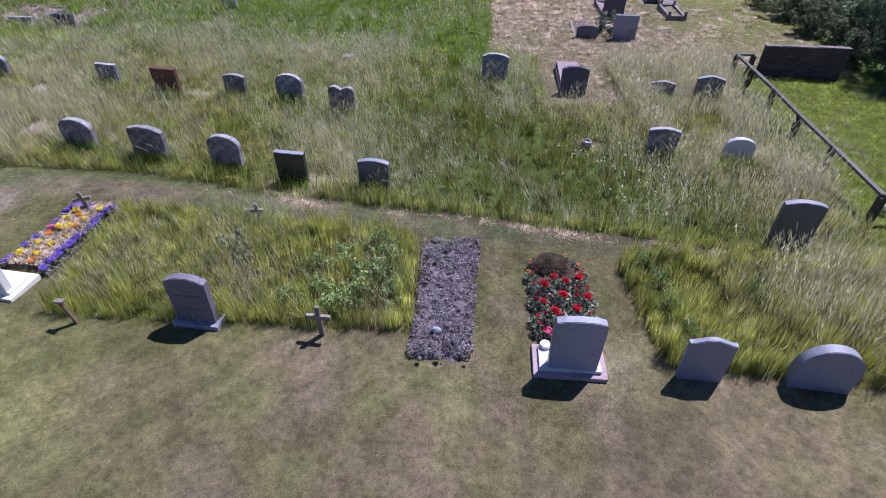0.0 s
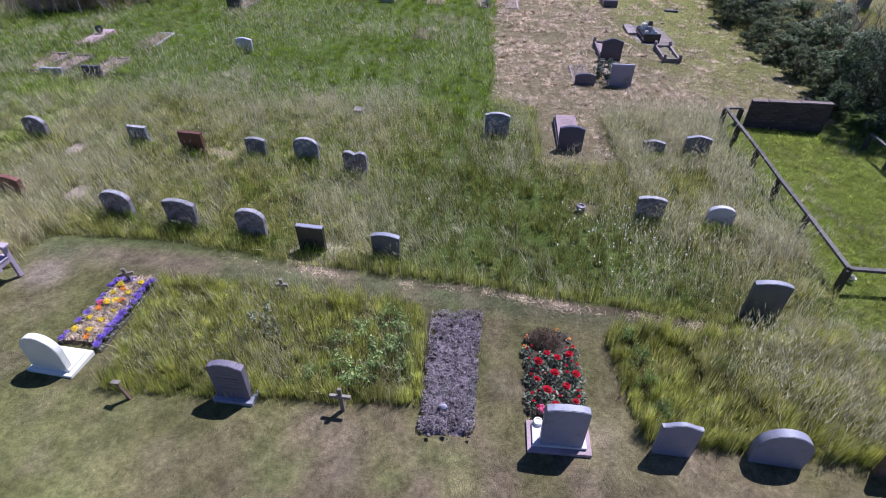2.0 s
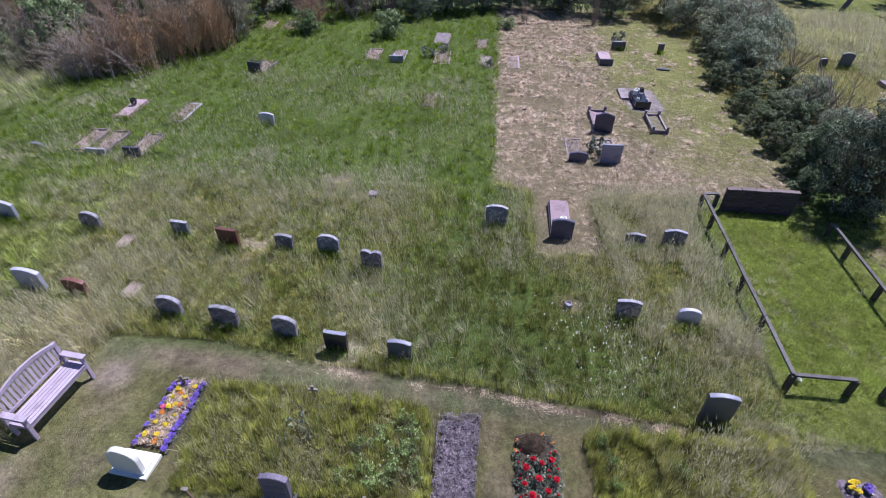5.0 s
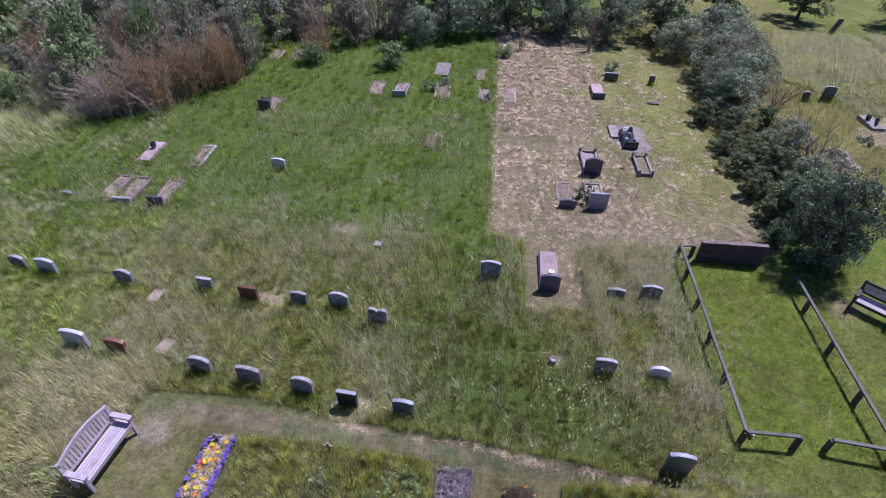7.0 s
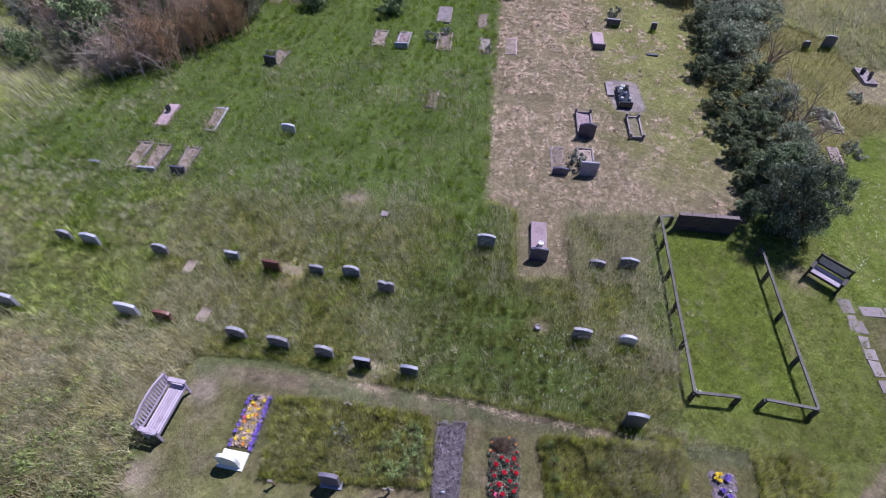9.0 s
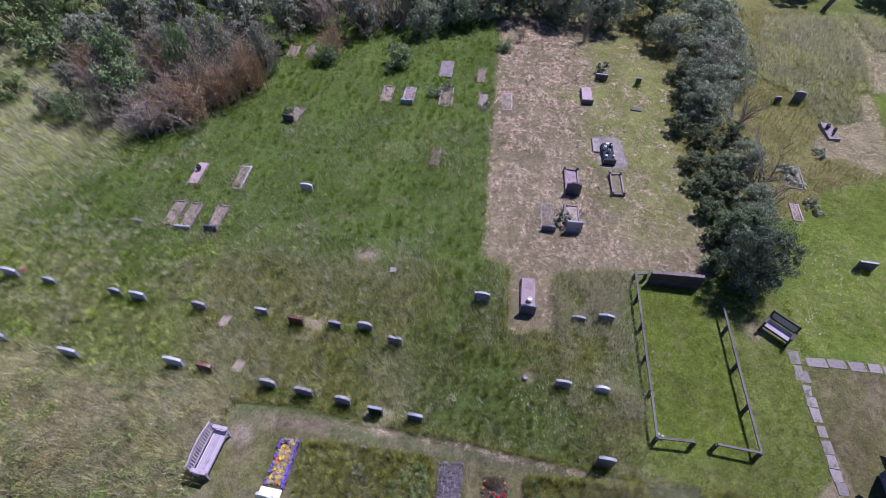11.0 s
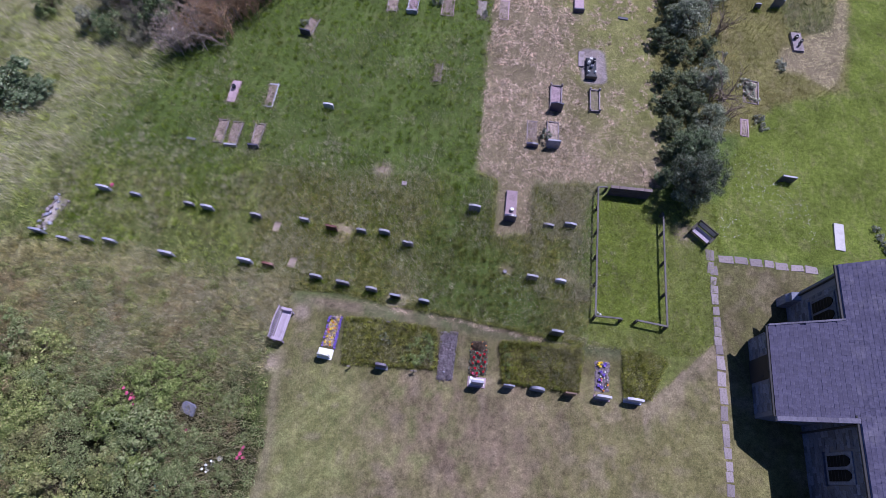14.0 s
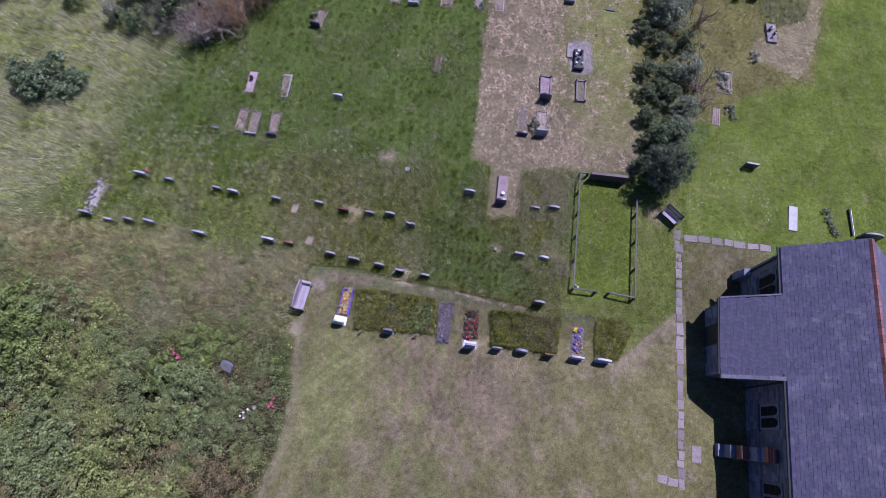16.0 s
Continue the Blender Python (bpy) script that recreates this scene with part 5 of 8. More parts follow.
def plant_kind(name, label, petals_material, n_bloom, r_bloom, spread_r, h, n_leaf=36, leaf=0.035, leaf_material=None, seed=1):
    """One bedding plant: a leafy tuft and its blooms. It is built once and copied."""
    v, t = leaf_tuft(n_leaf, spread_r, h, leaf, seed)
    me = triangles("foliage", v, t)
    ob = new(name)
    ob.empty_display_size = 0.05
    tagged(ob, label, "flower", name.replace("_", " ") + "s in the beds")
    link_mesh("foliage", me, leaf_material or LEAF_BED, ob)
    bl = bloom_mesh(r_bloom, seed)
    bl.materials.append(petals_material)
    g = random.Random(seed + 50)
    for k in range(n_bloom):
        b = new("bloom", bl)
        b.parent = ob
        a, d = 2 * math.pi * (k + g.random() * 0.6) / max(1, n_bloom), spread_r * (0.75 if n_bloom > 1 else 0.0) * g.uniform(0.3, 1)
        b.matrix_basis = pose(d * math.cos(a), d * math.sin(a), h * g.uniform(0.85, 1.15), g.uniform(-25, 25), g.uniform(-25, 25), g.uniform(0, 360))
    return ob


def sow(ob, places, first=[None]):
    """Stands the plant at the first place and copies of it at the rest."""
    for k, (x, y, s) in enumerate(places):
        m = pose(x, y, float(level(x, y)) + 0.03, 0, 0, frng.uniform(0, 360)) @ Matrix.Diagonal((s, s, s, 1))
        if k == 0:
            ob.matrix_basis = m
        else:
            copy_thing(ob, m)


def between(c, s, t):
    (ax, ay), (bx, by), (cx, cy), (dx, dy) = c
    return ((ax * (1 - s) + bx * s) * (1 - t) + (dx * (1 - s) + cx * s) * t, (ay * (1 - s) + by * s) * (1 - t) + (dy * (1 - s) + cy * s) * t)


BED_1 = [(-5.48, 5.05), (-4.88, 4.99), (-4.72, 6.45), (-5.30, 6.47)]
violet = plant_kind("violet_flower", "low violet bedding flower in dark soil", PETAL_BLUE, 7, 0.034, 0.065, 0.07, 20, 0.03, seed=2)
sow(violet, [(*between(BED_1, 0.95, t), frng.uniform(0.85, 1.15)) for t in np.linspace(0.03, 0.97, 12)] + [(*between(BED_1, 0.06, t), frng.uniform(0.7, 1.1)) for t in (0.06, 0.13, 0.3, 0.42, 0.5, 0.62, 0.7, 0.85, 0.93)]
    + [(*between(BED_1, s, 0.96), 1.0) for s in (0.15, 0.3, 0.45)])
yellow = plant_kind("yellow_flower", "yellow bedding flower among dry leaves", PETAL_YELLOW, 3, 0.046, 0.05, 0.12, 18, 0.035, seed=3)
sow(yellow, [(*between(BED_1, s, t), frng.uniform(0.8, 1.15)) for s, t in ((0.2, 0.16), (0.28, 0.34), (0.62, 0.32), (0.70, 0.47), (0.36, 0.57), (0.3, 0.72), (0.66, 0.74), (0.32, 0.84), (0.8, 0.9), (0.5, 0.62), (0.55, 0.18))])
orange = plant_kind("orange_flower", "orange bedding flower among dry leaves", PETAL_ORANGE, 3, 0.036, 0.05, 0.09, 16, 0.035, seed=4)
sow(orange, [(*between(BED_1, s, t), 1.0) for s, t in ((0.62, 0.10), (0.28, 0.49), (0.68, 0.62), (0.45, 0.8))])
pink = plant_kind("pink_flower", "magenta pink bedding flower at the bed's edge", PETAL_PINK, 3, 0.036, 0.05, 0.09, 16, 0.035, seed=5)
sow(pink, [(*between(BED_1, 0.22, 0.56), 1.1), (-7.95, 0.40, 1.3), (-8.05, 0.66, 1.1), (-12.85, 2.5, 1.5), (-12.65, 2.35, 1.2), (-13.0, 2.65, 1.2), (-16.75, 12.6, 1.8), (6.78, 4.15, 0.9), (1.35, 4.16, 1.4), (1.2, 4.2, 1.0)])

BED_3 = [(6.42, 3.64), (7.14, 3.58), (7.30, 4.98), (6.58, 5.08)]
BED_2 = [(1.00, 4.10), (1.80, 4.10), (1.84, 5.72), (1.10, 5.70)]
red = plant_kind("red_flower", "red double-flowered bedding plant with grey-green leaves", PETAL_RED, 1, 0.056, 0.13, 0.19, 150, 0.026, seed=6)
sow(red, [(*between(BED_2, s, t), frng.uniform(0.8, 1.15)) for s, t in ((0.45, 0.05), (0.8, 0.1), (0.34, 0.18), (0.2, 0.32), (0.68, 0.24), (0.88, 0.36), (0.5, 0.36), (0.6, 0.55), (0.24, 0.48), (0.82, 0.58), (0.42, 0.60))])
small_red = plant_kind("small_red_flower", "small red bedding flower with grey-green leaves", PETAL_RED, 2, 0.030, 0.12, 0.15, 150, 0.024, seed=9)
sow(small_red, [(*between(BED_2, s, t), frng.uniform(0.8, 1.15)) for s, t in ((0.15, 0.1), (0.12, 0.2), (0.9, 0.2), (0.5, 0.2), (0.1, 0.4), (0.35, 0.4), (0.72, 0.42), (0.12, 0.58), (0.92, 0.5), (0.92, 0.68), (0.08, 0.7))])
coral = plant_kind("coral_flower", "small coral flower at the rim of the bed", PETAL_ORANGE, 2, 0.022, 0.05, 0.08, 16, 0.03, seed=7)
sow(coral, [(*between(BED_2, s, t), 1.0) for s, t in ((0.95, 0.74), (0.9, 0.84), (0.72, 0.93), (0.1, 0.85), (0.06, 0.74))])

sow(copy_thing(small_red, Matrix.Identity(4)), [(*between(BED_3, s, t), 0.6) for s, t in ((0.78, 0.30), (0.40, 0.44), (0.72, 0.16), (0.35, 0.12))])
sow(copy_thing(orange, Matrix.Identity(4)), [(*between(BED_3, s, t), 0.9) for s, t in ((0.82, 0.26), (0.46, 0.42), (0.6, 0.08))])
# brown clipped shrub at the head of the red bed
g = np.random.default_rng(31)
n = 3000
d = g.normal(size=(n, 3))
d /= np.linalg.norm(d, axis=1)[:, None]
d[:, 2] = np.abs(d[:, 2])
c = d * np.array([0.25, 0.20, 0.20]) * (g.uniform(0.3, 1.15, n) ** 0.5)[:, None]
v, t = leaf_cloud(c, g.uniform(0.008, 0.017, n), g)
L_RUSSET = foliage("russet_leaf", [(0.075, 0.05, 0.035), (0.125, 0.085, 0.06), (0.09, 0.075, 0.05)], translucent=0.15)
shrub = thing("dwarf_shrub", pose(1.40, 5.42, float(level(1.40, 5.42)) + 0.05), "small domed brown-leaved shrub in the flower bed", "shrub")
link_mesh("crown", triangles("crown", v, t), L_RUSSET, shrub)
bm = bmesh.new()
for k in range(7):
    tube(bm, (0, 0, -0.08), (0.16 * math.cos(k), 0.13 * math.sin(k), 0.14), 0.008, 0.003, 5)
part("stems", bm, TWIG, shrub)

sow(copy_thing(yellow, Matrix.Identity(4)), [(*between(BED_3, s, t), 0.95) for s, t in ((0.28, 0.90), (0.40, 0.92), (0.24, 0.83), (0.36, 0.80))])
mauve = plant_kind("white_flower", "white bedding flower on the grave", PETAL_WHITE, 4, 0.035, 0.07, 0.09, 20, 0.035, seed=8)
sow(mauve, [(*between(BED_3, s, t), frng.uniform(0.6, 0.9)) for s, t in ((0.66, 0.66), (0.62, 0.46), (0.5, 0.34), (0.7, 0.22), (0.42, 0.50), (0.40, 0.24), (0.8, 0.42), (0.55, 0.12))]
    + [(-9.05, 0.1, 3.0), (-8.85, 0.3, 2.8), (-9.25, -0.1, 2.8), (7.0, 7.15, 1.6), (6.9, 7.25, 1.3), (6.6, 12.0, 1.0)])
sow(copy_thing(violet, Matrix.Identity(4)), [(*between(BED_3, s, t), 1.1) for s, t in ((0.70, 0.90), (0.62, 0.84), (0.42, 0.64), (0.34, 0.38), (0.60, 0.56), (0.45, 0.16), (0.30, 0.2))])

for x, y, z, s in ((-9.2, 0.05, 0.45, 1.7), (-9.0, 0.2, 0.5, 1.5), (-9.35, -0.1, 0.4, 1.5), (-9.15, -0.2, 0.45, 1.3)):
    copy_thing(mauve, pose(x, y, float(level(x, y)) + z, 0, 0, 40 * s) @ Matrix.Diagonal((s, s, s, 1)))
for x, y, z, s in ((-8.0, 0.5, 0.3, 1.4), (-8.1, 0.35, 0.28, 1.2), (-7.95, 0.75, 0.25, 1.1), (-12.9, 2.6, 0.6, 1.3), (-12.7, 2.4, 0.6, 1.3), (-12.55, 2.2, 0.55, 1.1), (-13.1, 2.8, 0.6, 1.1), (-10.3, 1.3, 0.4, 0.9)):
    copy_thing(pink, pose(x, y, float(level(x, y)) + z, 0, 0, 70 * s) @ Matrix.Diagonal((s, s, s, 1)))

# pale broken stone on the withered bed
bm = bmesh.new()
bmesh.ops.create_icosphere(bm, subdivisions=2, radius=0.055)
for v in bm.verts:
    v.co = Vector((v.co.x * 1.1, v.co.y * 0.7, v.co.z * 0.8)) * (1 + 0.45 * noise.noise(v.co * 14))
thing("loose_stone", pose(-0.07, 4.2, float(level(-0.07, 4.2)) + 0.10), "pale broken stone lying on the withered bed", "stone", bm=bm, material=LIGHT_STONE)

# half-buried graves in the brambles
bm = prism(bmesh.new(), [(-0.3, 0), (0.3, 0), (0.3, 0.42), (0.2, 0.5), (-0.2, 0.5), (-0.3, 0.42)], 0.1)
thing("fallen_stone", on_ground(-10.5, 1.95, -20, -0.28, -62), "grey fallen gravestone half sunk in brambles", "gravestone", bm=bm, material=GRANITE)
thing("flower_pot", on_ground(-10.95, -0.8, 0, 0), "small teal flower pot among brambles", "pot", bm=turned(bmesh.new(), [(0.10, 0), (0.15, 0.3), (0.13, 0.3), (0.09, 0.06)]), material=surface("teal_glaze", (0.05, 0.30, 0.27), (0.10, 0.42, 0.36), scale=20, rough=0.5, bump=0.1))

# ---- shrubs and trees ----
def ball(g, n):
    q = g.normal(size=(n, 3))
    return q / (np.linalg.norm(q, axis=1)[:, None] + 1e-9)


def crown_points(g, n, r, h, clumps, base=0.15, hollow=0.5):
    """Leaf places on sprays that sit on many overlapping boughs, and the way each leaf faces."""
    a = g.uniform(0, 2 * np.pi, clumps)
    zc = g.uniform(base, 0.95, clumps)
    wide = np.sin(np.clip(zc, 0.06, 0.98) * np.pi * 0.88 + 0.25) ** 0.6
    d = 0.84 * r * wide * np.sqrt(g.uniform(0.05, 1.0, clumps))
    centres = np.stack([d * np.cos(a), d * np.sin(a), zc * h], 1)
    size = g.uniform(0.15, 0.36, clumps) * r
    sprays = 7
    own = np.repeat(np.arange(clumps), sprays)
    q = ball(g, clumps * sprays)
    q[:, 2] = np.abs(q[:, 2]) * 1.1 - 0.25
    tip = centres[own] + q * (size[own] * g.uniform(0.6, 1.05, len(own)))[:, None]
    fat = size[own] * g.uniform(0.28, 0.55, len(own))
    pick = g.integers(0, len(own), n)
    w = ball(g, n)
    pts = tip[pick] + w * (fat[pick] * (hollow + (1 - hollow) * g.uniform(0, 1, n)))[:, None] * np.array([1, 1, 0.75])
    pts[:, 2] = np.maximum(pts[:, 2], 0.03)
    return pts, centres, w + 0.8 * q[pick]


def limbs(centres, g, trunk_r, fork, twigs=0):
    bm = bmesh.new()
    top = Vector((g.normal() * 0.05, g.normal() * 0.05, fork))
    tube(bm, (0, 0, -0.15), top, trunk_r, trunk_r * 0.7, 7)
    for c in centres:
        mid = top.lerp(Vector(c), 0.5) + Vector((g.normal() * 0.08, g.normal() * 0.08, 0.06))
        tube(bm, top, mid, trunk_r * 0.5, trunk_r * 0.3, 5)
        tube(bm, mid, c, trunk_r * 0.3, trunk_r * 0.1, 4)
        for _ in range(twigs):
            e = Vector(c) + Vector((g.normal(), g.normal(), abs(g.normal()))) * 0.3
            tube(bm, c, e, trunk_r * 0.1, trunk_r * 0.03, 3)
    return bm


def shrub_kind(name, label, category, r, h, n, leaf, material, seed, clumps=34, trunk_r=0.06, fork=0.4, base=0.12, group="", twigs=1):
    g = np.random.default_rng(seed)
    pts, centres, face = crown_points(g, n, r, h, clumps, base)
    ob = new(name)
    ob.empty_display_size = 0.2
    tagged(ob, label, category, group)
    part("trunk", limbs(centres, g, trunk_r, fork, twigs), BARK, ob)
    v, t = leaf_cloud(pts, g.uniform(0.7, 1.35, n) * leaf, g, 0.5, face)
    link_mesh("crown", triangles("crown", v, t), material, ob)
    return ob


def twiggy_kind(name, label, category, r, h, seed, stems=26, n_leaf=2600, leaf=0.04, material=None, group="", thick=1.0, fan=0.28, twigs=11, bark=None, foot=0.22):
    """A many-stemmed shrub: bowed stems that fan out from the foot, each with a broom of fine twigs."""
    g = np.random.default_rng(seed)
    bm = bmesh.new()
    tips = []
    for _ in range(stems):
        a, lean = g.uniform(0, 2 * np.pi), g.uniform(0.1, 1.0) ** 0.8
        p = Vector((foot * r * g.normal(), foot * r * g.normal(), -0.05))
        d = Vector((math.cos(a) * lean * r * 0.9, math.sin(a) * lean * r * 0.9, h * g.uniform(0.6, 1.0) * (1.06 - 0.42 * lean)))
        q = p + Vector((d.x * 0.36, d.y * 0.36, d.z * 0.52)) + Vector((g.normal() * 0.06, g.normal() * 0.06, 0))
        e = p + d
        tube(bm, p, q, 0.022 * thick, 0.014 * thick, 4)
        tube(bm, q, e, 0.014 * thick, 0.004 * thick, 3)
        for _ in range(twigs):
            k = g.uniform(0.0, 1.0)
            s = p.lerp(q, 0.25 + 1.5 * k) if k < 0.5 else q.lerp(e, 2 * k - 1)
            w = (e - q).normalized() * g.uniform(0.1, 0.5) + Vector((g.normal() * fan, g.normal() * fan, abs(g.normal()) * fan * 0.8))
            f = s + w
            tube(bm, s, f, 0.007 * thick, 0.0025 * thick, 3)
            tips.append((s, f))
    ob = new(name)
    ob.empty_display_size = 0.2
    tagged(ob, label, category, group)
    part("branchwork", bm, bark or TWIG, ob)
    if n_leaf:
        idx = g.integers(0, len(tips), n_leaf)
        along = g.uniform(0.1, 1.05, n_leaf)
        a = np.array([tuple(t[0]) for t in tips])[idx]
        b = np.array([tuple(t[1]) for t in tips])[idx]
        c = a + (b - a) * along[:, None] + g.normal(size=(n_leaf, 3)) * 0.045
        v, t = leaf_cloud(c, g.uniform(0.6, 1.3, n_leaf) * leaf, g)
        link_mesh("foliage", triangles("foliage", v, t), material or L_BROWN, ob)
    return ob


def plant_all(ob, places):
    for k, (x, y, s, sz, turn) in enumerate(places):
        m = on_ground(x, y, turn, 0.03) @ Matrix.Diagonal((s, s, sz, 1))
        if k == 0:
            ob.matrix_basis = m
        else:
            copy_thing(ob, m)


# the thicket in the north-west: withered broom-like shrubs in front, green and grey ones between and behind
PALE_TWIG = surface("pale_twig_bark", (0.27, 0.23, 0.215), (0.42, 0.37, 0.35), scale=25, rough=0.95, bump=0.2)
brown_a = twiggy_kind("withered_shrub", "withered mauve-brown many-stemmed shrub at the meadow's edge", "shrub", 1.2, 3.3, 41, 26, 6500, 0.03, foliage("mauve_brown_leaf", [(0.13, 0.09, 0.075), (0.24, 0.17, 0.14), (0.33, 0.25, 0.22), (0.17, 0.14, 0.10), (0.13, 0.14, 0.075), (0.26, 0.18, 0.12)], gain=1.9, translucent=0.2), "north-west thicket", thick=1.3, fan=0.34, twigs=22, bark=PALE_TWIG, foot=0.5)
plant_all(brown_a, [(-15.4, 22.0, 0.95, 0.8, 70), (-14.3, 23.5, 1.05, 1.15, 200), (-13.1, 25.0, 1.05, 1.35, 310), (-19.1, 24.8, 1.0, 1.1, 20), (-15.9, 25.6, 0.95, 1.4, 160), (-14.8, 26.4, 1.15, 1.5, 15), (-12.1, 27.2, 1.05, 1.3, 95), (-9.0, 34.0, 1.1, 1.2, 60), (-6.0, 34.4, 1.1, 1.1, 170)])
brown_c = twiggy_kind("olive_shrub", "half-withered olive and grey upright shrub", "shrub", 1.0, 3.2, 58, 26, 8500, 0.036, foliage("olive_leaf", [(0.09, 0.10, 0.055), (0.15, 0.155, 0.095), (0.22, 0.22, 0.16), (0.12, 0.10, 0.07)], gain=1.6, translucent=0.2), "north-west thicket", thick=1.3, fan=0.32, twigs=16, foot=0.5)
plant_all(brown_c, [(-17.9, 22.6, 0.8, 0.7, 0), (-12.0, 26.2, 0.7, 1.2, 130), (-15.7, 24.4, 0.8, 1.2, 40), (-16.6, 27.4, 1.2, 1.6, 80), (-13.4, 28.4, 1.2, 1.6, 10), (-11.2, 28.8, 1.0, 1.3, 220)])
ochre = twiggy_kind("ochre_shrub", "bare ochre-brown twiggy shrub in the thicket", "shrub", 1.0, 2.9, 59, 22, 3000, 0.028, foliage("ochre_leaf", [(0.27, 0.165, 0.075), (0.34, 0.22, 0.11), (0.22, 0.145, 0.09), (0.16, 0.16, 0.08)], gain=2.2, translucent=0.3), "north-west thicket", thick=1.2, fan=0.34, twigs=20, foot=0.45, bark=surface("ochre_twig_bark", (0.27, 0.17, 0.10), (0.40, 0.27, 0.17), scale=25, rough=0.95, bump=0.2))
plant_all(ochre, [(-13.8, 23.2, 1.0, 1.05, 0), (-12.6, 24.5, 0.85, 1.05, 40), (-14.8, 22.6, 0.8, 0.75, 250), (-15.2, 25.2, 0.9, 1.4, 300), (-19.8, 25.6, 0.8, 1.1, 77), (-11.6, 26.0, 0.8, 1.1, 133), (-11.2, 26.4, 0.6, 0.9, 10)])
brown_b = twiggy_kind("russet_shrub", "russet twiggy shrub with thin orange-brown foliage", "shrub", 0.85, 2.8, 42, 24, 2600, 0.032, foliage("rust_leaf", [(0.20, 0.10, 0.05), (0.27, 0.15, 0.07), (0.16, 0.10, 0.06)], gain=1.5, translucent=0.3), "north-west thicket", fan=0.2)
plant_all(brown_b, [(-7.6, 30.4, 1.15, 0.95, 140), (-15.9, 23.0, 0.6, 0.8, 60)])
grey_a = shrub_kind("willow_shrub", "tall grey-green leafy shrub in the thicket", "shrub", 1.2, 4.0, 12000, 0.046, L_WILLOW, 43, 46, 0.06, 0.7, group="north-west thicket")
plant_all(grey_a, [(-15.4, 25.9, 0.75, 1.01, 0), (-12.9, 26.6, 0.88, 1.09, 80), (-18.6, 26.6, 1.07, 1.01, 160), (-20.6, 24.6, 0.63, 0.55, 310), (-15.6, 28.8, 1.38, 1.46, 240), (-12.9, 30.2, 1.51, 1.19, 300), (-20.6, 27.6, 1.14, 0.86, 30), (-10.6, 31.6, 1.33, 1.09, 100),
                   (-20.9, 22.9, 0.63, 0.41, 200), (-10.9, 27.4, 0.63, 0.91, 111), (-6.2, 33.2, 1.01, 0.82, 10), (-18.3, 29.2, 1.38, 1.28, 50), (-17.4, 25.0, 0.85, 0.62, 12), (-14.4, 27.2, 0.8, 0.95, 66)])
green_a = shrub_kind("green_shrub", "fresh green rounded shrub in pale grass", "shrub", 1.3, 1.9, 6200, 0.05, L_HEDGE, 44, 30, 0.05, 0.3, group="west shrubs")
plant_all(green_a, [(-24.6, 28.4, 1.0, 1.1, 40), (-22.6, 30.0, 1.3, 1.4, 90), (-23.6, 24.3, 0.75, 0.75, 200), (-20.0, 31.5, 1.3, 1.5, 310), (-26.5, 30.5, 1.4, 1.5, 120), (-16.8, 31.5, 1.3, 1.5, 20)])
dark_a = shrub_kind("dark_shrub", "dense green shrub with shaded foot", "shrub", 1.5, 1.7, 6500, 0.055, L_MID, 45, 36, 0.06, 0.3, group="west shrubs")
plant_all(dark_a, [(-22.3, 27.6, 1.25, 1.3, 150), (-24.8, 33.0, 1.6, 2.0, 60), (-20.5, 34.5, 1.6, 2.0, 240), (-28.5, 26, 1.2, 1.2, 10), (-17.2, 23.9, 0.85, 1.25, 77), (-19.6, 22.6, 0.5, 0.7, 7), (-18.2, 25.6, 0.7, 1.6, 90), (-16.5, 23.2, 0.5, 0.8, 140), (-14.2, 25.0, 0.5, 1.8, 190),
                   (-7.9, 29.7, 0.5, 0.55, 30), (-3.7, 29.6, 0.55, 0.62, 80), (2.9, 32.3, 0.35, 0.3, 10)])

dark_b = shrub_kind("dark_shrub", "low dense dark green shrub in pale grass", "shrub", 1.5, 1.7, 8500, 0.06, L_DARK, 45, 36, 0.06, 0.3, group="west shrubs")
plant_all(dark_b, [(-24.0, 18.2, 1.35, 0.9, 0), (-22.6, 18.0, 0.7, 0.6, 100)])

# the hedge and trees that close the north
hedge = shrub_kind("hedge_tree", "dense dark hedgerow tree with shaded foot", "tree", 2.0, 3.9, 11000, 0.068, L_DARK, 46, 46, 0.12, 0.8, group="north hedgerow", base=0.1)
plant_all(hedge, [(-10.2, 35.2, 1.0, 1.0, 60), (-3.2, 36.2, 1.0, 0.95, 200), (3.4, 37.2, 1.0, 0.95, 320),
                  (6.8, 38.0, 1.0, 1.0, 20), (-17.0, 36.0, 1.1, 1.2, 180), (13.4, 37.3, 1.0, 1.0, 240), (-8.4, 38.5, 1.2, 1.3, 10), (-1.5, 39.5, 1.2, 1.3, 70), (5.2, 41, 1.2, 1.3, 130),
                  (12.0, 41, 1.2, 1.3, 190), (-15, 39.5, 1.3, 1.5, 250), (-22, 39, 1.3, 1.5, 310), (19, 42, 1.2, 1.2, 40), (26, 44, 1.2, 1.2, 90), (-30, 36, 1.4, 1.5, 140), (33, 43, 1.2, 1.2, 220)])
silver = shrub_kind("silver_shrub", "large grey-leaved hedge shrub with silvery foliage", "shrub", 1.7, 2.3, 15000, 0.045, L_SILVER, 47, 60, 0.08, 0.4, group="east hedgerow", base=0.1)
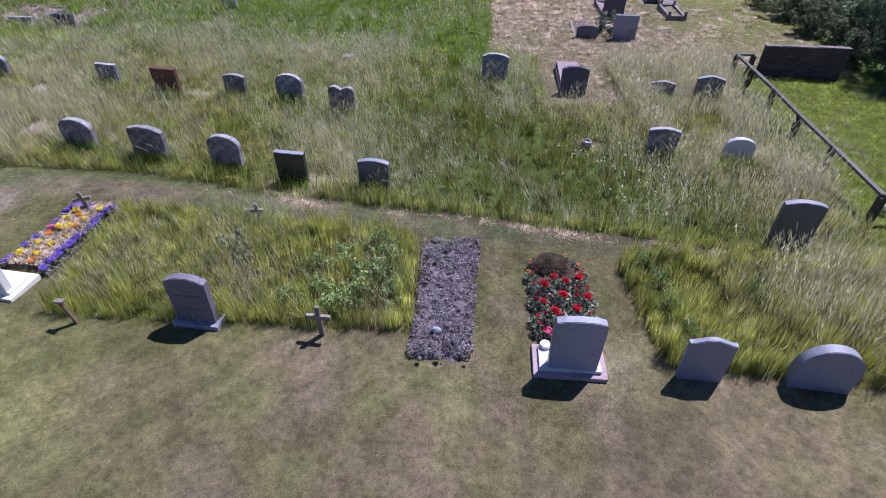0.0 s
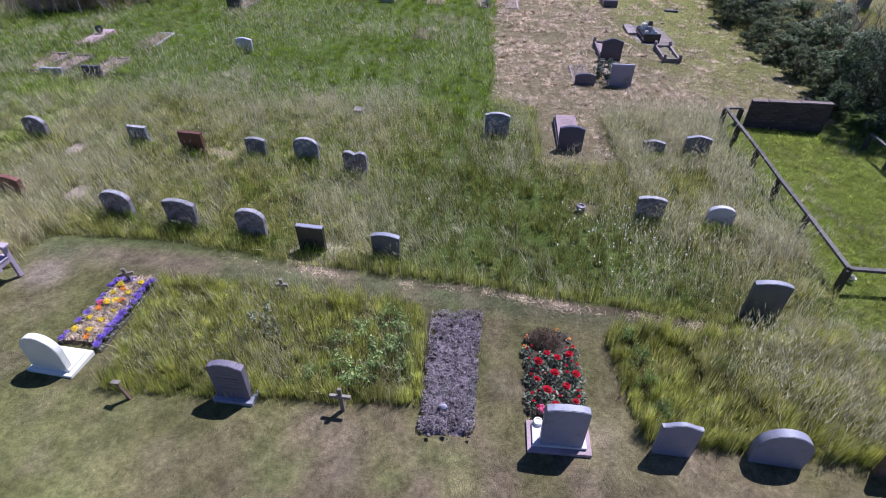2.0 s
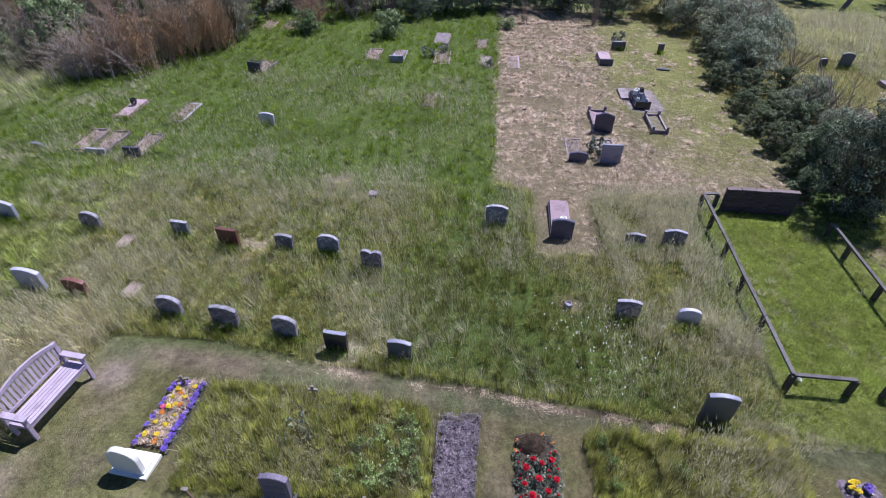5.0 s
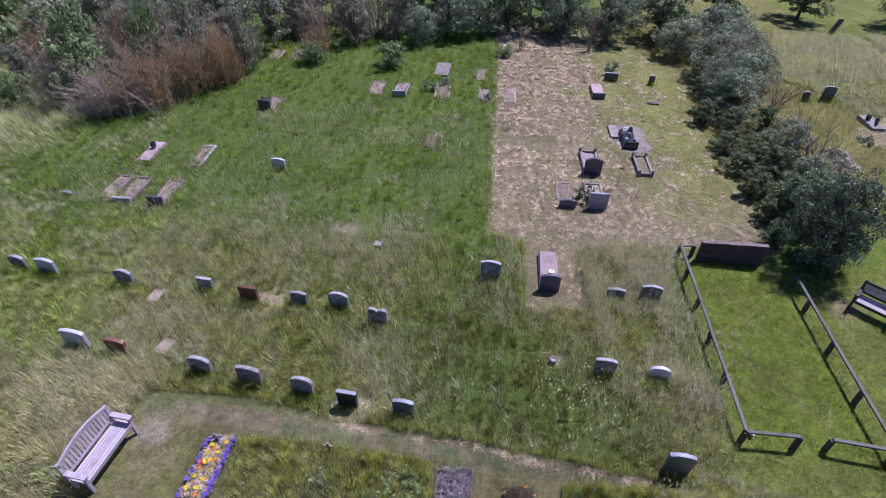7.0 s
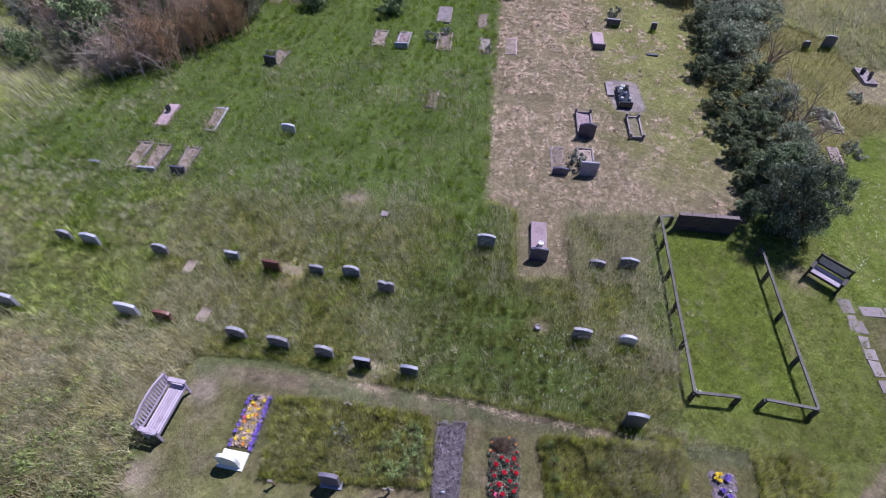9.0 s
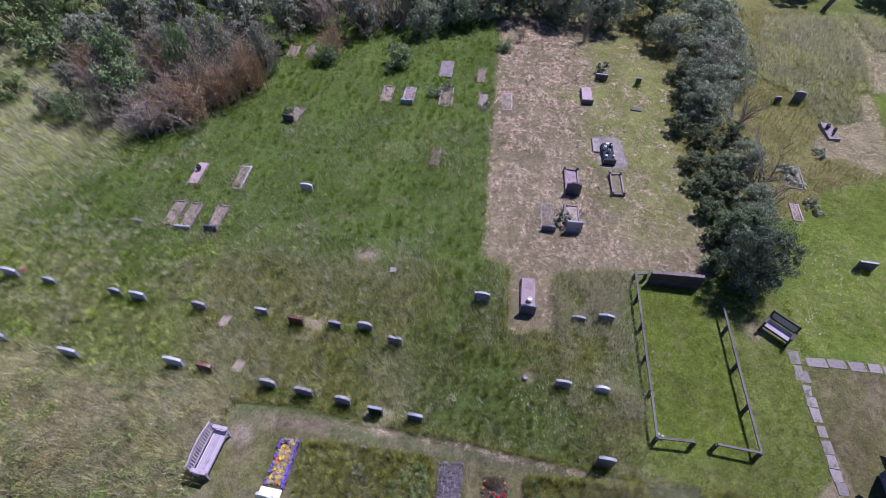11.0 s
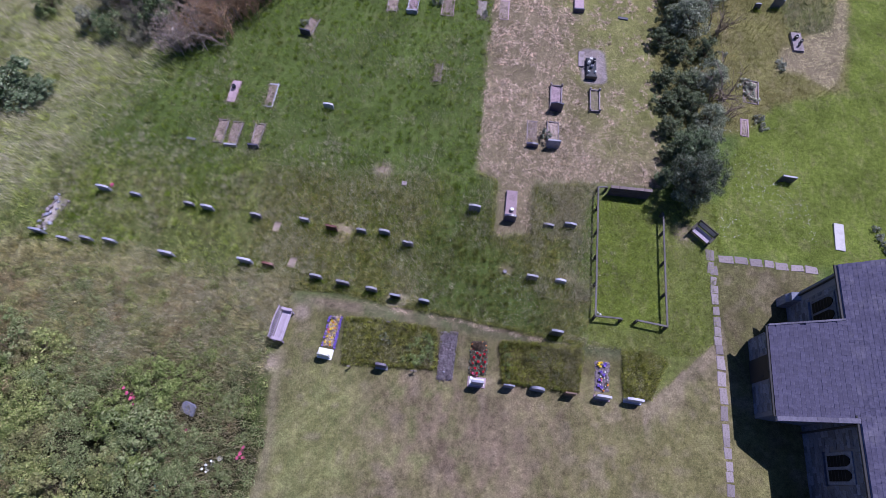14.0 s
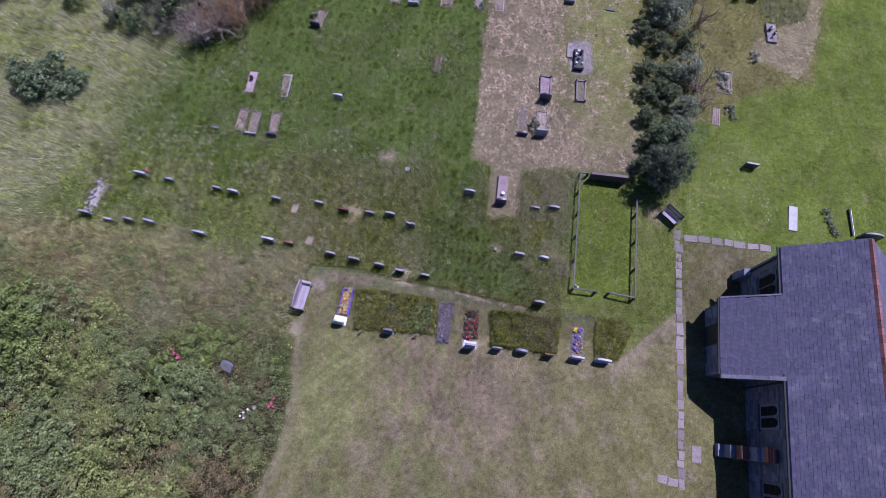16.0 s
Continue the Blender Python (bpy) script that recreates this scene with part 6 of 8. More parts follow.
plant_all(silver, [(14.3, 27.8, 1.0, 1.0, 0), (14.6, 30.2, 1.05, 1.0, 70), (16.0, 31.9, 1.15, 1.1, 150), (13.6, 25.4, 0.85, 0.9, 220), (16.5, 35.0, 1.2, 1.2, 280), (13.6, 33.8, 1.0, 0.95, 330), (14.1, 21.2, 0.65, 0.7, 40),
                   (13.7, 18.4, 0.55, 0.6, 100), (13.25, 16.9, 0.55, 0.75, 310), (-2.4, 33.8, 0.7, 0.9, 20), (-13.6, 33.6, 1.15, 1.7, 0), (-0.6, 35.6, 1.15, 1.45, 120), (1.2, 36.2, 1.0, 1.3, 260), (9.8, 36.5, 1.2, 1.5, 100), (7.0, 36.6, 1.0, 1.35, 10), (16.2, 29.0, 0.8, 0.9, 200)])
leafy = shrub_kind("hedge_shrub", "mid-green hedge shrub at the cut grass", "shrub", 1.3, 1.7, 11000, 0.046, foliage("hedge_leaf", [(0.045, 0.068, 0.028), (0.085, 0.115, 0.05), (0.14, 0.165, 0.085), (0.22, 0.235, 0.16)], gain=1.35, translucent=0.25), 48, 32, 0.06, 0.3, group="east hedgerow", base=0.06)
plant_all(leafy, [(12.7, 25.6, 0.8, 0.8, 30), (13.0, 27.6, 0.8, 0.75, 130), (13.3, 29.6, 0.8, 0.8, 210), (12.4, 19.9, 0.7, 0.7, 280), (12.9, 23.2, 0.85, 0.8, 0), (13.0, 21.2, 0.85, 0.7, 90), (12.4, 17.2, 0.8, 0.8, 180), (12.9, 19.2, 0.9, 0.9, 250), (14.4, 23.4, 0.85, 0.85, 300), (11.55, 17.9, 0.75, 0.7, 45), (11.75, 21.3, 0.75, 0.7, 110), (11.6, 19.6, 0.75, 0.62, 200), (11.3, 16.1, 0.6, 0.6, 330), (11.9, 24.2, 0.8, 0.75, 15)])
yew = shrub_kind("evergreen_tree", "broad dark evergreen tree over a bench", "tree", 1.95, 2.7, 34000, 0.042, L_YEW, 49, 70, 0.14, 0.5, group="", base=0.03)
plant_all(yew, [(11.9, 13.9, 0.74, 1.15, 0)])
yew2 = shrub_kind("evergreen_shrub", "dark evergreen shrub beside the larger tree", "shrub", 1.4, 2.2, 16000, 0.044, L_DARK, 50, 56, 0.1, 0.4, group="east hedgerow", base=0.08)
plant_all(yew2, [(12.4, 16.2, 0.9, 0.85, 0), (13.2, 16.8, 0.6, 0.65, 120), (10.9, 14.7, 0.5, 0.5, 60)])
dead = twiggy_kind("bare_tree", "bare grey dead tree standing out of the hedge", "tree", 1.5, 3.6, 51, 16, 0, group="bare trees", thick=1.7, fan=0.5)
plant_all(dead, [(-7.0, 35.0, 1.2, 1.1, 15), (-5.0, 35.8, 1.2, 1.1, 115), (-4.0, 34.6, 0.9, 0.9, 205), (14.9, 28.6, 0.8, 0.95, 100), (8.2, 33.9, 0.3, 0.75, 40), (4.0, 33.6, 0.25, 0.4, 90)])
blossom = shrub_kind("flowering_shrub", "small white-flowering shrub on a grave", "shrub", 0.45, 0.5, 700, 0.05, foliage("pale_leaf", [(0.08, 0.13, 0.05), (0.25, 0.28, 0.2), (0.5, 0.5, 0.45)], translucent=0.2), 52, 12, 0.02, 0.1, group="grave shrubs")
plant_all(blossom, [(-1.3, 26.6, 1.0, 1.0, 0), (-0.6, 27.4, 0.8, 0.8, 60), (1.6, 25.9, 0.6, 0.6, 100), (4.85, 17.0, 0.9, 1.3, 140), (8.65, 30.1, 0.9, 1.4, 200), (-9.0, 24.3, 0.7, 0.6, 20), (19.0, 22.9, 0.9, 0.7, 77), (28.7, 32.3, 0.9, 0.9, 40), (21.4, 12.4, 0.6, 0.6, 20), (21.5, 11.95, 0.7, 0.5, 70), (21.55, 11.5, 0.55, 0.6, 110), (21.65, 11.1, 0.6, 0.5, 160)])
cover_shrub = shrub_kind("grave_shrub", "low spreading shrub with small grey-white leaves", "shrub", 0.55, 0.5, 3600, 0.036, foliage("ashen_leaf", [(0.10, 0.12, 0.06), (0.21, 0.22, 0.15), (0.33, 0.33, 0.27), (0.42, 0.41, 0.37)], gain=1.75, translucent=0.2), 58, 18, 0.02, 0.1, group="grey grave shrubs", base=0.05)
plant_all(cover_shrub, [(16.52, 21.45, 0.8, 0.7, 0), (16.85, 21.15, 0.85, 0.8, 80), (16.65, 20.75, 0.8, 0.7, 190), (17.0, 20.45, 0.6, 0.5, 270), (16.78, 18.95, 0.7, 1.1, 30), (16.98, 18.45, 0.65, 0.9, 140), (19.05, 23.4, 0.7, 0.5, 220), (15.8, 23.75, 0.5, 0.6, 300)])
spare = twiggy_kind("bare_sapling", "sparse bare sapling with fine grey twigs", "tree", 1.3, 3.0, 59, 8, 0, group="bare saplings", thick=2.2, fan=0.35, twigs=17)
plant_all(spare, [(14.6, 20.4, 1.0, 1.0, 0), (15.1, 19.1, 0.6, 0.6, 130), (15.5, 25.4, 0.7, 1.0, 60)])
weed = shrub_kind("broad_weed", "leafy green dock and nettle clump in long grass", "weed", 0.40, 0.34, 480, 0.028, L_GREEN, 53, 16, 0.015, 0.1, group="weed clumps", base=0.2)
plant_all(weed, [(-1.0, 5.0, 1.0, 1.0, 0), (-0.75, 5.5, 0.8, 0.9, 50), (-1.5, 4.75, 0.7, 0.8, 100), (-0.6, 4.8, 0.6, 0.7, 200), (3.9, 5.0, 0.6, 0.9, 250), (-1.9, 4.7, 0.5, 0.6, 20), (-1.3, 5.5, 0.7, 0.8, 10), (-0.9, 5.75, 0.7, 0.9, 90), (-1.6, 5.2, 0.6, 0.8, 170), (-0.7, 5.2, 0.7, 0.9, 250), (-1.2, 4.6, 0.8, 0.9, 310), (2.68, 4.15, 0.5, 1.1, 33), (2.66, 4.6, 0.5, 1.0, 73), (2.68, 5.0, 0.5, 1.1, 123), (2.64, 5.4, 0.5, 1.0, 193)])
sage = shrub_kind("grey_weed", "grey-green herb clump in long grass", "weed", 0.32, 0.5, 380, 0.035, L_SILVER, 54, 10, 0.012, 0.1, group="weed clumps", base=0.3)
plant_all(sage, [(-2.75, 5.6, 0.8, 0.8, 0), (-2.5, 5.4, 0.6, 0.7, 50), (-2.95, 5.3, 0.5, 0.7, 90)])

# bramble and nettle mounds in the south-west
bramble_a = shrub_kind("bramble_bush", "arching bramble bush with olive-green leaves", "brambles", 1.2, 0.95, 4600, 0.042, L_BRAMBLE, 55, 26, 0.03, 0.2, group="bramble mounds", base=0.1)
bramble_b = shrub_kind("nettle_bush", "bright green nettle and elder mound", "brambles", 1.1, 0.9, 4200, 0.048, L_NETTLE, 56, 26, 0.03, 0.2, group="bramble mounds", base=0.1)
bramble_c = shrub_kind("grey_bush", "grey-green leafy mound in the brambles", "brambles", 1.2, 1.0, 4400, 0.042, L_GREY, 57, 26, 0.03, 0.2, group="bramble mounds", base=0.1)
mounds = random.Random(21)
spots = {0: [], 1: [], 2: []}
for _ in range(110):
    x, y = mounds.uniform(-24, -8.6), mounds.uniform(-6, 5.2)
    if cover(np.array([x]), np.array([y]))[0] != 6 or any((x - a) ** 2 + (y - b) ** 2 < 1.5 for v in spots.values() for a, b, *_ in v):
        continue
    kind = 1 if value_noise(x, y, 0.3, 91) > 0.58 and x < -11 else (2 if value_noise(x, y, 0.35, 92) > 0.55 else 0)
    s = mounds.uniform(0.75, 1.5) * min(1.0, 0.35 + (-8 - x) / 6)
    spots[kind].append((x, y, s, s * mounds.uniform(0.75, 1.2), mounds.uniform(0, 360)))
for ob, k in ((bramble_a, 0), (bramble_b, 1), (bramble_c, 2)):
    plant_all(ob, spots[k])

# ---- grass ----
def gather(x, y, spacing, seed, pull=0.5):
    """Draws places towards tussocks. Gives them back with the way out of each tussock, how far out they stand and the tussock's vigour, both 0 to 1."""
    cx, cy = np.floor(x / spacing), np.floor(y / spacing)
    best, bx, by, vig = np.full(len(x), 9e9), x.copy(), y.copy(), np.zeros(len(x))
    for i in (-1, 0, 1):
        for j in (-1, 0, 1):
            u, w = cx + i, cy + j
            px = (u + value_noise(u * 1.7 + 0.5, w * 2.3, 1.0, seed)) * spacing
            py = (w + value_noise(u * 2.1, w * 1.3 + 0.5, 1.0, seed + 1)) * spacing
            d = np.hypot(x - px, y - py)
            near = d < best
            best, bx, by = np.where(near, d, best), np.where(near, px, bx), np.where(near, py, by)
            vig = np.where(near, value_noise(u * 1.3 + 7, w * 1.9 + 3, 1.0, seed + 2), vig)
    vig = np.clip((vig - 0.15) / 0.7, 0, 1)
    far = np.clip(best / (0.75 * spacing), 0, 1)
    k = 1 - pull * (0.35 + 0.65 * vig)
    return bx + (x - bx) * k, by + (y - by) * k, np.arctan2(y - by, x - bx), far, vig


def blades(name, x, y, height, width, lean, material, label, wind=0.0, lift=0.0, bend=0.5, far=False, tuft=0.0, pull=0.5):
    """Bent blades, three triangles each (far or flat ones: one), as one piece of stuff. tuft: the tussocks' spacing, if they stand in tussocks."""
    n = len(x)
    g = np.random.default_rng(len(name) * 97 + n)
    a = g.uniform(0, 2 * np.pi, n)
    if tuft:
        x, y, way, out, vigour = gather(x, y, tuft, len(name) + 40, pull)
        a = way + g.normal(0, 0.8, n)
        height = height * (0.45 + 0.95 * vigour) * (1.2 - 0.6 * out)
        lean = lean * (0.35 + 0.9 * out)
    d = np.stack([np.cos(a), np.sin(a)], 1) * lean[:, None]
    d[:, 0] += wind
    side = a + np.pi / 2 + g.normal(0, 0.6, n)
    s = np.stack([np.cos(side), np.sin(side), np.zeros(n)], 1) * (width / 2)[:, None]
    base = np.stack([x, y, level(x, y) - 0.01 + lift], 1)
    mid = base + np.concatenate([d * (height * 0.3)[:, None], (height * 0.55)[:, None]], 1)
    tip = base + np.concatenate([d * height[:, None] * (0.5 + bend), (height * (1.0 - 0.25 * np.minimum(lean, 1.5)))[:, None]], 1)
    if far:
        v = np.stack([base - s, base + s, tip], 1).reshape(-1, 3)
        tris = np.arange(3 * n).reshape(-1, 3)
        return tagged(link_mesh(name, triangles(name, v, tris), material), label, "grass", kind="stuff")
    v = np.stack([base - s, base + s, mid + s * 0.8, mid - s * 0.8, tip], 1).reshape(-1, 3)
    k = np.arange(n)[:, None] * 5
    tris = np.stack([k + [0, 1, 2], k + [0, 2, 3], k + [3, 2, 4]], 1).reshape(-1, 3)
    ob = link_mesh(name, triangles(name, v, tris), material)
    return tagged(ob, label, "grass", kind="stuff")


def scatter(x0, x1, y0, y1, per_m2, kinds, clump=0.0, seed=0, clear=True):
    g = np.random.default_rng(1000 + seed)
    n = int((x1 - x0) * (y1 - y0) * per_m2)
    x, y = g.uniform(x0, x1, n), g.uniform(y0, y1, n)
    keep = np.isin(cover(x, y), kinds)
    if clump:
        keep &= value_noise(x, y, 7.0, 60 + seed) * 0.55 + value_noise(x, y, 2.0, 61 + seed) * 0.45 > g.uniform(0.12 * clump, clump, n)
    if clear:
        keep &= ~taken(x, y)
    return x[keep], y[keep], g


KEEP_CLEAR = [(4.86, 5.9, 0.34, 0.18), (-2.38, 7.4, 0.42, 0.3), (-5.2, 5.6, 0.36, 1.15), (0.1, 5.1, 0.40, 1.05), (1.42, 4.8, 0.44, 1.25), (6.85, 4.2, 0.45, 0.95), (2.98, 12.7, 0.36, 0.9), (-7.32, 5.86, 0.3, 0.8)]
TRODDEN = [(-5.0, 10.95, 0.42), (2.75, 9.1, 0.26), (-3.6, 14.4, 0.3)]


def taken(x, y):
    hit = np.zeros(x.shape, bool)
    for cx, cy, rx, ry in KEEP_CLEAR:
        hit |= (np.abs(x - cx) < rx) & (np.abs(y - cy) < ry)
    for cx, cy, r in TRODDEN:
        hit |= np.hypot(x - cx, (y - cy) * 1.3) < r * (0.35 + 1.1 * value_noise(x, y, 5.0, 68))
    for ob in bpy.data.objects:
        if ob.parent is None and ob.name.startswith(("kerbed_grave", "ledger_stone")) and "grown over" not in ob.get("label", ""):
            cx, cy, _ = ob.matrix_basis.translation
            hit |= (np.abs(x - cx) < 0.24) & (np.abs(y - cy) < (0.62 if ob.name.startswith("kerb") else 0.22))
    return hit


# long grass round the gravestone rows
x, y, g = scatter(-9.5, 7.4, 6.0, 14.4, 2500, (MEADOW,), 1.15, 1)
blades("meadow_grass", x, y, g.uniform(0.16, 0.36, len(x)) * (0.55 + 0.75 * value_noise(x, y, 0.8, 71)), g.uniform(0.005, 0.010, len(x)), g.uniform(0.1, 1.4, len(x)), G_MEADOW, "long mixed meadow grass, green and yellow", tuft=0.34)
x, y, g = scatter(-22, -9.5, 8.0, 15, 1150, (MEADOW,), 0.9, 2)
blades("meadow_grass", x, y, g.uniform(0.16, 0.40, len(x)), g.uniform(0.006, 0.013, len(x)), g.uniform(0.1, 1.4, len(x)), foliage("west_meadow", gain=3.0, colours=[(0.07, 0.10, 0.018), (0.14, 0.175, 0.032), (0.20, 0.215, 0.055), (0.28, 0.265, 0.12), (0.11, 0.15, 0.025)], patch=(0.38, 0.34, 0.20), patch_scale=0.6, vary=0.45), "long mixed meadow grass, green and yellow", tuft=0.5)
x, y, g = scatter(11, 27, 17, 40, 300, (TAWNY,), 0.9, 3)
blades("meadow_grass", x, y, g.uniform(0.12, 0.34, len(x)), g.uniform(0.012, 0.022, len(x)), g.uniform(0.1, 1.4, len(x)), foliage("tawny_grass", [(0.18, 0.18, 0.045), (0.25, 0.22, 0.075), (0.33, 0.28, 0.12), (0.38, 0.33, 0.18)], gain=1.1, patch=(0.19, 0.21, 0.05), patch_scale=0.35), "long tawny meadow grass beyond the hedge", far=True)
x, y, g = scatter(17.5, 33, 25, 40, 330, (RANK,), 0.7, 41)
blades("rank_grass", x, y, g.uniform(0.3, 0.7, len(x)), g.uniform(0.014, 0.026, len(x)), g.uniform(0.1, 0.9, len(x)), foliage("rank_blade", [(0.17, 0.18, 0.055), (0.25, 0.25, 0.095), (0.33, 0.31, 0.17), (0.13, 0.15, 0.04)], gain=2.3, patch=(0.42, 0.38, 0.27), patch_scale=0.35, patch_at=(0.42, 0.6), vary=0.45), "tall uncut green grass beyond the graves", wind=-0.2, far=True, tuft=0.6)
# short fresh growth under it
x, y, g = scatter(-9.5, 7.4, 5.6, 14.4, 1500, (MEADOW,), 0.5, 21)
blades("fresh_grass", x, y, g.uniform(0.06, 0.15, len(x)), g.uniform(0.006, 0.012, len(x)), g.uniform(0.2, 1.3, len(x)), foliage("fresh_blade", [(0.16, 0.185, 0.03), (0.27, 0.29, 0.05), (0.36, 0.36, 0.09), (0.20, 0.22, 0.045)], patch=(0.34, 0.30, 0.13), patch_scale=0.7, gain=1.03), "short fresh yellow-green grass", far=True, tuft=0.3)


def plumes(name, x, y, height, material, label, g, head=0.08, wide=0.008, wind=-0.2, droop=0.35):
    """Thin stems with feathery heads, six triangles each."""
    n = len(x)
    a = g.uniform(0, 2 * np.pi, n)
    lean = g.uniform(0.05, 0.45, n)
    d = np.stack([np.cos(a) * lean + wind, np.sin(a) * lean, np.ones(n)], 1)
    d /= np.linalg.norm(d, axis=1)[:, None]
    base = np.stack([x, y, level(x, y)], 1)
    neck = base + d * height[:, None]
    nod = d + np.stack([np.cos(a), np.sin(a), -0.2 * np.ones(n)], 1) * droop
    tip = neck + nod * (head * g.uniform(0.6, 1.4, n))[:, None]
    q = g.uniform(0, 2 * np.pi, n)
    s1 = np.stack([np.cos(q), np.sin(q), np.zeros(n)], 1)
    s2 = np.stack([-np.sin(q), np.cos(q), 0.3 * np.ones(n)], 1)
    mid = neck * 0.6 + tip * 0.4
    v = np.stack([base - s1 * 0.002, base + s1 * 0.002, neck, mid + s1 * wide / 2, tip, mid - s1 * wide / 2, mid + s2 * wide / 2, mid - s2 * wide / 2], 1).reshape(-1, 3)
    k = np.arange(n)[:, None] * 8
    tris = np.stack([k + [0, 1, 2], k + [2, 3, 4], k + [2, 4, 5], k + [2, 6, 4], k + [2, 4, 7]], 1).reshape(-1, 3)
    return tagged(link_mesh(name, triangles(name, v, tris), material), label, "grass", kind="stuff")


def drift(x, y, g, seed, scale, lo):
    """Keeps the places where broad noise is high, so that heads stand in drifts."""
    return value_noise(x, y, scale, seed) * 0.65 + value_noise(x, y, scale * 3, seed + 1) * 0.35 > lo + g.uniform(-0.12, 0.12, len(x))


x, y, g = scatter(-9.5, 7.2, 5.8, 14.4, 280, (MEADOW, LUSH), 0.0, 4)
k = drift(x, y, g, 161, 0.55, 0.5 + 0.1 * (x > -1.5))
plumes("grass_plumes", x[k], y[k], g.uniform(0.28, 0.55, k.sum()), PLUME, "pale feathery seed heads in drifts", g, 0.10, 0.008)
x, y, g = scatter(4.0, 7.4, 7.6, 14.3, 900, (MEADOW,), 0.0, 5)
k = drift(x, y, g, 163, 0.6, 0.42)
plumes("fence_plumes", x[k], y[k], g.uniform(0.3, 0.55, k.sum()), PLUME, "silvery seeding grass along the fence", g, 0.13, 0.013)
x, y, g = scatter(-20, 3, 12.5, 24, 60, (LUSH, MEADOW), 0.0, 22)
k = drift(x, y, g, 165, 0.4, 0.55)
plumes("meadow_plumes", x[k], y[k], g.uniform(0.2, 0.42, k.sum()), PLUME, "scattered pale seed heads in the green meadow", g, 0.12, 0.016)

x, y, g = scatter(-9.5, 7.4, 5.8, 14.4, 330, (MEADOW,), 0.0, 24)
k = drift(x, y, g, 169, 0.5, 0.5)
blades("dry_stalks", x[k], y[k], g.uniform(0.25, 0.5, k.sum()), g.uniform(0.004, 0.009, k.sum()), g.uniform(0.1, 0.8, k.sum()), G_STRAW, "bleached dry grass stalks", wind=-0.1)

# deep green stand beside the path
x, y, g = scatter(-2.0, 5.2, 6.0, 14.5, 1500, (LUSH,), 0.7, 36)
k = g.uniform(0, 1, len(x)) < np.clip((14.3 - y) / 3.0, 0, 1) * np.clip((x + 2.0) / 1.2, 0, 1)
x, y = x[k], y[k]
blades("deep_meadow_grass", x, y, g.uniform(0.12, 0.32, len(x)) * (0.6 + 0.8 * value_noise(x, y, 1.5, 76)), g.uniform(0.006, 0.012, len(x)), g.uniform(0.1, 1.2, len(x)), foliage("deep_meadow", gain=1.42, colours=[(0.06, 0.083, 0.014), (0.12, 0.148, 0.024), (0.175, 0.193, 0.04), (0.25, 0.245, 0.09), (0.095, 0.123, 0.018)], patch=(0.34, 0.33, 0.18), patch_scale=0.7, patch_at=(0.58, 0.78)), "deep green long grass with a few daisies", tuft=0.36)
# rank tufts left uncut at the feet of the gravestones
g = np.random.default_rng(66)
fx, fy = [], []
for sx, sy, w, *_ in OLD:
    n = 320 if sy > 7.6 and sy < 14 else 120
    fx.append(sx + g.normal(0, 0.42 * w, n))
    fy.append(sy - 0.08 - np.abs(g.normal(0, 0.13, n)))
x, y = np.concatenate(fx), np.concatenate(fy)
blades("foot_tufts", x, y, g.uniform(0.16, 0.40, len(x)), g.uniform(0.007, 0.014, len(x)), g.uniform(0.1, 0.8, len(x)), G_LUSH, "rank green tufts at the feet of gravestones")
for ob in [o for o in bpy.data.objects if o.parent is None and o.name.startswith("kerbed_grave") and -14 < o.matrix_basis.translation.x < 2.2 and o.matrix_basis.translation.y > 15]:
    cx, cy, _ = ob.matrix_basis.translation
    fx.append(cx + g.uniform(-0.40, 0.40, 420))
    fy.append(cy + g.uniform(-0.95, 0.95, 420))
x, y = np.concatenate(fx[len(OLD):]), np.concatenate(fy[len(OLD):])
blades("grave_weeds", x, y, g.uniform(0.06, 0.17, len(x)), g.uniform(0.012, 0.024, len(x)), g.uniform(0.2, 1.2, len(x)), foliage("grave_weed", [(0.14, 0.17, 0.05), (0.36, 0.28, 0.24), (0.46, 0.37, 0.34), (0.30, 0.25, 0.17)], gain=1.3), "dry weeds and grass over sunken graves")

# grass creeping over the sunken kerbs
g = np.random.default_rng(67)
fx, fy = [], []
for ob in [o for o in bpy.data.objects if o.parent is None and o.name.startswith("kerbed_grave") and -14 < o.matrix_basis.translation.x < 2.2 and o.matrix_basis.translation.y > 15]:
    m = ob.matrix_basis
    u, w = g.uniform(-0.42, 0.42, 520), g.uniform(-0.9, 0.9, 520)
    rim = (np.abs(u) > 0.22) | (np.abs(w) > 0.62)
    k = (value_noise(u * 3 + m[0][3], w * 3 + m[1][3], 1.0, 68) > g.uniform(0.25, 0.7, 520)) & (rim | (g.uniform(0, 1, 520) < 0.2))
    fx.append(m[0][0] * u[k] + m[0][1] * w[k] + m[0][3])
    fy.append(m[1][0] * u[k] + m[1][1] * w[k] + m[1][3])
x, y = np.concatenate(fx), np.concatenate(fy)
blades("kerb_tufts", x, y, g.uniform(0.12, 0.26, len(x)), g.uniform(0.014, 0.026, len(x)), g.uniform(0.2, 1.1, len(x)), G_LUSH, "green grass creeping over sunken kerbs", far=True)

# the uncut grave plots
x, y, g = scatter(-4.8, 10.0, 3.2, 6.6, 5400, (PLOT,), 1.0, 6)
blades("plot_grass", x, y, g.uniform(0.22, 0.42, len(x)) * (0.65 + 0.5 * value_noise(x, y, 1.6, 72)) * np.where(x > 2, 1.15, 1.0), g.uniform(0.004, 0.0095, len(x)), g.uniform(0.05, 0.75, len(x)), G_PLOT, "tall uncut grass on the grave plots", tuft=0.27, pull=0.4, bend=0.2)
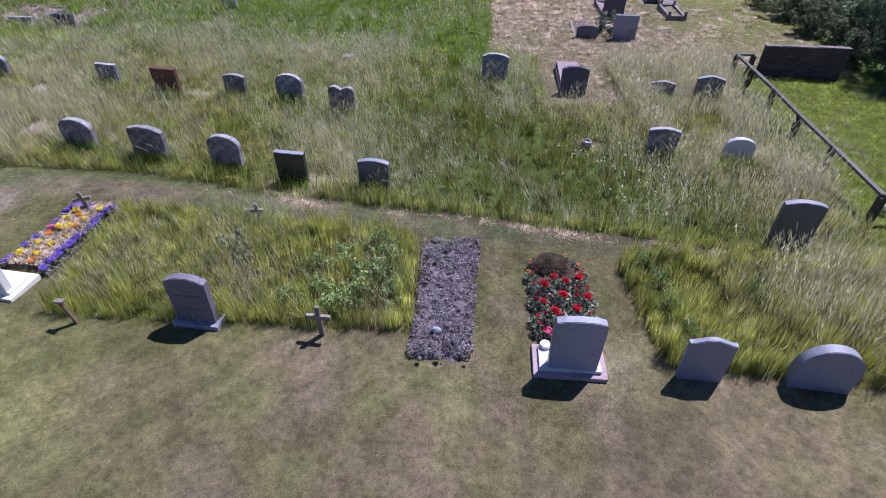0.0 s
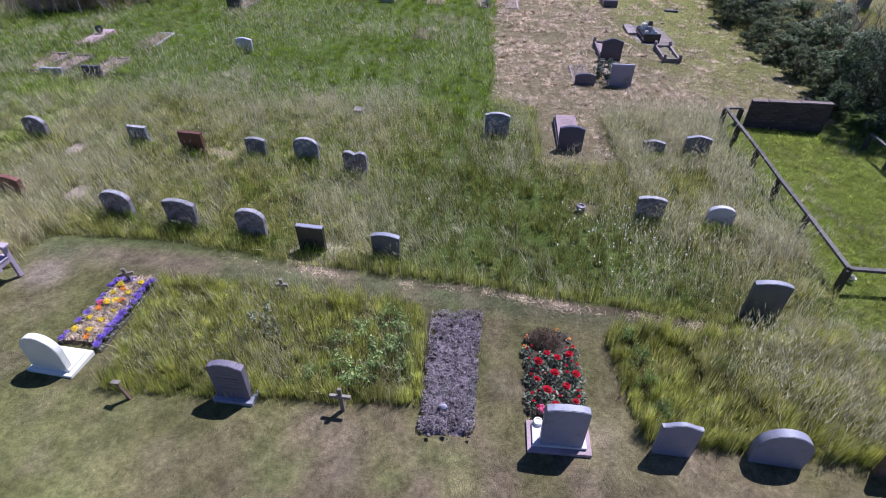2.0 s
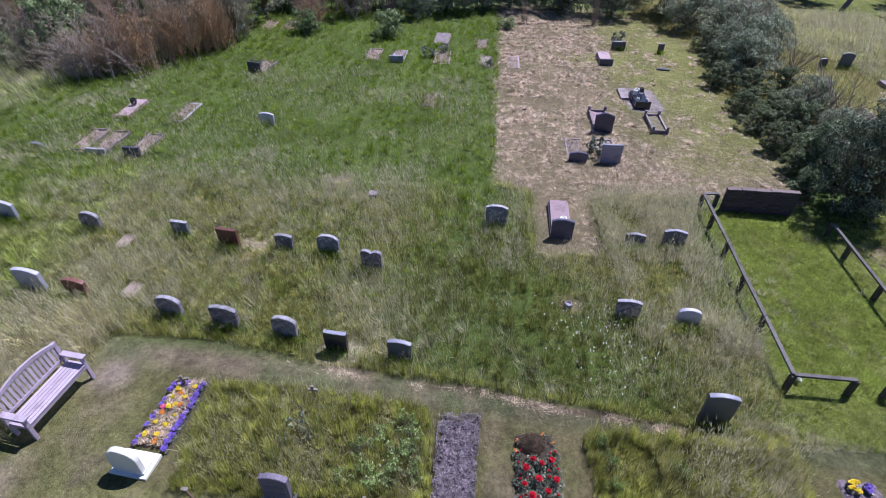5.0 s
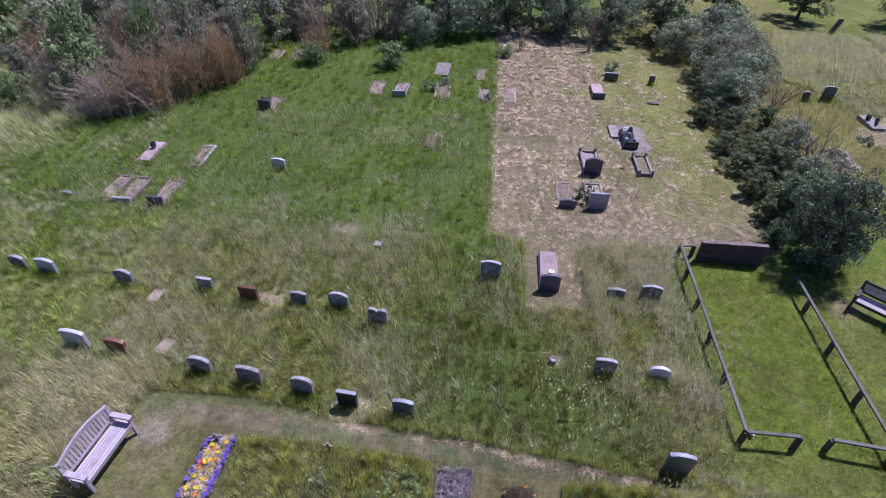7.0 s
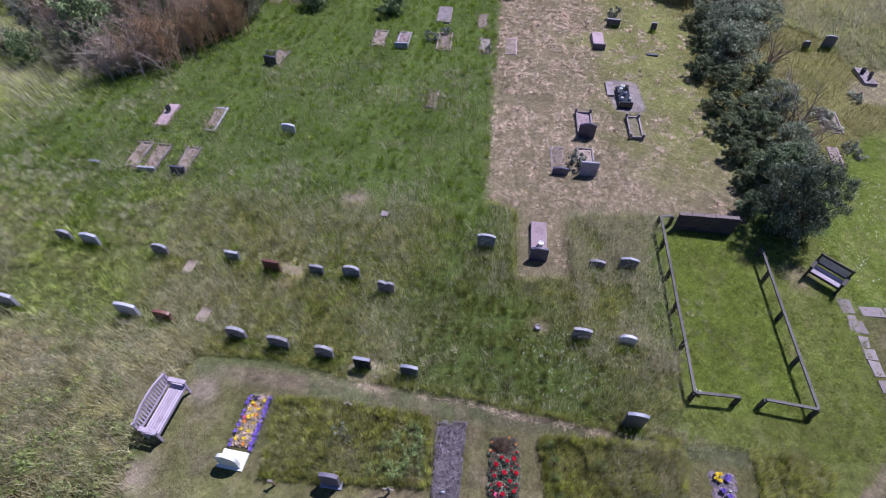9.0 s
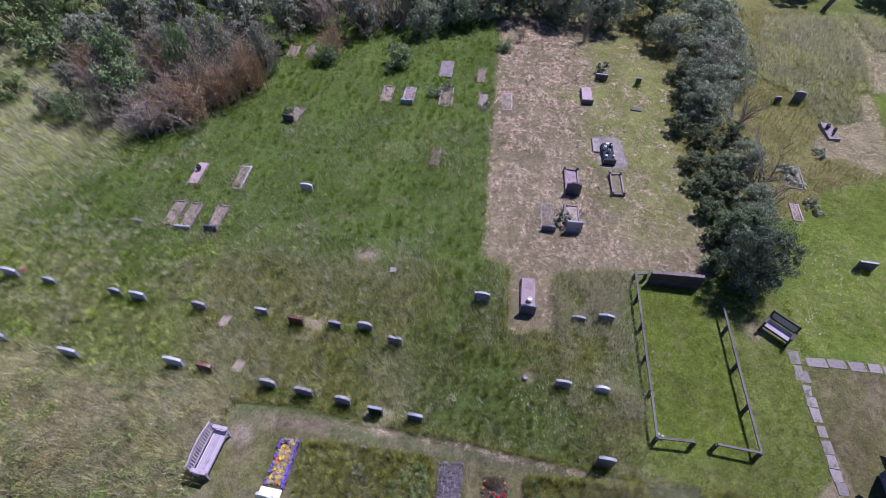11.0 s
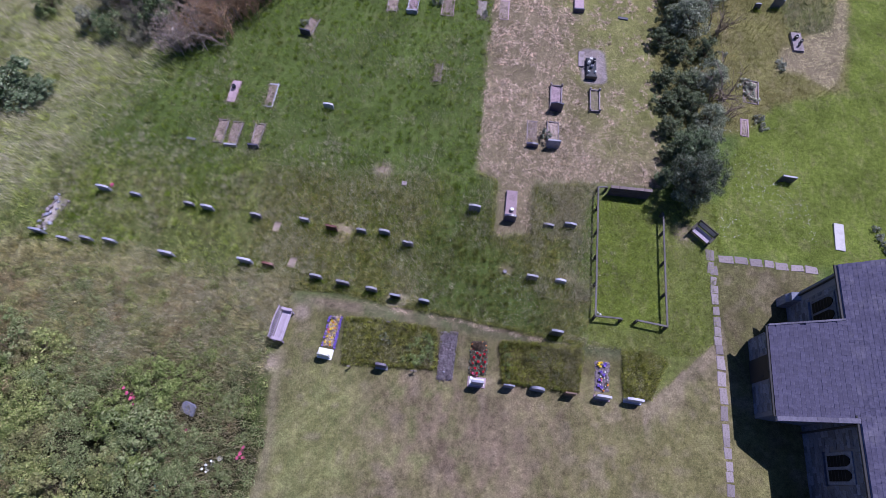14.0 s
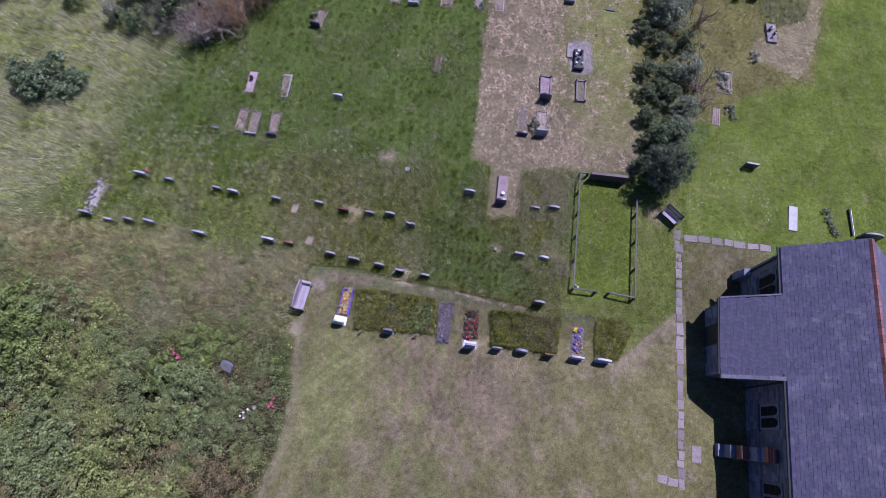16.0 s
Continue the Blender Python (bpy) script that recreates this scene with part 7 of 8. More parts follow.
x, y, g = scatter(-4.8, 10.0, 3.2, 6.6, 330, (PLOT,), 0.0, 7)
k = (drift(x, y, g, 167, 0.8, 0.55) & (x < 2)) | (drift(x, y, g, 168, 1.2, 0.66 - 0.34 * np.clip((x - 3.5) / 1.3, 0, 1)) & (x > 2.3)) | ((x > -3.4) & (x < -1.6) & (y > 5.4) & (g.uniform(0, 1, len(x)) < 0.25))
plumes("plot_plumes", x[k], y[k], g.uniform(0.3, 0.52, k.sum()), PLUME, "pale seed heads over the grave plots", g, 0.10, 0.008, -0.12, 0.15)
x, y, g = scatter(3.4, 6.2, 3.5, 5.9, 620, (PLOT,), 0.0, 44)
k = drift(x, y, g, 203, 1.1, 0.75 - 0.35 * np.clip((x - 3.5) / 1.6, 0, 1))
plumes("plot_plumes", x[k], y[k], g.uniform(0.4, 0.62, k.sum()), PLUME, "pinkish-white seed heads at the plot's end", g, 0.12, 0.012, -0.12, 0.12)

x, y, g = scatter(-4.8, 10.0, 3.2, 6.6, 420, (PLOT,), 0.0, 25)
k = drift(x, y, g, 171, 0.9, 0.55) & ((x < 2) | (x > 4.2))
blades("plot_stalks", x[k], y[k], g.uniform(0.2, 0.38, k.sum()), g.uniform(0.004, 0.008, k.sum()), g.uniform(0.1, 0.8, k.sum()), G_STRAW, "bleached dry stalks over the plots", wind=-0.1)
x, y, g = scatter(-4.8, 10.0, 3.2, 6.6, 1500, (PLOT,), 0.5, 26)
blades("plot_undergrowth", x, y, g.uniform(0.08, 0.2, len(x)), g.uniform(0.006, 0.012, len(x)), g.uniform(0.2, 1.3, len(x)), bpy.data.materials["fresh_blade"], "short fresh growth in the plots", far=True)

# the cut edges of the uncut grass
g = np.random.default_rng(301)
ex, ey = [], []
for line, per_m in ((PLOT_1 + PLOT_1[:1], 900), (PLOT_2 + PLOT_2[:1], 1500), (PLOT_3 + PLOT_3[:1], 420), ([(4.12, 11.2), (4.36, 13.9), (6.8, 14.1)], 420), ([(2.05, 11.1), (2.2, 14.2), (1.24, 14.5)], 260), ([(px, py + 0.08) for px, py in LAWN[:12]], 420)):
    for (x0, y0), (x1, y1) in zip(line, line[1:]):
        n = int(per_m * math.hypot(x1 - x0, y1 - y0))
        k = g.uniform(0, 1, n)
        ex.append(x0 + (x1 - x0) * k + g.normal(0, 0.055, n))
        ey.append(y0 + (y1 - y0) * k + g.normal(0, 0.055, n))
x, y = np.concatenate(ex), np.concatenate(ey)
k = ~taken(x, y)
x, y = x[k], y[k]
blades("edge_grass", x, y, g.uniform(0.18, 0.38, len(x)) * np.where((x > 2.2) & (y < 5.8), 1.2, 1.0), g.uniform(0.003, 0.0065, len(x)), g.uniform(0.05, 0.5, len(x)), G_PLOT, "upright long grass along the mown edge", tuft=0.22, pull=0.3, bend=0.15)

# dry clippings raked up along the meadow's edge
ex, ey = [], []
for (x0, y0), (x1, y1) in zip(LAWN[3:12], LAWN[4:12]):
    n = int(700 * math.hypot(x1 - x0, y1 - y0))
    k = g.uniform(0, 1, n)
    ex.append(x0 + (x1 - x0) * k)
    ey.append(y0 + (y1 - y0) * k - 0.05 - np.abs(g.normal(0, 0.09, n)))
x, y = np.concatenate(ex), np.concatenate(ey)
k = (value_noise(x, y, 2.6, 303) * 0.6 + value_noise(x, y, 8.0, 304) * 0.4 > g.uniform(0.42, 0.62, len(x))) & ~taken(x, y)
blades("edge_clippings", x[k], y[k], g.uniform(0.03, 0.07, k.sum()), g.uniform(0.006, 0.012, k.sum()), g.uniform(0.8, 3.0, k.sum()), G_HAY, "dry clippings raked along the meadow's edge", far=True)

# dry bleached grass standing along the path past the second plot
x, y = g.uniform(4.9, 7.6, 9000), g.uniform(5.3, 6.4, 9000)
mid = np.interp(x, [4.9, 5.5, 6.3, 7.0, 7.6], [5.75, 5.78, 5.85, 5.7, 5.62])
k = (np.abs(y - mid) < np.interp(x, [4.9, 5.8, 7.0, 7.6], [0.25, 0.28, 0.14, 0.05]) * (0.5 + value_noise(x, y, 2.0, 305))) & (value_noise(x, y, 5.0, 306) > g.uniform(0.1, 0.6, 9000)) & ~taken(x, y)
blades("dry_strip_grass", x[k], y[k], np.interp(x[k], [5.0, 6.0, 7.2], [0.38, 0.26, 0.12]) * g.uniform(0.6, 1.1, k.sum()), g.uniform(0.005, 0.010, k.sum()), g.uniform(0.1, 0.8, k.sum()), G_SILVER, "pinkish dry grass standing along the path", wind=-0.1, far=True, bend=0.2)
# straw trodden down beside the black stone
x, y = g.normal(-2.1, 0.26, 520), g.normal(7.46, 0.13, 520)
blades("trodden_straw", x, y, g.uniform(0.08, 0.2, 520), g.uniform(0.006, 0.011, 520), g.uniform(0.6, 2.0, 520), G_SILVER, "bleached straw trodden down beside a gravestone", far=True)
# dry tufts inside the fence
x, y, g = scatter(6.7, 10.2, 6.8, 13.0, 500, (BRIGHT,), 0.0, 45)
k = drift(x, y, g, 205, 0.9, 0.62 + 0.12 * np.clip((x - 7.6) / 1.0, 0, 1))
blades("dry_tufts", x[k], y[k], g.uniform(0.08, 0.2, k.sum()), g.uniform(0.008, 0.014, k.sum()), g.uniform(0.2, 1.0, k.sum()), G_SILVER, "small dry tufts in the fenced grass", far=True, tuft=0.35, pull=0.6)

# bleached feathery grass in drifts, thickest by the fence and above the second plot
x, y, g = scatter(4.0, 7.4, 7.8, 14.3, 1500, (MEADOW,), 0.0, 31)
k = drift(x, y, g, 181, 1.6, 0.70 - 0.2 * np.clip((x - 4.0) / 1.2, 0, 1) - 0.12 * np.clip((y - 9) / 3, 0, 1))
blades("silvery_grass", x[k], y[k], g.uniform(0.22, 0.42, k.sum()), g.uniform(0.006, 0.012, k.sum()), g.uniform(0.1, 0.7, k.sum()), G_SILVER, "silvery bleached grass along the fence", wind=-0.15)
x, y, g = scatter(2.6, 6.2, 3.5, 5.8, 2100, (PLOT,), 0.0, 32)
k = drift(x, y, g, 183, 1.3, 0.98 - 0.46 * np.clip((x - 3.9) / 1.6, 0, 1))
blades("silvery_grass", x[k], y[k], g.uniform(0.32, 0.58, k.sum()), g.uniform(0.006, 0.012, k.sum()), g.uniform(0.05, 0.6, k.sum()), foliage("bleached_plot_grass", [(0.46, 0.41, 0.27), (0.60, 0.54, 0.40), (0.30, 0.30, 0.10), (0.20, 0.22, 0.05), (0.66, 0.60, 0.48)], gain=1.2, translucent=0.45, vary=0.4), "silvery bleached grass on the plot", wind=-0.1, bend=0.15)
x, y, g = scatter(-20, 4, 6.5, 24, 420, (MEADOW, LUSH), 0.0, 33)
k = drift(x, y, g, 185, 0.62, 0.58 - 0.12 * ((y > 11.2) & (y < 15.5) & (x < -1)) + 0.14 * (y > 16) - 0.07 * np.clip((-7 - x) / 4, 0, 1))
blades("silvery_grass", x[k], y[k], g.uniform(0.22, 0.42, k.sum()), g.uniform(0.006, 0.012, k.sum()), g.uniform(0.2, 0.9, k.sum()), G_SILVER, "patches of bleached grass in the green meadow", wind=-0.2, far=True, tuft=0.4, pull=0.6)
x, y, g = scatter(-20, 2, 9.0, 16, 900, (MEADOW, LUSH), 0.0, 34)
k = drift(x, y, g, 187, 0.5, 0.5) & (g.uniform(0, 1, len(x)) < np.clip((16 - y) / 4.0, 0, 1) * np.clip((2.0 - x) / 3, 0, 1))
blades("deep_grass", x[k], y[k], g.uniform(0.12, 0.28, k.sum()), g.uniform(0.008, 0.016, k.sum()), g.uniform(0.2, 1.0, k.sum()), G_LUSH, "deep green grass patches in the meadow", far=True, tuft=0.45)
# the green meadow to the north
x, y, g = scatter(-20, 3.2, 10.5, 36, 640, (LUSH,), 1.15, 8)
blades("lush_grass", x, y, g.uniform(0.16, 0.34, len(x)) * (0.5 + 0.8 * value_noise(x, y, 1.1, 73)), g.uniform(0.012, 0.024, len(x)), g.uniform(0.2, 1.0, len(x)), G_LUSH, "lush green meadow grass", far=True, tuft=0.55, pull=0.55)
# pale tall grass in the west and rough grass by the lawn
x, y, g = scatter(-30, -15, 8.5, 36, 260, (WAN,), 0.7, 9)
blades("pale_grass", x, y, g.uniform(0.25, 0.6, len(x)), g.uniform(0.014, 0.026, len(x)), g.uniform(0.2, 1.0, len(x)), G_WAN, "pale tall grass bending in the wind", wind=-0.4, far=True, tuft=0.7)
x, y, g = scatter(-24, -6.7, 3.2, 9.6, 1150, (STRAW,), 0.7, 10)
blades("rough_grass", x, y, g.uniform(0.25, 0.65, len(x)), g.uniform(0.009, 0.018, len(x)), g.uniform(0.2, 1.0, len(x)), G_PALE, "rank tall grass beside the lawn", wind=-0.25, tuft=0.5)
x, y, g = scatter(-18, -6.7, 3.2, 9.6, 420, (STRAW,), 0.9, 11)
plumes("rough_plumes", x, y, g.uniform(0.4, 0.7, len(x)), PLUME, "straw-coloured seed heads in rank grass", g, 0.13, 0.014, -0.2, 0.2)

x, y, g = scatter(-30, -15, 8.5, 36, 170, (WAN,), 0.0, 38)
k = drift(x, y, g, 193, 0.8, 0.46)
blades("pale_seed_grass", x[k], y[k], g.uniform(0.35, 0.65, k.sum()), g.uniform(0.012, 0.024, k.sum()), g.uniform(0.2, 0.8, k.sum()), G_SILVER, "bleached seeding grass bent by the wind", wind=-0.6, far=True)

x, y, g = scatter(17.5, 30, 25, 40, 150, (RANK,), 0.0, 42)
k = drift(x, y, g, 197, 0.6, 0.55 - 0.03 * (y - 28))
blades("rank_seed_grass", x[k], y[k], g.uniform(0.4, 0.75, k.sum()), g.uniform(0.012, 0.022, k.sum()), g.uniform(0.2, 0.8, k.sum()), G_SILVER, "silvery seeding grass over the tall grass", wind=-0.3, far=True)
x, y, g = scatter(-15, -7.0, 4.2, 9.4, 760, (STRAW,), 0.0, 39)
k = drift(x, y, g, 195, 1.0, 0.44 - 0.16 * np.clip((x + 11) / 2, 0, 1) * np.clip((y - 6.2) / 1.2, 0, 1))
blades("straw_tufts", x[k], y[k], g.uniform(0.35, 0.65, k.sum()), g.uniform(0.006, 0.012, k.sum()), g.uniform(0.2, 0.9, k.sum()), G_SILVER, "bleached rank grass behind the bench", wind=-0.2)

# withered weeds on the old graves in the meadow
wx, wy = [], []
g = np.random.default_rng(83)
for ob in [o for o in bpy.data.objects if o.parent is None and o.name.startswith("kerbed_grave") and any(w in o["label"] for w in ("weed", "overgrown", "sunk", "grown over", "pinkish"))]:
    n = 330
    u, w = g.uniform(-0.24, 0.24, n), g.uniform(-0.68, 0.68, n)
    k = value_noise(u + ob.location.x, w + ob.location.y, 4.0, 84) > g.uniform(0.2, 0.75, n)
    m = ob.matrix_basis
    wx.append(m[0][0] * u[k] + m[0][1] * w[k] + m[0][3])
    wy.append(m[1][0] * u[k] + m[1][1] * w[k] + m[1][3])
x, y = np.concatenate(wx), np.concatenate(wy)
blades("grave_weeds", x, y, g.uniform(0.05, 0.13, len(x)), g.uniform(0.010, 0.020, len(x)), g.uniform(0.2, 1.3, len(x)), foliage("withered_weed", [(0.20, 0.14, 0.11), (0.36, 0.28, 0.23), (0.18, 0.19, 0.06), (0.46, 0.38, 0.33), (0.07, 0.065, 0.04), (0.13, 0.16, 0.04)], gain=1.25), "withered weeds growing on the old graves", lift=0.05, far=True)

# mown turf
x, y, g = scatter(-7.6, 9.0, 1.0, 7.7, 2900, (MOWN,), 0.7, 12)
blades("mown_grass", x, y, g.uniform(0.014, 0.034, len(x)), g.uniform(0.004, 0.007, len(x)), g.uniform(0.4, 1.6, len(x)), G_LAWN, "short dry mown grass", far=True)
x, y, g = scatter(6.3, 13.4, 5.4, 13.8, 1700, (SIDE, BRIGHT), 0.0, 13)
blades("fenced_grass", x, y, g.uniform(0.06, 0.14, len(x)), g.uniform(0.007, 0.013, len(x)), g.uniform(0.3, 1.3, len(x)), G_FENCED, "short bright green grass inside the fence", far=True, tuft=0.22, pull=0.2)
x, y, g = scatter(13, 29, 10, 30, 240, (BRIGHT,), 0.0, 14)
blades("east_lawn_grass", x, y, g.uniform(0.04, 0.10, len(x)), g.uniform(0.012, 0.02, len(x)), g.uniform(0.3, 1.3, len(x)), G_BRIGHT, "short bright green lawn grass", far=True, tuft=0.4, pull=0.3)

# dry clippings on the lawn
x, y, g = scatter(-7.8, 12.4, 0.8, 7.4, 450, (MOWN,), 0.9, 23)
blades("lawn_clippings", x, y, g.uniform(0.008, 0.017, len(x)), g.uniform(0.003, 0.006, len(x)), g.uniform(1.5, 4.0, len(x)), G_HAY, "scattered dry clippings on the lawn", far=True)
# cut hay lying flat
x, y, g = scatter(1, 13.5, 10.9, 37, 1150, (CUT, YELLOWED), 0.0, 15)
swath = 0.40 * value_noise(x, y * 0.5, 3.4, 62) + 0.40 * value_noise(x, y, 7.0, 63) + 0.2 * value_noise(x, y, 0.7, 64) - 0.15 * (cover(x, y) == YELLOWED)
swath = swath - 0.10 * ((y < 13.9) & (x < 5))
k = (swath > 0.48 + g.uniform(-0.05, 0.05, len(x))) & (((x - 7.9) / 0.8) ** 4 + ((y - 22.25) / 1.45) ** 4 > 0.6 + 0.6 * value_noise(x, y, 3.0, 65))
x, y = x[k], y[k]
blades("cut_hay", x, y, g.uniform(0.06, 0.14, len(x)), g.uniform(0.008, 0.018, len(x)) + np.clip((y - 15.5) * 0.0013, 0, 0.016), g.uniform(0.8, 3.0, len(x)), G_HAY, "dry cut hay lying on stubble", far=True, tuft=0.42, pull=0.5)
x, y, g = scatter(17, 31, 20, 40, 500, (CUT,), 0.8, 16)
blades("cut_hay", x, y, g.uniform(0.04, 0.09, len(x)), g.uniform(0.016, 0.03, len(x)), g.uniform(1.0, 3.0, len(x)), foliage("bleached_hay", gain=1.6, tufts=0.6, colours=[(0.40, 0.34, 0.19), (0.48, 0.42, 0.26), (0.34, 0.29, 0.14), (0.22, 0.21, 0.08)], translucent=0.15), "dry cut hay lying on stubble", far=True)
x, y, g = scatter(1, 13.5, 11, 37, 620, (CUT, YELLOWED), 0.9, 35)
k = ((cover(x, y) == YELLOWED) | (g.uniform(0, 1, len(x)) < 0.55)) & (((x - 7.9) / 0.8) ** 4 + ((y - 22.25) / 1.45) ** 4 > 0.8)
blades("regrowth", x[k], y[k], g.uniform(0.04, 0.09, k.sum()), g.uniform(0.010, 0.018, k.sum()), g.uniform(0.3, 1.5, k.sum()), foliage("regrowth", [(0.15, 0.165, 0.045), (0.22, 0.225, 0.07), (0.27, 0.25, 0.11)], gain=1.5, patch=(0.34, 0.29, 0.17), patch_scale=0.6), "yellow-green regrowth between the hay", far=True)
# dried clippings on the bare bed and dry leaves in the flower bed
g = np.random.default_rng(77)
n = 22000
s, t = g.uniform(0.0, 1.0, n), g.uniform(0.04, 1.0, n)
x, y = -0.38 + 0.70 * s + 0.12 * t + 0.09 * s * t, 3.78 + 2.25 * t
lump = value_noise(x, y, 9, 95) * 0.6 + value_noise(x, y, 22, 96) * 0.4
keep = lump + g.uniform(-0.1, 0.1, n) > 0.36
x, y, lump = x[keep], y[keep], lump[keep]
v, t = leaf_cloud(np.stack([x, y, level(x, y) + 0.03 + 0.10 * lump * g.uniform(0.5, 1, len(x))], 1), g.uniform(0.006, 0.017, len(x)), g, 0.4)
tagged(link_mesh("dried_clippings", triangles("dried_clippings", v, t), foliage("clipping", [(0.13, 0.105, 0.13), (0.30, 0.26, 0.31), (0.08, 0.062, 0.08), (0.42, 0.38, 0.43), (0.26, 0.25, 0.22)], translucent=0.1)), "crumbled grey-purple withered plants on the bed", "dried plants", kind="stuff")
n = 1700
s, t = g.uniform(0.15, 0.85, n), g.uniform(0.05, 0.95, n)
x, y = -5.48 + 0.60 * s + 0.2 * t, 5.02 + 1.53 * t
# clods on the withered bed
bm = bmesh.new()
bmesh.ops.create_icosphere(bm, subdivisions=1, radius=1.0)
ico_v, ico_t = np.array([tuple(v.co) for v in bm.verts]), np.array([[v.index for v in f.verts] for f in bm.faces])
bm.free()
cv, ct = [], []
for k in range(240):
    s, w = g.uniform(0.03, 0.97), g.uniform(0.02, 0.98)
    bx, by = -0.40 + 0.74 * s + 0.12 * w + 0.09 * s * w, 3.74 + 2.28 * w
    v = ico_v * g.uniform(0.6, 1.3, (len(ico_v), 1)) * g.uniform(0.010, 0.032) * g.uniform(0.6, 1.3, 3)
    cv.append(v + np.array([bx, by, float(level(bx, by)) + 0.07]))
    ct.append(ico_t + len(ico_v) * k)
tagged(link_mesh("soil_clods", triangles("soil_clods", np.concatenate(cv), np.concatenate(ct)), PURPLE_SOIL), "crumbling purple-grey soil clods on the bed", "soil", kind="stuff")
blades("dry_leaves", x, y, g.uniform(0.05, 0.10, n), g.uniform(0.006, 0.012, n), g.uniform(0.8, 2.0, n), G_HAY, "dry straw-coloured dead leaves in the bed", lift=0.08)

# brambles and nettles in the south-west: leafy heads that overlap, each kind of plant in its own patches
g = np.random.default_rng(88)
n = 3900
x, y = g.uniform(-25, -6.9, n), g.uniform(-6.5, 9.4, n)
kind = cover(x, y)
keep = (kind == THICKET) | ((kind == STRAW) & (g.uniform(0, 1, n) < np.where(x < -12, 0.7, 0.4)) & (x < -7.9) & (y < 8.2))
for cx, cy, r in ((-7.9, 0.5, 0.45), (-9.05, 0.1, 0.5), (-12.8, 2.45, 0.5), (-10.5, 2.0, 0.55), (-10.95, -0.8, 0.35)):
    keep &= (x - cx) ** 2 + (y - cy) ** 2 > r * r
x, y = x[keep], y[keep]
n = len(x)
hump = np.clip((-7.3 - x) / 3.5, 0.12, 1) * (0.10 + 1.1 * value_noise(x, y, 0.42, 81) ** 1.5 + 0.35 * value_noise(x, y, 1.3, 82)) * np.where(y > 3.8, 0.55, 1.0)
heads = np.stack([x, y, level(x, y) + hump], 1)
girth = g.uniform(0.16, 0.36, n) * (0.75 + 0.4 * value_noise(x, y, 0.5, 85))
bright = value_noise(x, y, 0.32, 91) * 0.6 + value_noise(x, y, 0.9, 93) * 0.4 + 0.45 * np.exp(-((x + 18.2) / 1.2) ** 2 - ((y - 0.8) / 0.9) ** 2) + 0.2 * np.exp(-((x + 14.4) / 1.6) ** 2 - ((y - 0.3) / 1.2) ** 2)
silver_at = value_noise(x, y, 0.3, 92) * 0.6 + value_noise(x, y, 0.8, 94) * 0.4 + 0.4 * np.exp(-((x + 20.2) / 1.3) ** 2 - ((y - 2.0) / 1.2) ** 2)
dry_at = value_noise(x, y, 0.5, 95) * 0.6 + value_noise(x, y, 1.1, 96) * 0.4 + 0.3 * np.clip((x + 12.5) / 4, 0, 1) + 0.1 * (y > 3.5)
sort = np.where(bright > 0.64, 1, np.where(silver_at > 0.60, 2, np.where(dry_at > 0.68, 3, 0)))
for kind, name, label, material, size in ((0, "bramble_thicket", "dense olive-green bramble thicket", L_BRAMBLE, 0.036), (1, "nettle_thicket", "fresh green nettle and elder growth", L_NETTLE, 0.042),
                                          (2, "grey_thicket", "grey-green leafy growth among brambles", L_GREY, 0.036), (3, "dock_thicket", "brown seeding dock among brambles", L_DOCK, 0.030)):
    k = sort == kind
    pick = np.repeat(np.nonzero(k)[0], 84)
    w = ball(g, len(pick))
    w[:, 2] = np.abs(w[:, 2]) * 1.15 - 0.2
    c = heads[pick] + w * (girth[pick] * g.uniform(0.75, 1.08, len(pick)))[:, None] * np.array([1, 1, 0.85])
    c[:, 2] = np.maximum(c[:, 2], level(c[:, 0], c[:, 1]) + 0.03)
    v, t = leaf_cloud(c, g.uniform(0.6, 1.35, len(pick)) * size, g, 0.6, w)
    tagged(link_mesh(name, triangles(name, v, t), material), label, "brambles", kind="stuff")

# seeding grass among the brambles
x, y, g = scatter(-24, -7.2, -6.5, 6.5, 240, (THICKET,), 0.0, 37)
k = value_noise(x, y, 0.35, 191) * 0.6 + value_noise(x, y, 1.3, 192) * 0.4 + 0.06 * (y - 1.0) + 0.12 * (x > -10) > 0.52 + g.uniform(-0.1, 0.1, len(x))
blades("bramble_grass", x[k], y[k], g.uniform(0.5, 1.0, k.sum()) * np.clip(0.5 + (-7.2 - x[k]) / 5, 0.4, 1), g.uniform(0.012, 0.024, k.sum()), g.uniform(0.2, 0.8, k.sum()), foliage("bramble_grass", [(0.24, 0.22, 0.11), (0.34, 0.29, 0.17), (0.18, 0.18, 0.07), (0.40, 0.34, 0.24)], gain=1.3), "dry seeding grass growing through brambles")

# ox-eye daisies
g = np.random.default_rng(99)
n = 100
x, y = g.normal(3.1, 0.8, n), g.normal(7.9, 0.7, n)
x = np.concatenate([x, g.uniform(-8, 6, 40)])
y = np.concatenate([y, g.uniform(8, 13, 40)])
keep = np.isin(cover(x, y), (MEADOW, LUSH))
x, y = x[keep], y[keep]
v, t = leaf_cloud(np.stack([x, y, level(x, y) + g.uniform(0.28, 0.42, len(x))], 1), np.full(len(x), 0.021), g, 3.0)
v2, t2 = leaf_cloud(np.stack([x, y, level(x, y) + 0.36], 1), np.full(len(x), 0.016), g, 3.0)
tagged(link_mesh("oxeye_daisies", triangles("oxeye_daisies", np.concatenate([v, v2]), np.concatenate([t, t2 + len(v)])), PETAL_WHITE), "white ox-eye daisies in long grass", "daisies", kind="stuff")

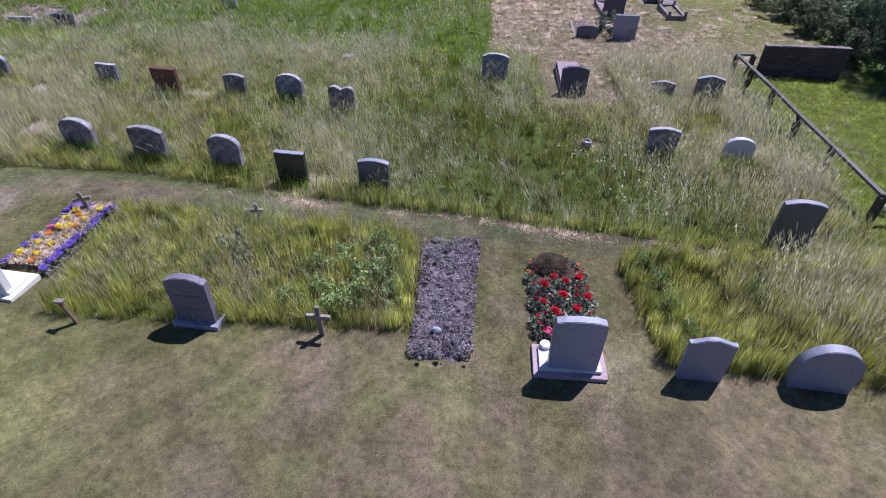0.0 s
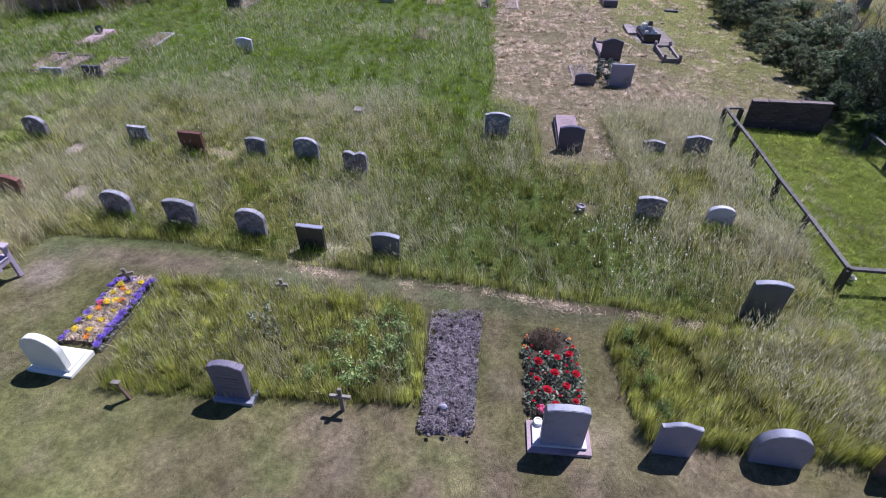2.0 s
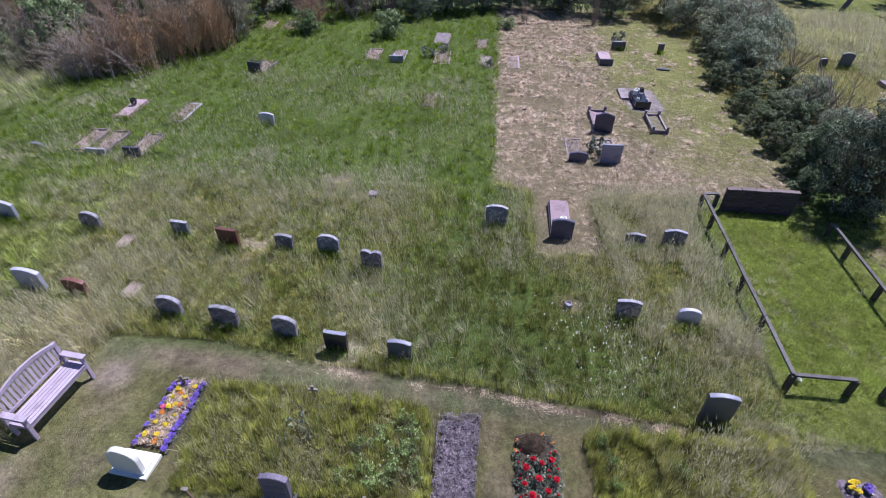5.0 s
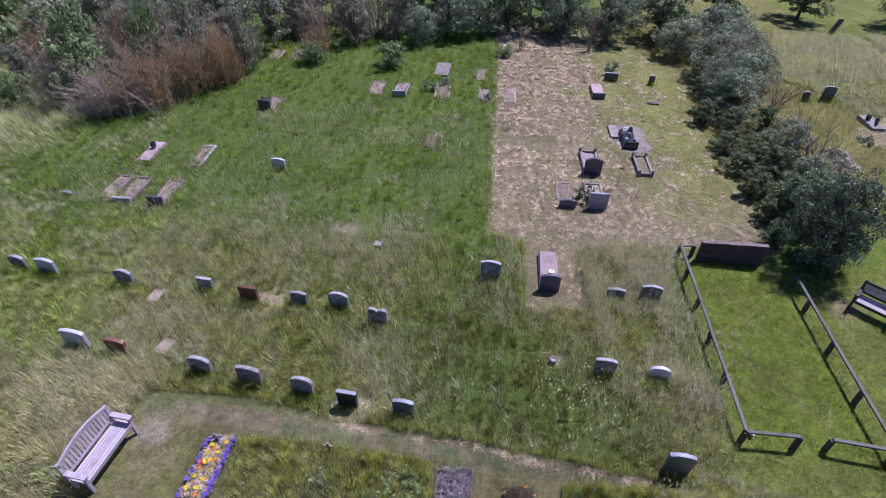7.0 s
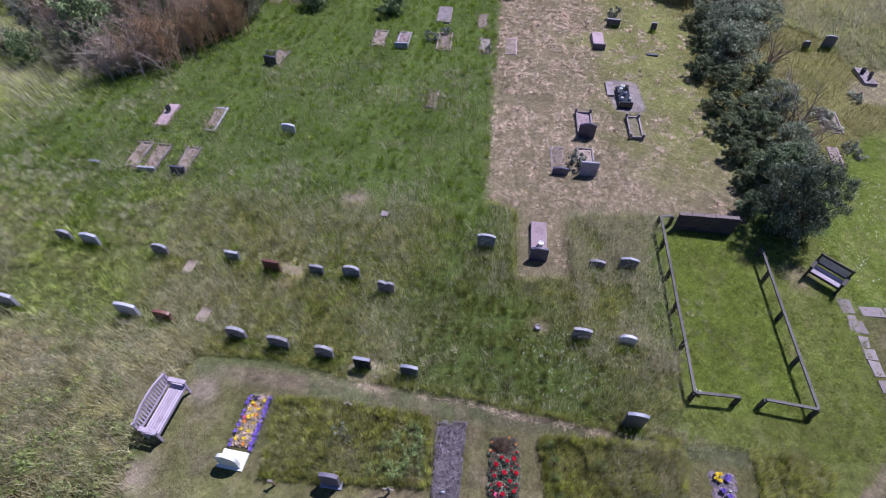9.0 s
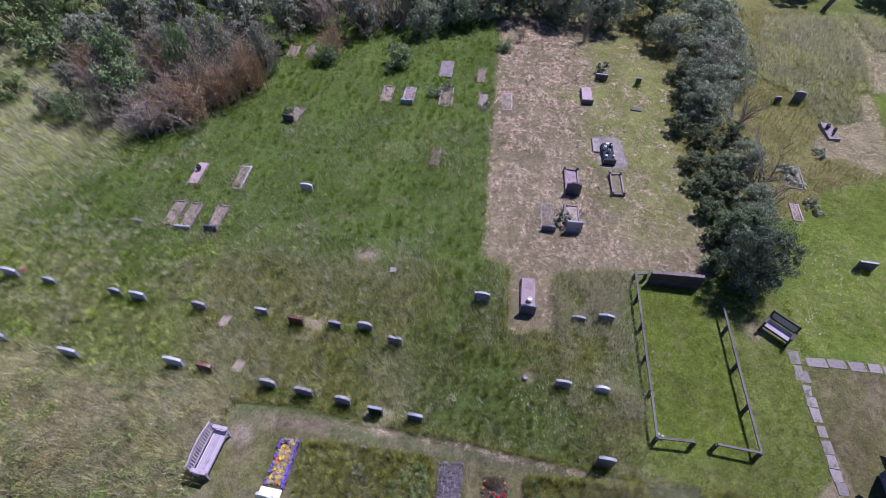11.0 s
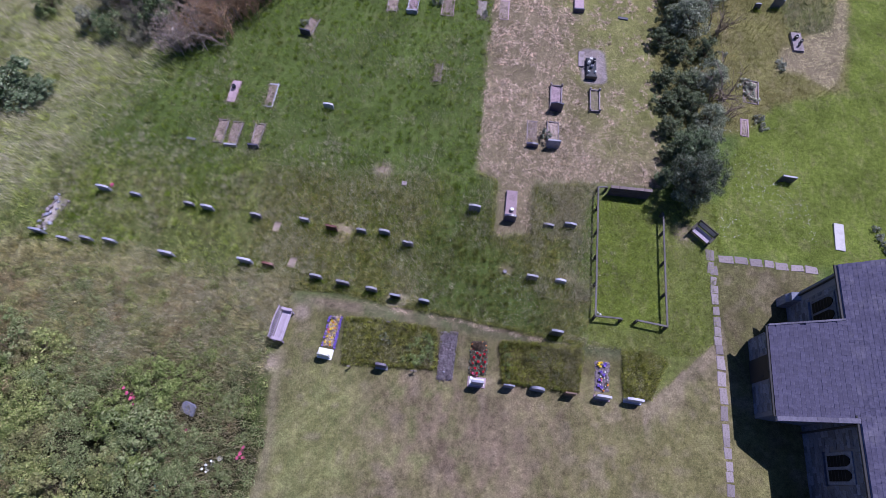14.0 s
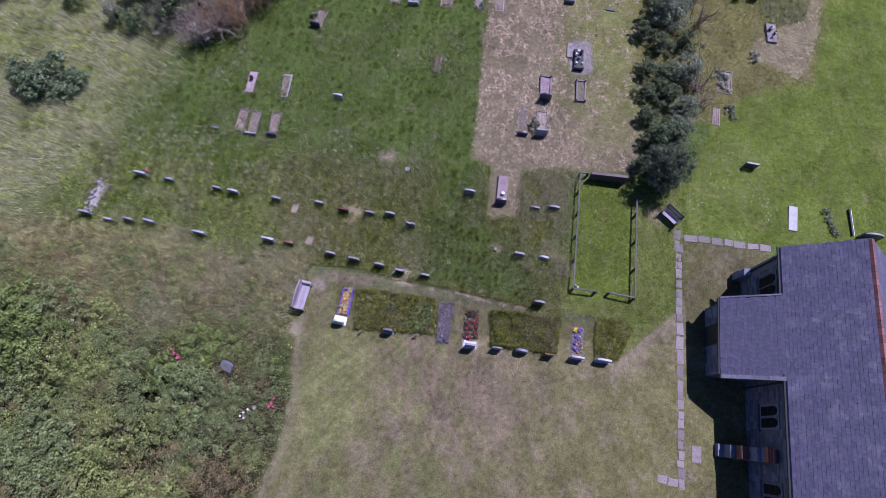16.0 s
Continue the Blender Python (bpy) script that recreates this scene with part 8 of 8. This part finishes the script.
# small white flowers in the bright grass behind the bench
x, y, g = scatter(13.2, 18.2, 11.5, 18.5, 34, (BRIGHT, TAWNY), 0.0, 43)
k = drift(x, y, g, 199, 0.5, 0.45)
x, y = x[k], y[k]
v, t = leaf_cloud(np.stack([x, y, level(x, y) + g.uniform(0.08, 0.14, len(x))], 1), g.uniform(0.016, 0.03, len(x)), g, 3.0)
tagged(link_mesh("white_clover", triangles("white_clover", v, t), PETAL_WHITE), "small white flowers in short bright grass", "clover", kind="stuff")

# ---- paving, wall stones and slates ----
slab_path = tagged(new("stone_path"), "narrow path of uneven pale flagstones sunk in grass", "path", kind="structure")
prng = random.Random(12)


def slab_mesh(seed):
    g = random.Random(seed)
    bm = boxed(-0.5, 0.5, -0.5, 0.5, -0.06, 0.02)
    for v in bm.verts:
        v.co.x += g.uniform(-0.09, 0.04)* (1 if v.co.x > 0 else -1)
        v.co.y += g.uniform(-0.14, 0.05) * (1 if v.co.y > 0 else -1)
    bmesh.ops.bevel(bm, geom=list(bm.edges), offset=0.025, segments=1, affect="EDGES")
    me = bpy.data.meshes.new("flagstone")
    bm.to_mesh(me)
    bm.free()
    me.materials.append(FLAGSTONE)
    return me


SLABS = [slab_mesh(k) for k in range(6)]


def lay(x0, y0, x1, y1, width, lo, hi):
    p, q = Vector((x0, y0, 0)), Vector((x1, y1, 0))
    d, at = (q - p).normalized(), 0.0
    turn = math.degrees(math.atan2(d.y, d.x))
    while at < (q - p).length:
        step = prng.uniform(lo, hi)
        c = p + d * (at + step / 2)
        ob = new("flagstone", SLABS[prng.randrange(6)])
        ob.parent = slab_path
        ob.matrix_basis = pose(c.x + prng.uniform(-0.03, 0.03), c.y + prng.uniform(-0.03, 0.03), float(level(c.x, c.y)) + prng.uniform(-0.005, 0.015), prng.uniform(-1.5, 1.5), prng.uniform(-1.5, 1.5), turn + prng.uniform(-3, 3)) @ Matrix.Diagonal((step * prng.uniform(0.86, 0.97), width * prng.uniform(0.8, 1.12), 1, 1))
        at += step


lay(12.72, 10.85, 12.62, 10.05, 0.42, 0.6, 0.75)
lay(12.74, 9.95, 12.25, 5.4, 0.38, 0.38, 0.62)
lay(12.25, 5.4, 11.95, 2.2, 0.40, 0.55, 0.8)
lay(11.95, 2.1, 11.5, -2.4, 0.34, 0.32, 0.6)
lay(13.05, 10.38, 17.6, 9.95, 0.40, 0.5, 0.8)
lay(11.45, -2.2, 10.6, -2.05, 0.4, 0.5, 0.6)

# bricks of the low wall
bm = boxed(-0.105, 0.105, -0.02, 0.02, -0.03, 0.03, bevel=0.006)
brick_mesh = bpy.data.meshes.new("brick")
bm.to_mesh(brick_mesh)
bm.free()
brick_mesh.materials.append(BRICK_WALL)
for row in range(10):
    for k in range(12):
        u = k * 0.22 + (0.11 if row % 2 else 0.0) + 0.06
        if u > 1.92:
            continue
        ob = new("brick", brick_mesh)
        ob.parent = yard_wall
        ob.matrix_basis = wall_m @ pose(u, -0.108, 0.03 + row * 0.073, 0, 0, prng.uniform(-0.6, 0.6))

# rubble face of the church's west walls
def rubble_mesh(seed):
    g = random.Random(seed)
    bm = boxed(-0.06, 0.06, -0.5, 0.5, -0.5, 0.5)
    for v in bm.verts:
        v.co.y += g.uniform(-0.06, 0.06)
        v.co.z += g.uniform(-0.08, 0.08)
        v.co.x += g.uniform(-0.012, 0.012)
    me = bpy.data.meshes.new("wall_stone")
    bm.to_mesh(me)
    bm.free()
    me.materials.append(RUBBLE)
    return me


STONES = [rubble_mesh(k) for k in range(6)]


def face_wall(parent, v, u0, u1, z0, z1, holes=()):
    z = z0
    while z < z1:
        hgt = prng.uniform(0.15, 0.26)
        u = u0
        while u < u1 - 0.08:
            w = min(prng.uniform(0.22, 0.5), u1 - u)
            cu, cz = u + w / 2, z + hgt / 2
            if not any(a < cu < b and c < cz < d for a, b, c, d in holes):
                ob = new("wall_stone", STONES[prng.randrange(6)])
                ob.parent = parent
                ob.matrix_basis = CH @ pose(v + 0.048, cu, FLOOR + cz) @ Matrix.Diagonal((1, w * 0.97, min(hgt, z1 - z + 0.05) * 0.96, 1))
            u += w
        z += hgt


face_wall(west_wall_north, 0.18, 3.6, 5.3, 0.0, 3.6, [(3.72, 5.12, 1.5, 3.25)])
face_wall(west_wall_south, 0.18, -6.4, -0.05, 0.0, 3.6, [(-2.45, -1.05, 1.25, 2.95), (-5.8, -4.4, 1.25, 2.95), (-3.85, -3.05, 0, 3)])
face_wall(aisle_wall, -1.78, 0.2, 3.5, 0.0, 1.85, [(1.4, 2.6, -1, 2.0)])


def slate_mesh(seed):
    g = random.Random(seed)
    bm = boxed(-0.125, 0.125, -0.5, 0.5, -0.005, 0.005)
    for v in bm.verts:
        v.co.x += g.uniform(-0.008, 0.008)
        v.co.y += g.uniform(-0.012, 0.012)
    me = bpy.data.meshes.new("slate")
    bm.to_mesh(me)
    bm.free()
    me.materials.append(ROOF_SLATE)
    return me


SLATES = [slate_mesh(k) for k in range(5)]
RAKE = math.degrees(math.atan(RISE))
slope_len = math.hypot(1, RISE)


def slate_pose(v, u, w):
    return CH @ pose(v, u, roof_z(v) + 0.016 + prng.uniform(0, 0.006), 0, -RAKE + 1.7 + prng.uniform(-0.4, 0.4), prng.uniform(-0.6, 0.6)) @ Matrix.Diagonal((1, w * 0.985, 1, 1))


loose = []
for row in range(60):
    v = -1.88 + row * 0.15 / slope_len
    if v > SPAN - 0.06:
        break
    u = -9.7 if v > 0.08 else -0.12
    end = 5.95 if v > 0.08 else 3.58
    half = row % 2
    while u < end:
        w = min(prng.uniform(0.17, 0.27) * (0.5 if half else 1.0), end - u)
        half = 0
        if w > 0.08:
            m = slate_pose(v, u + w / 2, w)
            if v < 0.1 and u > -0.2 and u < 3.58:
                ob = new("slate", SLATES[prng.randrange(5)])
                ob.parent = aisle_roof
                ob.matrix_basis = m
            else:
                loose.append(m)
        u += w
cube_v = np.array([(x, y, z, 1) for x in (-0.125, 0.125) for y in (-0.5, 0.5) for z in (-0.005, 0.005)], float)
cube_t = np.array([(0, 1, 3), (0, 3, 2), (4, 6, 7), (4, 7, 5), (0, 4, 5), (0, 5, 1), (2, 3, 7), (2, 7, 6), (0, 2, 6), (0, 6, 4), (1, 5, 7), (1, 7, 3)])
sv = np.concatenate([(cube_v @ np.array(m).T)[:, :3] for m in loose])
st = np.concatenate([cube_t + 8 * k for k in range(len(loose))])
slates = link_mesh("slate_field", triangles("slate_field", sv, st), None, west_roof)
slates.data.polygons.foreach_set("use_smooth", np.zeros(len(st), bool))
m_slates = ROOF_SLATE.copy()
slates.data.materials.append(m_slates)
nt = m_slates.node_tree
info = [n for n in nt.nodes if n.type == "OBJECT_INFO"][0]
isl = nt.nodes.new("ShaderNodeNewGeometry").outputs["Random Per Island"]
for l in [l for l in nt.links if l.from_node == info]:
    nt.links.new(isl, l.to_socket)
slates["kind"] = "stuff"
